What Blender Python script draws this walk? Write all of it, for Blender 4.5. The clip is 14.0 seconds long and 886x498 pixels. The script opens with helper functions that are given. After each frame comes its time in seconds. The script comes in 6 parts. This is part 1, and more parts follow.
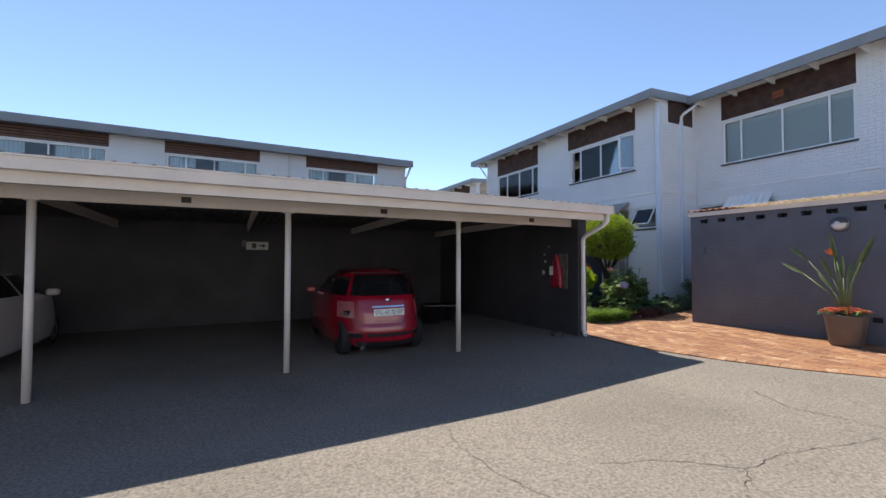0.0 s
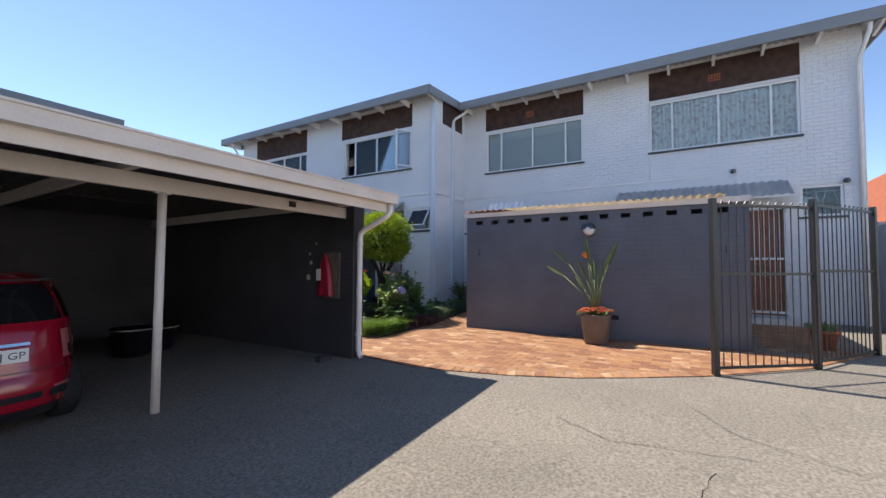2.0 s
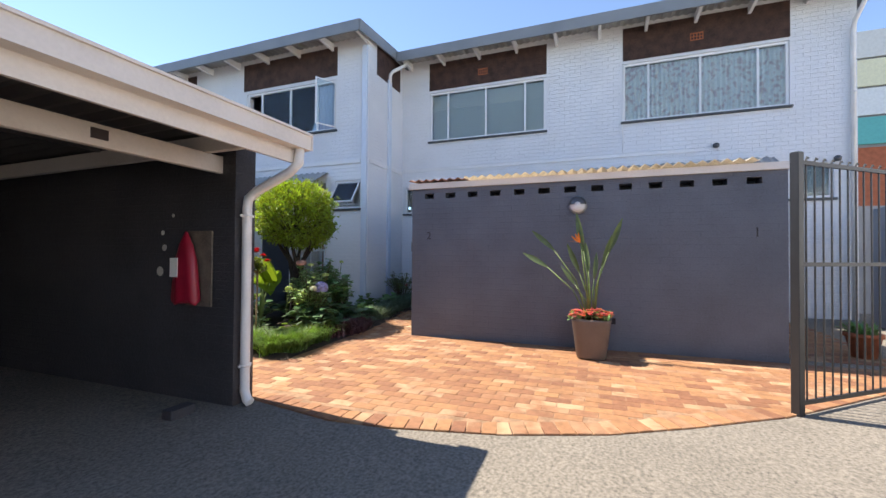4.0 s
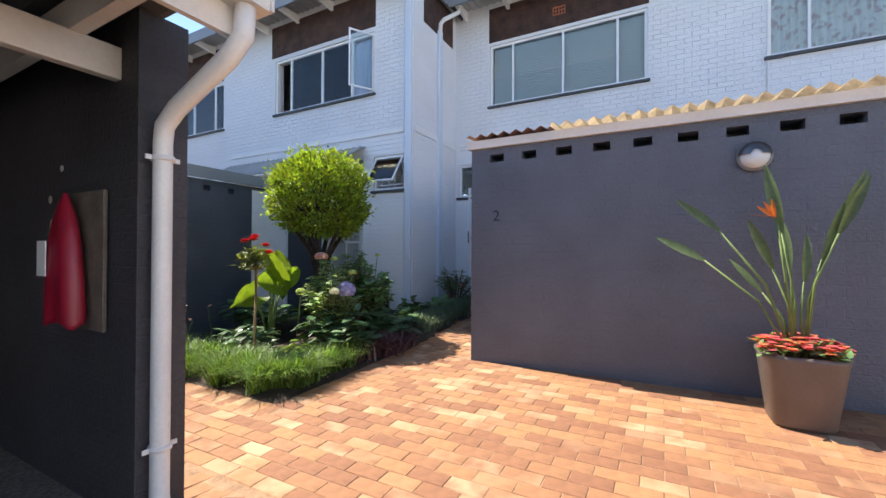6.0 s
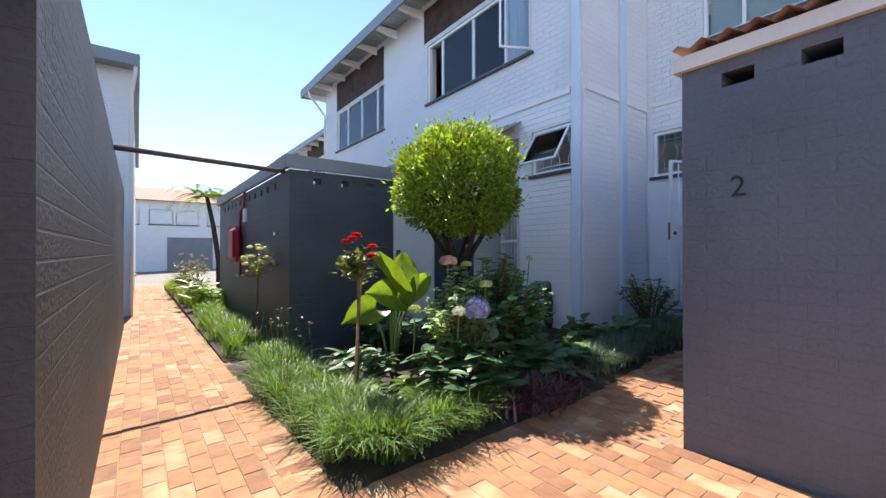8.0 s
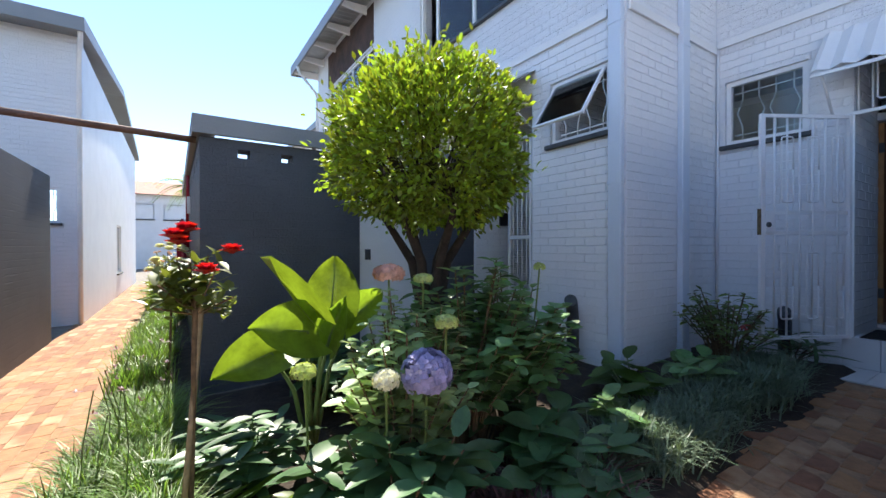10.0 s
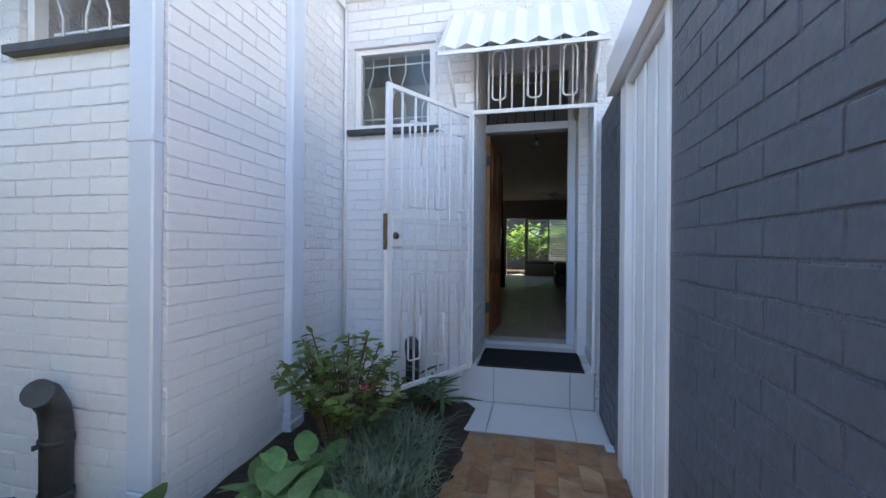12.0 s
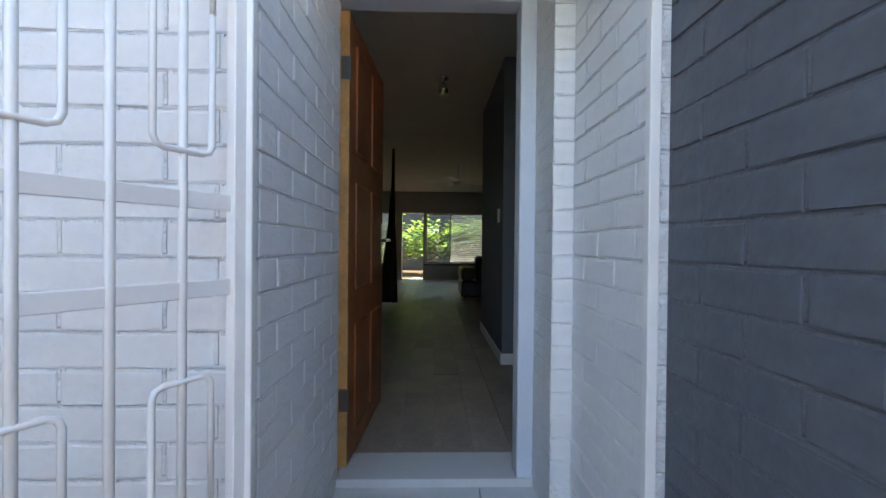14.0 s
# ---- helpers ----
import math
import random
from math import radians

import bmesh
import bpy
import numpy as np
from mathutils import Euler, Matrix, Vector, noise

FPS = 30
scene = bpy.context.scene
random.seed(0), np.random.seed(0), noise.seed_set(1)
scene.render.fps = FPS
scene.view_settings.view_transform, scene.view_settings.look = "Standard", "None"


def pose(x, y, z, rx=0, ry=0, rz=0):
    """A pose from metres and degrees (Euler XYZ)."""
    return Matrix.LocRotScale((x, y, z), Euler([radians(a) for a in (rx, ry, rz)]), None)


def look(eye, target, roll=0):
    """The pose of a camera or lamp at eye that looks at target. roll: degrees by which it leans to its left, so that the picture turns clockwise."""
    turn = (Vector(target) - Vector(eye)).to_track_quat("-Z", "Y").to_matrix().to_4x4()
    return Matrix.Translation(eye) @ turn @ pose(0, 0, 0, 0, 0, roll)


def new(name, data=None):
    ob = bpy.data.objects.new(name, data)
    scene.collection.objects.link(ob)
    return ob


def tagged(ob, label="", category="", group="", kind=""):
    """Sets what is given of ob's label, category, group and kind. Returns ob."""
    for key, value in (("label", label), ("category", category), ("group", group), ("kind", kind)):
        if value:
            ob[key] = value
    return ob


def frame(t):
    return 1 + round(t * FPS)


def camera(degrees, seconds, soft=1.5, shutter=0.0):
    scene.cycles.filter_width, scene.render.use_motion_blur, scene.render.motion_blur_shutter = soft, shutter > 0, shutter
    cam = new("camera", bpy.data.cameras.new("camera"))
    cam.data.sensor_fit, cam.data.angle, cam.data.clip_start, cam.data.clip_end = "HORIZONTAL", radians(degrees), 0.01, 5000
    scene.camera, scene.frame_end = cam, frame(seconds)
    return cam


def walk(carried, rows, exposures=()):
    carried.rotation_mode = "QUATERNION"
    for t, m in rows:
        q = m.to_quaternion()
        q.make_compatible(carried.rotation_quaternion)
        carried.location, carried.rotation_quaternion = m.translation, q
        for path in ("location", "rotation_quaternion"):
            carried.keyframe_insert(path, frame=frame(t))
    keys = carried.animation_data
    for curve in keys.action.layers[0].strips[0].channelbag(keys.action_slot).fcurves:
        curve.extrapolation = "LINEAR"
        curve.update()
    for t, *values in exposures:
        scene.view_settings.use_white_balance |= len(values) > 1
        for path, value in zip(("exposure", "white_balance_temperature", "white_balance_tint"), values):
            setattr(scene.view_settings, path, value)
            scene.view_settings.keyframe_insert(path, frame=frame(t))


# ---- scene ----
cam = camera(94.7, 14.0)
METRES, EYE, TILT, LEAN, TURN = 14.16, 1.416, 0.0, 0.0, -27.2
ROWS = [
    (0.0, 0.0, 0.0, 0.0, -0.0, 1.63, -0.08),
    (0.5, 0.0016, 0.0348, -0.0002, -9.74, 1.92, -0.23),
    (1.0, 0.0103, 0.0702, -0.0005, -18.2, 2.24, -0.29),
    (1.5, 0.0207, 0.1053, -0.0027, -25.46, 2.43, -0.35),
    (2.0, 0.0387, 0.1395, -0.0042, -31.56, 2.43, -0.39),
    (2.5, 0.0588, 0.1742, -0.0038, -36.38, 2.31, -0.48),
    (5.0, 0.149, 0.3476, -0.0094, -42.1, 0.69, -0.47),
    (5.5, 0.1702, 0.3763, -0.0118, -39.09, 0.54, -0.35),
    (6.0, 0.1964, 0.4001, -0.0116, -34.36, 0.45, -0.28),
    (6.5, 0.2175, 0.425, -0.0113, -28.22, 0.68, -0.09),
    (7.0, 0.234, 0.4469, -0.0097, -20.93, 0.85, -0.02),
    (7.5, 0.2502, 0.4694, -0.0094, -12.88, 0.88, 0.12),
    (10.0, 0.3154, 0.6078, -0.0058, -6.12, -0.39, 0.09),
    (10.5, 0.3371, 0.6349, -0.0039, -17.08, -0.4, -0.07),
    (11.0, 0.3585, 0.6621, -0.0012, -29.66, -0.26, -0.25),
    (11.5, 0.3867, 0.6835, -0.0005, -41.21, -0.15, -0.42),
    (12.0, 0.4154, 0.7032, 0.0017, -50.12, -0.07, -0.47),
    (12.5, 0.4469, 0.7235, 0.0043, -56.63, -0.1, -0.5),
    (13.0, 0.4822, 0.7431, 0.0063, -60.43, -0.25, -0.57),
    (13.5, 0.5157, 0.7631, 0.0074, -62.65, -0.49, -0.56),
    (14.0, 0.5561, 0.7814, 0.0088, -64.34, -0.48, -0.56),
]
walk(cam, [(t, pose(0, 0, EYE, TILT, LEAN, TURN) @ pose(METRES * x, METRES * y, METRES * z, 90 + pitch, roll, yaw)) for t, x, y, z, yaw, pitch, roll in ROWS],
     [(0.0, 0.85, 6700, 12), (2.5, 1.05, 6700, 12), (5.0, 1.5, 7000, 11), (7.5, 1.5, 6600, 11), (10.0, 1.65, 6600, 10), (11.0, 2.25, 7200, 10), (12.0, 2.8, 8000, 10), (13.0, 3.15, 9000, 10), (13.5, 3.22, 9300, 10), (14.0, 3.55, 9700, 10)])

# ---- light ----
SUN_AZ, SUN_EL = radians(5.5), radians(55.5)
world = bpy.data.worlds.new("sky")
scene.world = world
world.use_nodes = True
wn = world.node_tree.nodes
sky = wn.new("ShaderNodeTexSky")
sky.sky_type, sky.sun_disc = "NISHITA", False
sky.sun_elevation, sky.sun_rotation = SUN_EL, SUN_AZ
sky.air_density, sky.dust_density, sky.ozone_density = 0.9, 0.0, 2.4
sky.altitude = 1500
wn["Background"].inputs["Strength"].default_value = 0.128
world.node_tree.links.new(sky.outputs[0], wn["Background"].inputs["Color"])
sun_data = bpy.data.lights.new("sun", "SUN")
sun_data.energy, sun_data.angle, sun_data.color = 4.4, radians(0.5), (1.0, 0.94, 0.84)
sun = new("sun", sun_data)
sun.matrix_world = look((0, 0, 0), (-math.sin(SUN_AZ) * math.cos(SUN_EL), -math.cos(SUN_AZ) * math.cos(SUN_EL), -math.sin(SUN_EL)))


# ---- materials ----
def material(name, color, rough=0.6, metal=0.0, vary=0.12, scale=6.0, bump=0.0, bump_scale=60.0, brick=None, random_tint=0.0, color2=None, stain=0.0, spec=0.5, coat=0.0):
    m = bpy.data.materials.new(name)
    m.use_nodes = True
    n, l = m.node_tree.nodes, m.node_tree.links
    b = n["Principled BSDF"]
    b.inputs["Roughness"].default_value, b.inputs["Metallic"].default_value = rough, metal
    b.inputs["Specular IOR Level"].default_value = spec
    b.inputs["Coat Weight"].default_value = coat
    tc = n.new("ShaderNodeTexCoord")
    n1 = n.new("ShaderNodeTexNoise")
    n1.inputs["Scale"].default_value, n1.inputs["Detail"].default_value = scale, 6
    n2 = n.new("ShaderNodeTexNoise")
    n2.inputs["Scale"].default_value, n2.inputs["Detail"].default_value = bump_scale, 4
    for k in (n1, n2):
        l.new(tc.outputs["Object"], k.inputs["Vector"])
    mix = n.new("ShaderNodeMix")
    mix.data_type = "RGBA"
    dark = color2 or [c * (1 - 2 * vary) for c in color]
    mix.inputs["A"].default_value, mix.inputs["B"].default_value = (*dark, 1), (*[min(1, c * (1 + vary * 0.5)) for c in color], 1)
    ramp = n.new("ShaderNodeMapRange")
    ramp.inputs["From Min"].default_value, ramp.inputs["From Max"].default_value = 0.3, 0.62
    add = n.new("ShaderNodeMath")
    add.operation = "MULTIPLY_ADD"
    add.inputs[1].default_value, add.inputs[2].default_value = 0.35, 0.0
    l.new(n2.outputs["Fac"], add.inputs[0])
    sm = n.new("ShaderNodeMath")
    sm.operation = "MULTIPLY_ADD"
    sm.inputs[1].default_value = 0.65
    l.new(n1.outputs["Fac"], sm.inputs[0])
    l.new(add.outputs[0], sm.inputs[2])
    l.new(sm.outputs[0], ramp.inputs["Value"])
    l.new(ramp.outputs[0], mix.inputs["Factor"])
    out = mix.outputs["Result"]
    if random_tint:
        oi = n.new("ShaderNodeObjectInfo")
        gi = n.new("ShaderNodeNewGeometry")
        s2 = n.new("ShaderNodeMath")
        s2.operation = "ADD"
        l.new(oi.outputs["Random"], s2.inputs[0])
        l.new(gi.outputs["Random Per Island"], s2.inputs[1])
        fr = n.new("ShaderNodeMath")
        fr.operation = "FRACT"
        l.new(s2.outputs[0], fr.inputs[0])
        hsv = n.new("ShaderNodeHueSaturation")
        mr = n.new("ShaderNodeMapRange")
        mr.inputs["To Min"].default_value, mr.inputs["To Max"].default_value = 1 - random_tint, 1 + random_tint
        l.new(fr.outputs[0], mr.inputs["Value"])
        l.new(mr.outputs[0], hsv.inputs["Value"])
        mh = n.new("ShaderNodeMapRange")
        mh.inputs["To Min"].default_value, mh.inputs["To Max"].default_value = 0.5 - random_tint * 0.03, 0.5 + random_tint * 0.04
        l.new(fr.outputs[0], mh.inputs["Value"])
        l.new(mh.outputs[0], hsv.inputs["Hue"])
        l.new(out, hsv.inputs["Color"])
        out = hsv.outputs[0]
    if stain:
        n3 = n.new("ShaderNodeTexNoise")
        n3.inputs["Scale"].default_value, n3.inputs["Detail"].default_value = 0.55, 8
        l.new(tc.outputs["Object"], n3.inputs["Vector"])
        r3 = n.new("ShaderNodeMapRange")
        r3.inputs["From Min"].default_value, r3.inputs["From Max"].default_value = 0.42, 0.7
        r3.inputs["To Min"].default_value, r3.inputs["To Max"].default_value = 1.0, 1.0 - stain
        l.new(n3.outputs["Fac"], r3.inputs["Value"])
        mu = n.new("ShaderNodeVectorMath")
        mu.operation = "SCALE"
        l.new(out, mu.inputs[0])
        l.new(r3.outputs[0], mu.inputs["Scale"])
        out = mu.outputs[0]
    l.new(out, b.inputs["Base Color"])
    height = n2.outputs["Fac"]
    if brick or bump:
        bp = n.new("ShaderNodeBump")
        bp.inputs["Strength"].default_value, bp.inputs["Distance"].default_value = (bump or 0.3), (0.02 if brick else 0.01)
        if brick:
            sep = n.new("ShaderNodeSeparateXYZ")
            l.new(tc.outputs["Object"], sep.inputs[0])
            ad = n.new("ShaderNodeMath")
            ad.operation = "ADD"
            l.new(sep.outputs["X"], ad.inputs[0])
            l.new(sep.outputs["Y"], ad.inputs[1])
            co = n.new("ShaderNodeCombineXYZ")
            l.new(ad.outputs[0], co.inputs["X"])
            l.new(sep.outputs["Z"], co.inputs["Y"])
            bt = n.new("ShaderNodeTexBrick")
            bt.inputs["Scale"].default_value = 1.0
            bt.inputs["Brick Width"].default_value, bt.inputs["Row Height"].default_value = brick
            bt.inputs["Mortar Size"].default_value, bt.inputs["Mortar Smooth"].default_value = 0.006, 0.4
            l.new(co.outputs[0], bt.inputs["Vector"])
            iv = n.new("ShaderNodeMath")
            iv.operation = "MULTIPLY_ADD"
            iv.inputs[1].default_value = -1.2
            l.new(bt.outputs["Fac"], iv.inputs[0])
            l.new(n2.outputs["Fac"], iv.inputs[2])
            height = iv.outputs[0]
        l.new(height, bp.inputs["Height"])
        l.new(bp.outputs[0], b.inputs["Normal"])
    return m


def glass(name, tint=(0.9, 0.95, 0.95), rough=0.02, alpha=0.25):
    m = bpy.data.materials.new(name)
    m.use_nodes = True
    n, l = m.node_tree.nodes, m.node_tree.links
    tr, gl, mx, fr = n.new("ShaderNodeBsdfTransparent"), n.new("ShaderNodeBsdfGlossy"), n.new("ShaderNodeMixShader"), n.new("ShaderNodeFresnel")
    tr.inputs["Color"].default_value = (*tint, 1)
    gl.inputs["Roughness"].default_value = rough
    fr.inputs["IOR"].default_value = 1.5
    l.new(fr.outputs[0], mx.inputs["Fac"])
    l.new(tr.outputs[0], mx.inputs[1])
    l.new(gl.outputs[0], mx.inputs[2])
    l.new(mx.outputs[0], n["Material Output"].inputs["Surface"])
    return m


def leaf(name, color, vary=0.35, trans=0.35, rough=0.45, glow=(1.5, 1.5, 0.7)):
    m = material(name, color, rough, vary=0.2, scale=9, bump_scale=40, random_tint=vary)
    n, l = m.node_tree.nodes, m.node_tree.links
    b = n["Principled BSDF"]
    src = b.inputs["Base Color"].links[0].from_socket
    t, mx = n.new("ShaderNodeBsdfTranslucent"), n.new("ShaderNodeMixShader")
    sc = n.new("ShaderNodeVectorMath")
    sc.operation = "MULTIPLY"
    sc.inputs[1].default_value = glow
    l.new(src, sc.inputs[0])
    l.new(sc.outputs[0], t.inputs["Color"])
    mx.inputs["Fac"].default_value = trans
    l.new(b.outputs[0], mx.inputs[1])
    l.new(t.outputs[0], mx.inputs[2])
    l.new(mx.outputs[0], n["Material Output"].inputs["Surface"])
    return m


def dusted(m):
    """Pale sandy dust on about a quarter of the pieces, blotchy within each."""
    n, l = m.node_tree.nodes, m.node_tree.links
    b = n["Principled BSDF"]
    src = b.inputs["Base Color"].links[0].from_socket
    oi, gi, tc = n.new("ShaderNodeObjectInfo"), n.new("ShaderNodeNewGeometry"), n.new("ShaderNodeTexCoord")
    add, frac, mul, pick, blot = n.new("ShaderNodeMath"), n.new("ShaderNodeMath"), n.new("ShaderNodeMath"), n.new("ShaderNodeMapRange"), n.new("ShaderNodeMapRange")
    add.operation, frac.operation, mul.operation = "MULTIPLY_ADD", "FRACT", "MULTIPLY"
    add.inputs[1].default_value = 7.31
    l.new(oi.outputs["Random"], add.inputs[0])
    l.new(gi.outputs["Random Per Island"], add.inputs[2])
    l.new(add.outputs[0], frac.inputs[0])
    pick.inputs["From Min"].default_value, pick.inputs["From Max"].default_value = 0.62, 1.0
    l.new(frac.outputs[0], pick.inputs["Value"])
    ns = n.new("ShaderNodeTexNoise")
    ns.inputs["Scale"].default_value, ns.inputs["Detail"].default_value = 5.0, 6
    l.new(gi.outputs["Position"], ns.inputs["Vector"])
    blot.inputs["From Min"].default_value, blot.inputs["From Max"].default_value = 0.35, 0.6
    l.new(ns.outputs["Fac"], blot.inputs["Value"])
    l.new(pick.outputs[0], mul.inputs[0])
    l.new(blot.outputs[0], mul.inputs[1])
    mx = n.new("ShaderNodeMix")
    mx.data_type = "RGBA"
    mx.inputs["B"].default_value = (0.44, 0.285, 0.165, 1)
    l.new(mul.outputs[0], mx.inputs["Factor"])
    l.new(src, mx.inputs["A"])
    l.new(mx.outputs["Result"], b.inputs["Base Color"])
    return m


M_ASPHALT = material("asphalt", (0.235, 0.208, 0.172), 0.92, vary=0.34, scale=42, bump=0.5, bump_scale=150, stain=0.2)
M_PAVER = dusted(material("clay_paver", (0.285, 0.132, 0.064), 0.85, vary=0.16, scale=14, bump=0.3, bump_scale=110, random_tint=0.22, stain=0.16))
M_SAND = material("joint_sand", (0.30, 0.18, 0.105), 0.95, vary=0.25, scale=10, bump=0.3)
M_WHITE = material("white_painted_brick", (0.80, 0.81, 0.83), 0.55, vary=0.035, scale=1.3, bump=0.9, bump_scale=45, brick=(0.232, 0.084))
M_WHITEBRICK = material("white_brick_piece", (0.80, 0.81, 0.83), 0.5, vary=0.035, scale=2.5, bump=0.3, bump_scale=38)
M_WHITEPLAIN = material("white_plaster", (0.80, 0.80, 0.80), 0.55, vary=0.04, scale=2, bump=0.12, bump_scale=70)
M_DARK = material("charcoal_painted_brick", (0.120, 0.128, 0.152), 0.5, vary=0.12, scale=1.7, bump=0.6, bump_scale=45, brick=(0.232, 0.084))
M_DARKBRICK = material("charcoal_brick_piece", (0.108, 0.122, 0.145), 0.48, vary=0.14, scale=3, bump=0.45, bump_scale=30)
# Charcoal paint once more, made darker and bluer to hold shade.
M_DARK_SHADED = material("charcoal_brick_shade_toned", (0.066, 0.076, 0.094), 0.5, vary=0.14, scale=1.7, bump=0.6, bump_scale=45, brick=(0.232, 0.084))
M_CPDARK = material("dark_carport_brick", (0.062, 0.059, 0.064), 0.65, vary=0.2, scale=1.4, bump=0.5, bump_scale=45, brick=(0.232, 0.084), stain=0.2)
M_CREAM = material("cream_painted_timber", (0.72, 0.66, 0.60), 0.55, vary=0.06, scale=2.5, bump=0.15, bump_scale=40)
M_PAINT = material("white_enamel", (0.82, 0.82, 0.82), 0.32, vary=0.03, scale=4, bump=0.05)
M_BLUEWHITE = material("pale_blue_grey_enamel", (0.62, 0.69, 0.78), 0.35, vary=0.03, scale=3, bump=0.05)
M_FASCIA = material("grey_fascia", (0.22, 0.235, 0.25), 0.5, vary=0.08, scale=1.5, bump=0.1)
M_SHEET = material("galvanised_sheet", (0.46, 0.47, 0.47), 0.45, metal=0.55, vary=0.12, scale=2.5, bump=0.08, stain=0.2)
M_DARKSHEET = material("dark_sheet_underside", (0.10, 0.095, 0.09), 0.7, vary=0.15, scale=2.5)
M_RAWBRICK = material("dark_face_brick", (0.075, 0.038, 0.028), 0.85, vary=0.35, scale=5, bump=0.7, bump_scale=40, brick=(0.232, 0.084), random_tint=0.05)
M_SLATBRICK = material("brown_timber_slats", (0.16, 0.085, 0.06), 0.75, vary=0.25, scale=5)
M_TERRA = material("terracotta_vent", (0.40, 0.12, 0.05), 0.85, vary=0.2, scale=20)
M_SLATE = material("slate_sill", (0.055, 0.058, 0.062), 0.5, vary=0.25, scale=8, bump=0.15)
M_BLACK = material("black_steel", (0.018, 0.018, 0.02), 0.4, vary=0.15, scale=8)
# Near-black; on holes, slots and gaps it holds their inner shade.
M_DEEP = material("near_black_recess", (0.012, 0.012, 0.013), 0.8, vary=0.2)
M_GLASS = glass("window_glass")
M_TILE = material("pale_grey_tile", (0.60, 0.60, 0.60), 0.35, vary=0.04, scale=3, bump=0.03)
M_MAT = material("black_rubber_mat", (0.010, 0.010, 0.012), 0.75, vary=0.3, scale=60, bump=0.4, bump_scale=150)
M_WOOD = material("varnished_meranti", (0.30, 0.092, 0.03), 0.4, vary=0.3, scale=5, bump=0.1)
M_PINE = material("raw_pine_edge", (0.50, 0.27, 0.10), 0.5, vary=0.2, scale=9)
M_SOIL = material("dark_soil", (0.045, 0.030, 0.020), 0.95, vary=0.4, scale=9, bump=0.9, bump_scale=40)
M_CURTAIN = material("pale_curtain", (0.55, 0.58, 0.62), 0.8, vary=0.1, scale=4)
M_INNER = material("room_wall", (0.45, 0.44, 0.42), 0.8, vary=0.05)
M_GREYBLUE = material("blue_grey_room_wall", (0.18, 0.20, 0.235), 0.7, vary=0.05)
M_CEIL = material("room_ceiling", (0.75, 0.71, 0.64), 0.8, vary=0.04)
M_LAMINATE = material("grey_oak_laminate", (0.42, 0.34, 0.27), 0.4, vary=0.2, scale=3, bump=0.05, random_tint=0.10)
M_RED = material("red_vinyl_cover", (0.31, 0.010, 0.03), 0.4, vary=0.12, scale=5, bump=0.1, bump_scale=15)
M_CARRED = material("red_car_paint", (0.33, 0.004, 0.02), 0.22, vary=0.04, scale=3, coat=1.0)
M_CARWHITE = material("pale_car_paint", (0.62, 0.56, 0.54), 0.25, vary=0.04, scale=3, coat=1.0)
M_CARGLASS = material("tinted_car_glass", (0.010, 0.011, 0.013), 0.08, vary=0.05)
M_TYRE = material("tyre_rubber", (0.015, 0.015, 0.016), 0.85, vary=0.2, scale=30)
M_RIM = material("dark_alloy", (0.12, 0.12, 0.125), 0.35, metal=0.8, vary=0.1)
M_CHROME = material("chrome", (0.75, 0.75, 0.76), 0.12, metal=1.0, vary=0.03)
M_TAIL = material("tail_lamp_lens", (0.50, 0.16, 0.16), 0.12, vary=0.2, scale=14, coat=1.0)
M_PLATE = material("plate_white", (0.80, 0.80, 0.76), 0.5, vary=0.03)
M_PLATETXT = material("plate_ink", (0.03, 0.035, 0.06), 0.6, vary=0.1)
M_PVC = material("white_pvc", (0.78, 0.76, 0.73), 0.4, vary=0.07, scale=3, bump=0.06)
M_SIGN = material("sign_white", (0.62, 0.60, 0.55), 0.6, vary=0.1, scale=8)
M_SIGNDARK = material("sign_print", (0.05, 0.04, 0.04), 0.6, vary=0.1)
M_REDROOF = material("red_brown_roof", (0.30, 0.13, 0.09), 0.8, vary=0.15, scale=4)
M_CONC = material("grey_block_wall", (0.34, 0.34, 0.35), 0.8, vary=0.1, scale=2, bump=0.3, brick=(0.4, 0.2))
M_REDBRICK = material("orange_red_brick", (0.42, 0.12, 0.055), 0.8, vary=0.15, scale=4, bump=0.3, brick=(0.232, 0.084))
M_POT = material("brown_planter_glaze", (0.145, 0.115, 0.10), 0.5, vary=0.1, scale=5, bump=0.08)
M_BARK = material("dark_bark", (0.045, 0.030, 0.022), 0.95, vary=0.35, scale=14, bump=0.9, bump_scale=35)
M_STEM = material("brown_stem", (0.16, 0.10, 0.05), 0.85, vary=0.3, scale=20)
M_GREENSTEM = material("green_stem", (0.13, 0.19, 0.05), 0.6, vary=0.2, scale=12)
M_LTOPIARY = leaf("topiary_leaf", (0.21, 0.275, 0.03), 0.6, 0.45)
M_LGRASS = leaf("border_grass_leaf", (0.145, 0.235, 0.055), 0.55, 0.4)
M_LDARK = leaf("dark_broad_leaf", (0.075, 0.15, 0.06), 0.35, 0.22, 0.4)
M_LHYDR = leaf("hydrangea_leaf", (0.16, 0.28, 0.11), 0.45, 0.32, 0.36)
M_LBIG = leaf("elephant_ear_leaf", (0.16, 0.24, 0.03), 0.2, 0.5, 0.35)
M_LPURPLE = leaf("purple_wandering_leaf", (0.16, 0.075, 0.09), 0.35, 0.25)
M_LSTREL = leaf("strelitzia_leaf", (0.11, 0.155, 0.06), 0.2, 0.25)
M_LROSE = leaf("rose_leaf", (0.14, 0.17, 0.04), 0.4, 0.4)
M_PRED = leaf("red_petal", (0.50, 0.012, 0.03), 0.25, 0.35)
M_PPINK = leaf("pink_petal", (0.62, 0.13, 0.16), 0.3, 0.35)
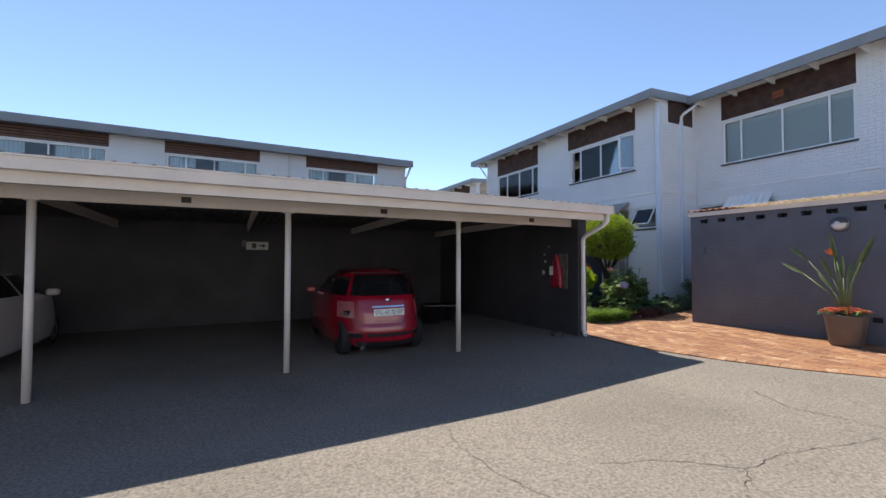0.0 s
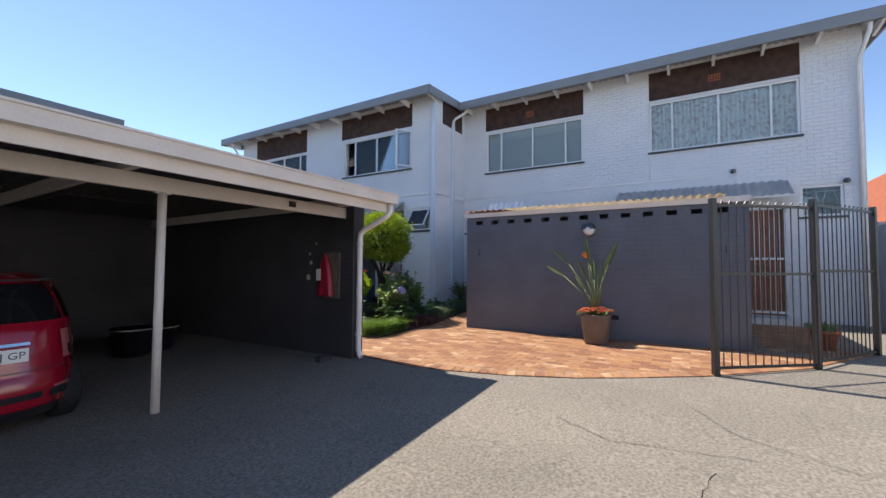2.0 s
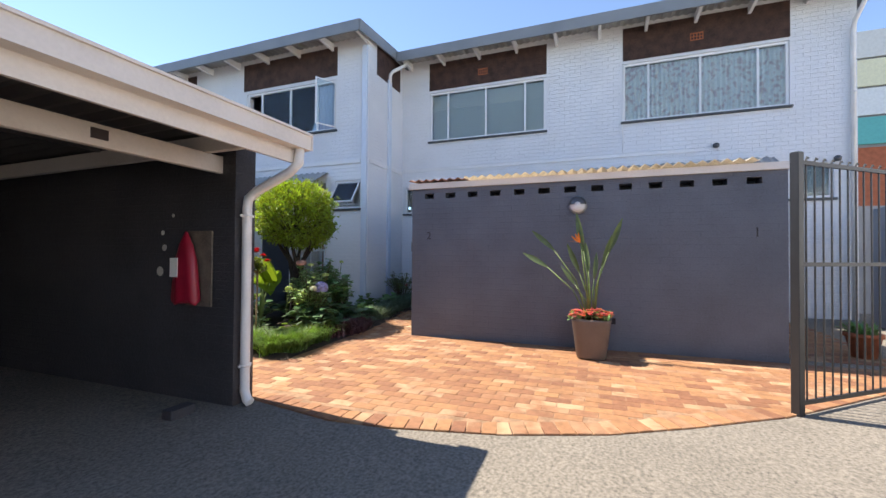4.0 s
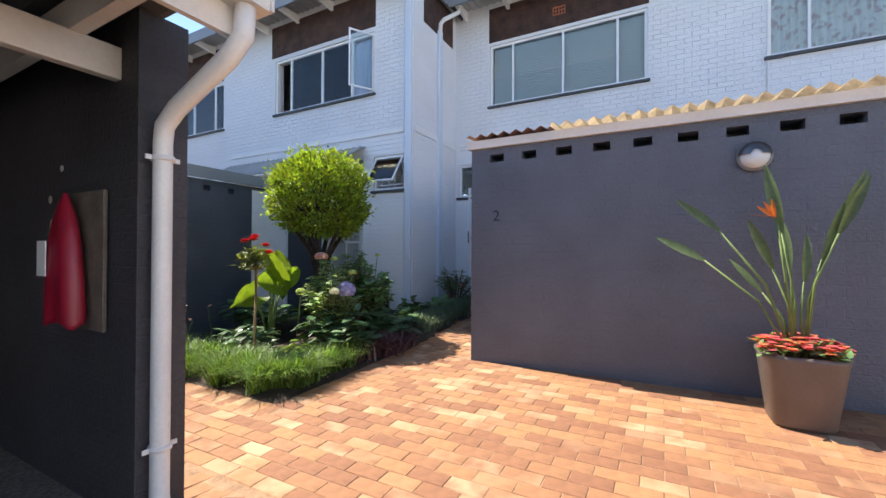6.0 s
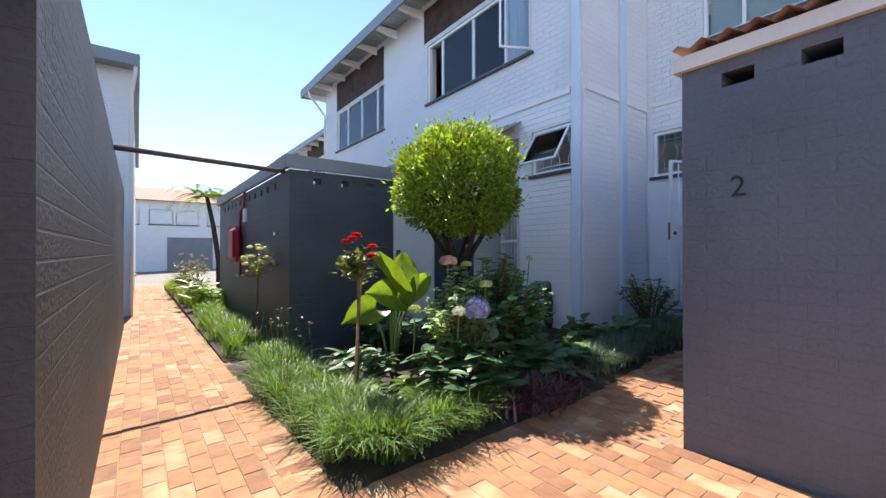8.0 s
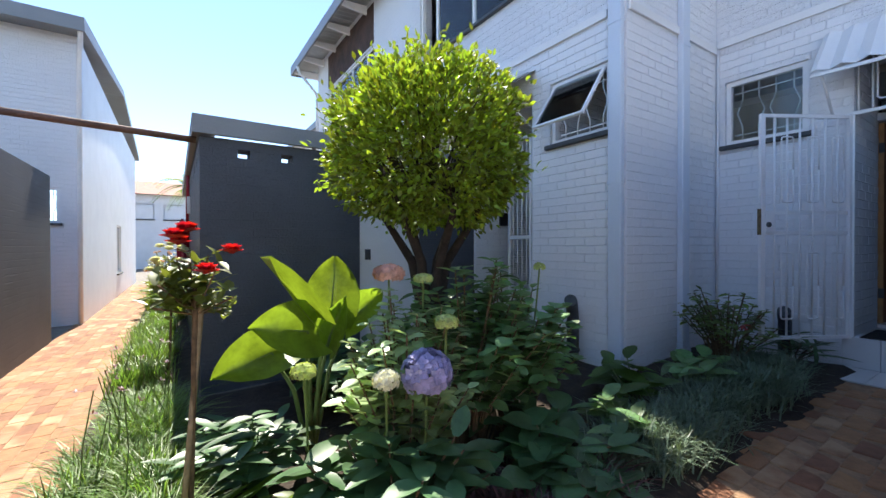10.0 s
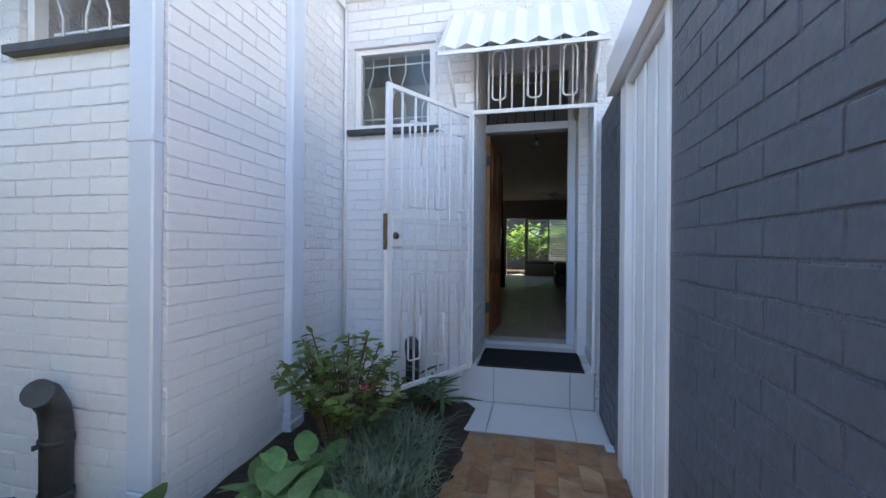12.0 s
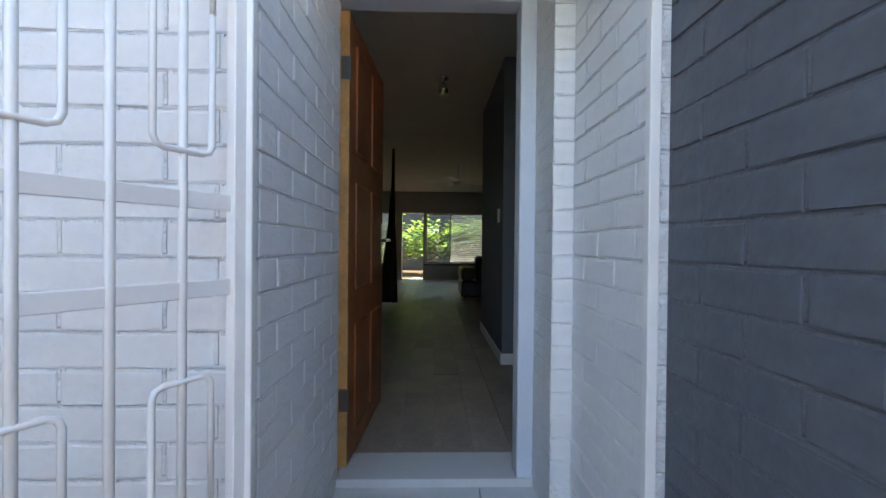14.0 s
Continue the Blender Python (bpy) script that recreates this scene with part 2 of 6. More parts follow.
M_PBLUE = leaf("lilac_petal", (0.40, 0.38, 0.68), 0.15, 0.3)
M_PWHITE = leaf("white_petal", (0.75, 0.74, 0.62), 0.12, 0.3)
M_PPALE = leaf("pale_green_petal", (0.48, 0.56, 0.20), 0.2, 0.35)
M_PROSE = leaf("faded_pink_petal", (0.66, 0.40, 0.33), 0.15, 0.35)
M_PORANGE = leaf("orange_sepal", (0.75, 0.19, 0.02), 0.1, 0.3)


# ---- helpers for meshes ----
def ground_z(x, y):
    return -0.182 + 0.0284 * min(max(x, 2.8), 13.5) - 0.0099 * min(max(y, -5), 35)


def box(bm, x0, y0, z0, x1, y1, z1, bevel=0.0):
    vs = [bm.verts.new(p) for p in ((x0, y0, z0), (x1, y0, z0), (x1, y1, z0), (x0, y1, z0), (x0, y0, z1), (x1, y0, z1), (x1, y1, z1), (x0, y1, z1))]
    fs = [bm.faces.new([vs[i] for i in q]) for q in ((3, 2, 1, 0), (4, 5, 6, 7), (0, 1, 5, 4), (1, 2, 6, 5), (2, 3, 7, 6), (3, 0, 4, 7))]
    if bevel:
        es = list({e for f in fs for e in f.edges})
        bmesh.ops.bevel(bm, geom=es, offset=bevel, segments=1, affect="EDGES", profile=0.5)


def tube(bm, pts, r, sides=8, r_end=None, cap=True):
    pts = [Vector(p) for p in pts]
    rings, n = [], len(pts)
    side = None
    for i, p in enumerate(pts):
        d = (pts[min(i + 1, n - 1)] - pts[max(i - 1, 0)]).normalized()
        if side is None:
            side = d.cross(Vector((0, 0, 1)) if abs(d.z) < 0.9 else Vector((1, 0, 0))).normalized()
        side = (side - d * side.dot(d)).normalized()
        up = d.cross(side)
        rr = r if r_end is None else r + (r_end - r) * i / max(1, n - 1)
        rings.append([bm.verts.new(p + (side * math.cos(a) + up * math.sin(a)) * rr) for a in (2 * math.pi * k / sides for k in range(sides))])
    for a, b in zip(rings, rings[1:]):
        for k in range(sides):
            f = bm.faces.new((a[k], a[(k + 1) % sides], b[(k + 1) % sides], b[k]))
            f.smooth = sides > 5
    if cap:
        bm.faces.new(rings[0][::-1])
        bm.faces.new(rings[-1])


def lathe(bm, profile, centre, sides=20, axis="z"):
    rings = []
    for r, h in profile:
        ring = []
        for k in range(sides):
            a = 2 * math.pi * k / sides
            u, v = r * math.cos(a), r * math.sin(a)
            p = (u, v, h) if axis == "z" else ((h, u, v) if axis == "x" else (u, h, v))
            ring.append(bm.verts.new(Vector(centre) + Vector(p)))
        rings.append(ring)
    for a, b in zip(rings, rings[1:]):
        for k in range(sides):
            f = bm.faces.new((a[k], a[(k + 1) % sides], b[(k + 1) % sides], b[k]))
            f.smooth = True
    bm.faces.new(rings[0][::-1])
    bm.faces.new(rings[-1])
    bmesh.ops.recalc_face_normals(bm, faces=bm.faces)


def mesh_of(name, bm, mat):
    me = bpy.data.meshes.new(name)
    bm.to_mesh(me)
    bm.free()
    me.materials.append(mat)
    return me


def part(name, bm, mat, parent=None, label=""):
    ob = new(name, mesh_of(name, bm, mat))
    if parent is not None:
        ob.parent = parent
    return tagged(ob, label)


def thing(name, label, category, at=(0, 0, 0), group=""):
    ob = new(name)
    ob.empty_display_size = 0.1
    ob.matrix_basis = Matrix.Translation(at)
    return tagged(ob, label, category, group)


def piece(name, mat, parent, *boxes, bevel=0.0, label=""):
    bm = bmesh.new()
    for b in boxes:
        box(bm, *b, bevel=bevel)
    return part(name, bm, mat, parent, label)


def structure(name, bm, mat, label, category=""):
    return tagged(part(name, bm, mat), label, category or name.split("_")[0], kind="structure")


def wall(name, mat, label, x0, y0, z0, x1, y1, z1, holes=(), along="y", category="wall"):
    """A wall with openings through it; holes are (u0, z0, u1, z1), u along the wall."""
    u0, u1 = (y0, y1) if along == "y" else (x0, x1)
    us = sorted({u0, u1, *[h[0] for h in holes], *[h[2] for h in holes]})
    zs = sorted({z0, z1, *[h[1] for h in holes], *[h[3] for h in holes]})
    bm = bmesh.new()
    for a, b in zip(us, us[1:]):
        run = None
        for c, d in zip(zs, zs[1:]):
            solid = not any(h[0] < (a + b) / 2 < h[2] and h[1] < (c + d) / 2 < h[3] for h in holes)
            if solid:
                run = (run[0], d) if run else (c, d)
            if run and (not solid or d == zs[-1]):
                if along == "y":
                    box(bm, x0, a, run[0], x1, b, run[1])
                else:
                    box(bm, a, y0, run[0], b, y1, run[1])
                run = None
    bmesh.ops.remove_doubles(bm, verts=bm.verts, dist=0.0005)
    return structure(name, bm, mat, label, category)


def corrugated(bm, p0, u, v, pitch=0.076, depth=0.018, thick=0.004):
    """A corrugated sheet from p0: u across the ribs, v along them."""
    p0, u, v = Vector(p0), Vector(u), Vector(v)
    nrm = u.cross(v).normalized()
    n = max(4, int(u.length / pitch) * 4)
    rows = []
    for e in (0, 1):
        rows.append([[bm.verts.new(p0 + u * (i / n) + v * e + nrm * (depth * 0.5 * math.sin(i * math.pi / 2) + s * thick)) for i in range(n + 1)] for s in (0, 1)])
    for i in range(n):
        bm.faces.new((rows[0][1][i], rows[0][1][i + 1], rows[1][1][i + 1], rows[1][1][i]))
        bm.faces.new((rows[0][0][i + 1], rows[0][0][i], rows[1][0][i], rows[1][0][i + 1]))
        bm.faces.new((rows[0][0][i], rows[0][0][i + 1], rows[0][1][i + 1], rows[0][1][i]))
        bm.faces.new((rows[1][0][i + 1], rows[1][0][i], rows[1][1][i], rows[1][1][i + 1]))
    for f in bm.faces:
        f.smooth = False


# ---- the large structure ----
XA, XB, YD = 11.29, 13.0, 5.69

bm = bmesh.new()
gx, gy = [-400, -60, -8, 2.8, 6.2, 9.3, 13.5, 60, 400], [-400, -60, -5, 0, 6, 12, 20, 35, 60, 400]
gv = [[bm.verts.new((x, y, ground_z(x, y))) for y in gy] for x in gx]
for i in range(len(gx) - 1):
    for j in range(len(gy) - 1):
        bm.faces.new((gv[i][j], gv[i + 1][j], gv[i + 1][j + 1], gv[i][j + 1]))
structure("ground", bm, M_ASPHALT, "weathered grey asphalt yard with fine cracks", "ground")

# unseen white walls, added behind the walk to bounce sunlight into the shade
bm = bmesh.new()
box(bm, -15, -11.2, -0.6, 13.2, -11.0, 6.2)
structure("wall_yard_south", bm, M_WHITEPLAIN, "unseen white wall added behind the walk to bounce sunlight", "wall")
bm = bmesh.new()
box(bm, -15.2, -11.2, -0.6, -15.0, 5.0, 6.2)
structure("wall_yard_west", bm, M_WHITEPLAIN, "unseen white wall added at the far end to bounce sunlight", "wall")

# courtyard wall in front of the recessed house
vents_front = [(5.31 - 0.362 * k, 2.25, 5.47 - 0.362 * k, 2.335) for k in range(13)]
dark_front = wall("wall_courtyard_front", M_DARK, "charcoal painted brick courtyard wall with a row of vent holes", 9.29, 0.71, -0.2, 9.51, YD, 2.41, vents_front)
dark_side = wall("wall_courtyard_side", M_DARK, "charcoal painted brick side wall of the courtyard", 9.51, YD - 0.22, -0.2, XB, YD, 2.41, [(11.40, -0.19, 12.27, 2.38)], "x")
wall("wall_courtyard_end", M_DARK, "charcoal painted brick end wall of the courtyard", 9.51, 0.71, -0.2, XB, 0.93, 2.41, (), "x")

# recessed house front (two units)
holesB = [(4.02, 4.29, 6.97, 5.56), (-0.61, 4.30, 2.36, 5.58), (6.97, 2.43, 7.68, 3.13), (5.72, 0.52, 6.65, 3.13), (-0.30, 0.30, 0.55, 2.75), (-1.27, 2.48, -0.56, 3.16)]
wall_B = wall("wall_house_east", M_WHITE, "white painted brick upper and lower house front", XB, -1.62, -0.2, XB + 0.23, 7.77, 6.5, holesB)
wall("wall_bay_side", M_WHITE, "white painted brick side wall of the projecting house", XA + 0.23, 7.77, -0.2, XB + 0.23, 8.0, 6.5, (), "x")
holesA = [(8.66, 4.30, 11.44, 5.50), (13.29, 4.25, 16.2, 5.42), (7.94, 2.41, 8.66, 3.07), (8.92, 0.40, 9.96, 3.05)]
wall_A = wall("wall_house_north", M_WHITE, "white painted brick front of the projecting house", XA, 7.77, -0.2, XA + 0.23, 17.1, 6.45, holesA)
wall("wall_house_end", M_WHITE, "white painted brick gable end", XA + 0.23, 16.87, -0.3, 20, 17.1, 6.6, (), "x")
wall("wall_house_south_end", M_WHITE, "white painted brick gable end by the gate", XB + 0.23, -1.62, -0.2, 21, -1.39, 6.6, (), "x")


def roof(name, x_eave, y0, y1, z_top, x_back=21.0, rise=0.06):
    """A low single-pitch roof: corrugated sheet, rafters and a grey metal fascia along the eave and both verges."""
    r = thing(name, "low pitched corrugated sheet roof with grey metal fascia and white rafters", "roof")
    r["kind"] = "structure"
    bm = bmesh.new()
    corrugated(bm, (x_eave + 0.03, y0 + 0.02, z_top - 0.06), (0, y1 - y0 - 0.04, 0), (x_back - x_eave, 0, (x_back - x_eave) * rise), 0.15, 0.03)
    part("roof_sheet", bm, M_SHEET, r, "galvanised corrugated sheet")
    piece("fascia", M_FASCIA, r, (x_eave - 0.02, y0, z_top - 0.24, x_eave + 0.02, y1, z_top))
    for ya, yb in ((y0 - 0.02, y0 + 0.02), (y1 - 0.02, y1 + 0.02)):
        bm = bmesh.new()
        vs = [bm.verts.new((x, y, z + (x - x_eave) * rise)) for y in (ya, yb) for x, z in ((x_eave, z_top - 0.24), (x_back, z_top - 0.24), (x_back, z_top + 0.01), (x_eave, z_top + 0.01))]
        for q in ((0, 1, 2, 3), (7, 6, 5, 4), (0, 4, 5, 1), (1, 5, 6, 2), (2, 6, 7, 3), (3, 7, 4, 0)):
            bm.faces.new([vs[i] for i in q])
        part("verge_fascia", bm, M_FASCIA, r)
    n = int((y1 - y0) / 0.95)
    for k in range(n + 1):
        y = y0 + 0.12 + k * (y1 - y0 - 0.24) / n
        bm = bmesh.new()
        vs = [bm.verts.new((x, yy, z)) for yy in (y - 0.03, y + 0.03) for x, z in ((x_eave + 0.06, z_top - 0.20), (x_eave + 0.75, z_top - 0.26), (x_eave + 0.75, z_top - 0.06), (x_eave + 0.06, z_top - 0.10))]
        for q in ((0, 1, 2, 3), (7, 6, 5, 4), (0, 4, 5, 1), (1, 5, 6, 2), (2, 6, 7, 3), (3, 7, 4, 0)):
            bm.faces.new([vs[i] for i in q])
        bmesh.ops.recalc_face_normals(bm, faces=bm.faces)
        part("rafter", bm, M_WHITEPLAIN, r, "white painted rafter end")
    return r


roof("roof_house_north", 10.70, 7.66, 17.7, 6.42)
roof("roof_house_east", 12.38, -1.95, 7.62, 6.47)


def face_panel(y0, y1, z0, z1, x, vent=None):
    """Recess-free panel of dark face brick over a window, its courses set proud of the wall."""
    t = thing("face_brick_panel", "dark brown face brick panel above the upper window", "brick panel")
    t["kind"] = "structure"
    piece("brick_field", M_RAWBRICK, t, (x - 0.006, y0, z0, x, y1, z1))
    if vent:
        bm = bmesh.new()
        box(bm, x - 0.012, vent - 0.12, z0 + 0.22, x - 0.006, vent + 0.12, z0 + 0.38)
        a = part("air_brick", bm, M_TERRA, t, "terracotta air brick")
        for i in range(4):
            for j in range(2):
                # near-black plate for each hole, its inner shade put into the colour
                piece("hole", M_DEEP, a, (x - 0.014, vent - 0.10 + i * 0.055, z0 + 0.24 + j * 0.065, x - 0.0125, vent - 0.065 + i * 0.055, z0 + 0.285 + j * 0.065))


face_panel(8.63, 11.55, 5.58, 6.27, XA)
face_panel(13.29, 16.2, 5.45, 6.27, XA)
face_panel(4.0, 6.99, 5.62, 6.33, XB, 5.55)
face_panel(-0.62, 2.36, 5.64, 6.36, XB, 0.95)
piece("face_brick_return", M_RAWBRICK, None, (XA + 0.35, 7.763, 5.62, XA + 1.55, 7.77, 6.36))
tagged(bpy.data.objects["face_brick_return"], "dark face brick panel on the side of the projecting house", "brick panel", kind="structure")

# house interiors behind the windows: plain closing rooms
bm = bmesh.new()
box(bm, 16.5, -1.39, 3.4, 16.6, 16.87, 6.4)
box(bm, XA + 0.23, 8.0, 3.45, 16.5, 16.87, 3.55)
box(bm, XB + 0.23, -1.39, 3.45, 16.5, 8.0, 3.55)
structure("wall_upper_rooms", bm, M_INNER, "plain inner walls of the upper rooms", "wall")

# carport
XW = 6.08
wall("wall_carport_end", M_CPDARK, "dark painted brick end wall of the carport", XW, 5.98, -0.4, XW + 0.23, 14.17, 2.42, (), "y")
wall("wall_carport_back", M_CPDARK, "dark painted brick back wall of the carport", -14, 12.0, -0.6, XW, 12.23, 2.42, (), "x")
wall("wall_carport_far", M_CPDARK, "dark painted brick far wall of the carport", -14.2, 6.0, -0.6, -14, 12.23, 2.42)
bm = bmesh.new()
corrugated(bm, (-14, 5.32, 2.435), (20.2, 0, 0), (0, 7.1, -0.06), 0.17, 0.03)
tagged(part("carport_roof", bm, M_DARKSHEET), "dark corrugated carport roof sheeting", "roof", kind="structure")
piece("carport_beam", M_CREAM, None, (-14, 6.14, 2.10, XW, 6.20, 2.26), bevel=0.004)
tagged(bpy.data.objects["carport_beam"], "cream painted timber beam along the carport front", "beam", kind="structure")

# the house behind the carport
YC = 16.0
holesC = [(2.45, 4.0, 5.15, 4.92), (-2.0, 4.0, 0.75, 4.92), (-6.3, 4.0, -3.55, 4.92), (-10.8, 4.0, -8.0, 4.92), (5.55, 1.78, 6.1, 2.45)]
wall("wall_far_house_front", M_WHITE, "white painted wall of the house behind the carport", -14, YC, -0.6, 6.42, YC + 0.23, 5.42, holesC, "x")
wall("wall_far_house_side", M_WHITEPLAIN, "white painted side of the house behind the carport", 6.19, YC + 0.23, -0.6, 6.42, 28.8, 5.25, [(21.6, 0.5, 22.8, 2.0)])
bm = bmesh.new()
vs = [bm.verts.new(p) for p in ((-14, YC - 0.55, 5.52), (6.55, YC - 0.55, 5.52), (6.55, 22.4, 6.4), (-14, 22.4, 6.4), (-14, YC - 0.55, 5.27), (6.55, YC - 0.55, 5.27), (6.55, 22.4, 6.2), (-14, 22.4, 6.2))]
vs += [bm.verts.new(p) for p in ((6.55, 29.2, 5.5), (-14, 29.2, 5.5), (6.55, 29.2, 5.3), (-14, 29.2, 5.3))]
for q in ((0, 1, 2, 3), (0, 4, 5, 1), (1, 5, 6, 2), (4, 7, 6, 5), (3, 2, 8, 9), (2, 6, 10, 8), (7, 11, 10, 6), (8, 10, 11, 9)):
    bm.faces.new([vs[i] for i in q])
structure("roof_far_house", bm, M_FASCIA, "low grey roof of the house behind the carport", "roof")
bm = bmesh.new()
box(bm, -14, 20, 3.0, 5.9, 20.1, 5.7)
box(bm, -14, YC + 0.23, 3.2, 5.9, 20, 3.3)
structure("wall_far_house_rooms", bm, M_INNER, "plain inner wall of the far house", "wall")

# storeroom by the garden path
XS, YS = 8.1, 10.0
# Brick as at the courtyard, its colour darkened for the shade here.
wall("wall_storeroom_front", M_DARK_SHADED, "charcoal painted brick storeroom wall facing the garden", XS, YS, -0.3, XA, YS + 0.22, 2.36, [(8.42 + 0.4 * k, 2.19, 8.53 + 0.4 * k, 2.27) for k in range(3)] + [(9.66, 0.0, 10.45, 2.33)], "x")
wall("wall_storeroom_side", M_DARK_SHADED, "charcoal painted brick storeroom wall beside the path", XS, YS + 0.22, -0.3, XS + 0.22, 15.6, 2.36, [(10.6 + 0.42 * k, 2.17, 10.72 + 0.42 * k, 2.27) for k in range(11)])
wall("wall_storeroom_back", M_DARK_SHADED, "charcoal painted brick back of the storeroom", XS + 0.22, 15.38, -0.3, XA, 15.6, 2.36, (), "x")
piece("roof_storeroom", M_FASCIA, None, (XS - 0.06, YS - 0.08, 2.37, XA - 0.01, YS - 0.03, 2.54), (XS - 0.06, YS - 0.03, 2.37, XS - 0.01, 15.7, 2.54), (XS - 0.01, 15.65, 2.37, XA - 0.01, 15.7, 2.54), (XS - 0.01, YS - 0.03, 2.48, XS + 0.16, 15.65, 2.53), (XS + 0.16, YS - 0.03, 2.48, XA - 0.01, YS + 0.05, 2.53))
tagged(bpy.data.objects["roof_storeroom"], "grey metal capping along the storeroom yard walls", "capping", kind="structure")


# ---- windows, doors, gates ----
def window(at, rz, w, h, splits, label, inside="dark", opened=(), transom=False):
    """A white steel window in its opening. Local x runs along the wall, y goes inwards. splits: inner mullions as shares of the width; opened: sashes by number."""
    t = thing("window", label, "window")
    t["kind"] = "structure"
    t.matrix_basis = pose(*at, 0, 0, rz)
    piece("window_frame", M_PAINT, t, (0.004, 0.03, 0.004, 0.05, 0.09, h - 0.004), (w - 0.05, 0.03, 0.004, w - 0.004, 0.09, h - 0.004), (0.05, 0.03, h - 0.05, w - 0.05, 0.09, h - 0.004), (0.05, 0.03, 0.004, w - 0.05, 0.09, 0.05))
    piece("window_sill", M_SLATE, t, (-0.04, -0.05, -0.045, w + 0.04, 0.028, 0.0), bevel=0.004, label="dark slate window sill")
    xs = [0.05, *[s * w for s in splits], w - 0.05]
    for s in splits:
        piece("mullion", M_PAINT, t, (s * w - 0.02, 0.034, 0.05, s * w + 0.02, 0.085, h - 0.05))
    for i, (a, b) in enumerate(zip(xs, xs[1:])):
        if i in opened:
            continue
        g = piece("pane", M_GLASS, t, (a + 0.01, 0.058, 0.05, b - 0.01, 0.063, h - 0.05))
        g.visible_shadow = False
    return t


def blind(win, x0, x1, z0, z1, mat, pitch=0.05):
    bm = bmesh.new()
    z = z1
    while z > z0:
        vs = [bm.verts.new(p) for p in ((x0, 0.115, z), (x1, 0.115, z), (x1, 0.145, z - 0.032), (x0, 0.145, z - 0.032))]
        bm.faces.new(vs)
        z -= pitch
    return tagged(part("blind_slats", bm, mat, win, "pale horizontal blind slats"), kind="stuff")


def drape(win, x0, x1, z0, z1, mat, y=0.13, fold=0.09):
    bm = bmesh.new()
    n = max(6, int((x1 - x0) / 0.02))
    rows = [[bm.verts.new((x0 + (x1 - x0) * i / n, y + 0.022 * math.sin(i * 0.02 * 6.28 / fold) + 0.008 * math.sin(i * 0.31), z)) for i in range(n + 1)] for z in (z0, z1)]
    for i in range(n):
        f = bm.faces.new((rows[0][i], rows[0][i + 1], rows[1][i + 1], rows[1][i]))
        f.smooth = True
    return part("curtain", bm, mat, win, "hanging folded curtain")


def floral(name):
    m = material(name, (0.86, 0.82, 0.79), 0.85, vary=0.05)
    n, l = m.node_tree.nodes, m.node_tree.links
    b = n["Principled BSDF"]
    src = b.inputs["Base Color"].links[0].from_socket
    tc, v, r, mx = n.new("ShaderNodeTexCoord"), n.new("ShaderNodeTexNoise"), n.new("ShaderNodeMapRange"), n.new("ShaderNodeMix")
    v.inputs["Scale"].default_value, v.inputs["Detail"].default_value = 13, 3
    r.inputs["From Min"].default_value, r.inputs["From Max"].default_value = 0.52, 0.60
    mx.data_type = "RGBA"
    mx.inputs["B"].default_value = (0.66, 0.50, 0.50, 1)
    l.new(tc.outputs["Object"], v.inputs["Vector"])
    l.new(v.outputs["Fac"], r.inputs["Value"])
    l.new(r.outputs[0], mx.inputs["Factor"])
    l.new(src, mx.inputs["A"])
    l.new(mx.outputs["Result"], b.inputs["Base Color"])
    return m


M_FLORAL = floral("floral_curtain")
M_BLIND = material("grey_green_blind", (0.74, 0.77, 0.76), 0.6, vary=0.04)
M_BLUECURT = material("blue_grey_curtain", (0.45, 0.52, 0.65), 0.8, vary=0.1, scale=3)

w = window((XB, 6.97, 4.29), -90, 2.95, 1.27, (0.166, 0.505, 0.834), "wide white steel window with closed grey blinds")
blind(w, 0.06, 2.9, 0.06, 1.2, M_BLIND)
w = window((XB, 2.36, 4.30), -90, 2.97, 1.28, (0.172, 0.498, 0.832), "wide white steel window with drawn floral curtains")
drape(w, 0.06, 2.92, 0.05, 1.22, M_FLORAL, 0.10)
w = window((XA, 11.44, 4.30), -90, 2.78, 1.20, (0.17, 0.50, 0.79), "white steel window with blue curtains and an open sash", opened=(0, 3))
drape(w, 0.62, 2.7, 0.05, 1.15, M_BLUECURT)
drape(w, 0.5, 0.75, 0.05, 1.15, M_CURTAIN, 0.11)


def sash(win, hinge, w0, h0, rot, z=0.0, top=False):
    """An opened steel casement with its pane, hinged at the side or along the top."""
    bm = bmesh.new()
    s = 0.028
    for b in ((0, -0.012, 0, s, 0.012, h0), (w0 - s, -0.012, 0, w0, 0.012, h0), (s, -0.012, 0, w0 - s, 0.012, s), (s, -0.012, h0 - s, w0 - s, 0.012, h0)):
        box(bm, *b)
    o = part("sash", bm, M_PAINT, win, "opened white steel sash")
    g = piece("sash_pane", M_GLASS, o, (s, -0.003, s, w0 - s, 0.003, h0 - s))
    g.visible_shadow = False
    o.matrix_local = pose(*hinge) @ (pose(0, 0, 0, rot, 0, 0) @ pose(0, 0, -h0) if top else pose(0, 0, 0, 0, 0, rot))
    return o


sash(w, (2.74, 0.03, 0.06), 0.5, 1.08, 180 + 62)
w = window((XA, 16.2, 4.25), -90, 2.91, 1.17, (0.244, 0.553, 0.862), "white steel upper window with pale curtains")
drape(w, 0.3, 2.5, 0.05, 1.1, M_BLUECURT)

# small bathroom window, hung open at the top, with a burglar guard
w = window((XA, 8.66, 2.41), -90, 0.72, 0.66, (), "small white steel window hung open above a slate sill", opened=(0,))
sash(w, (0.05, 0.02, 0.62), 0.62, 0.60, -34, top=True)


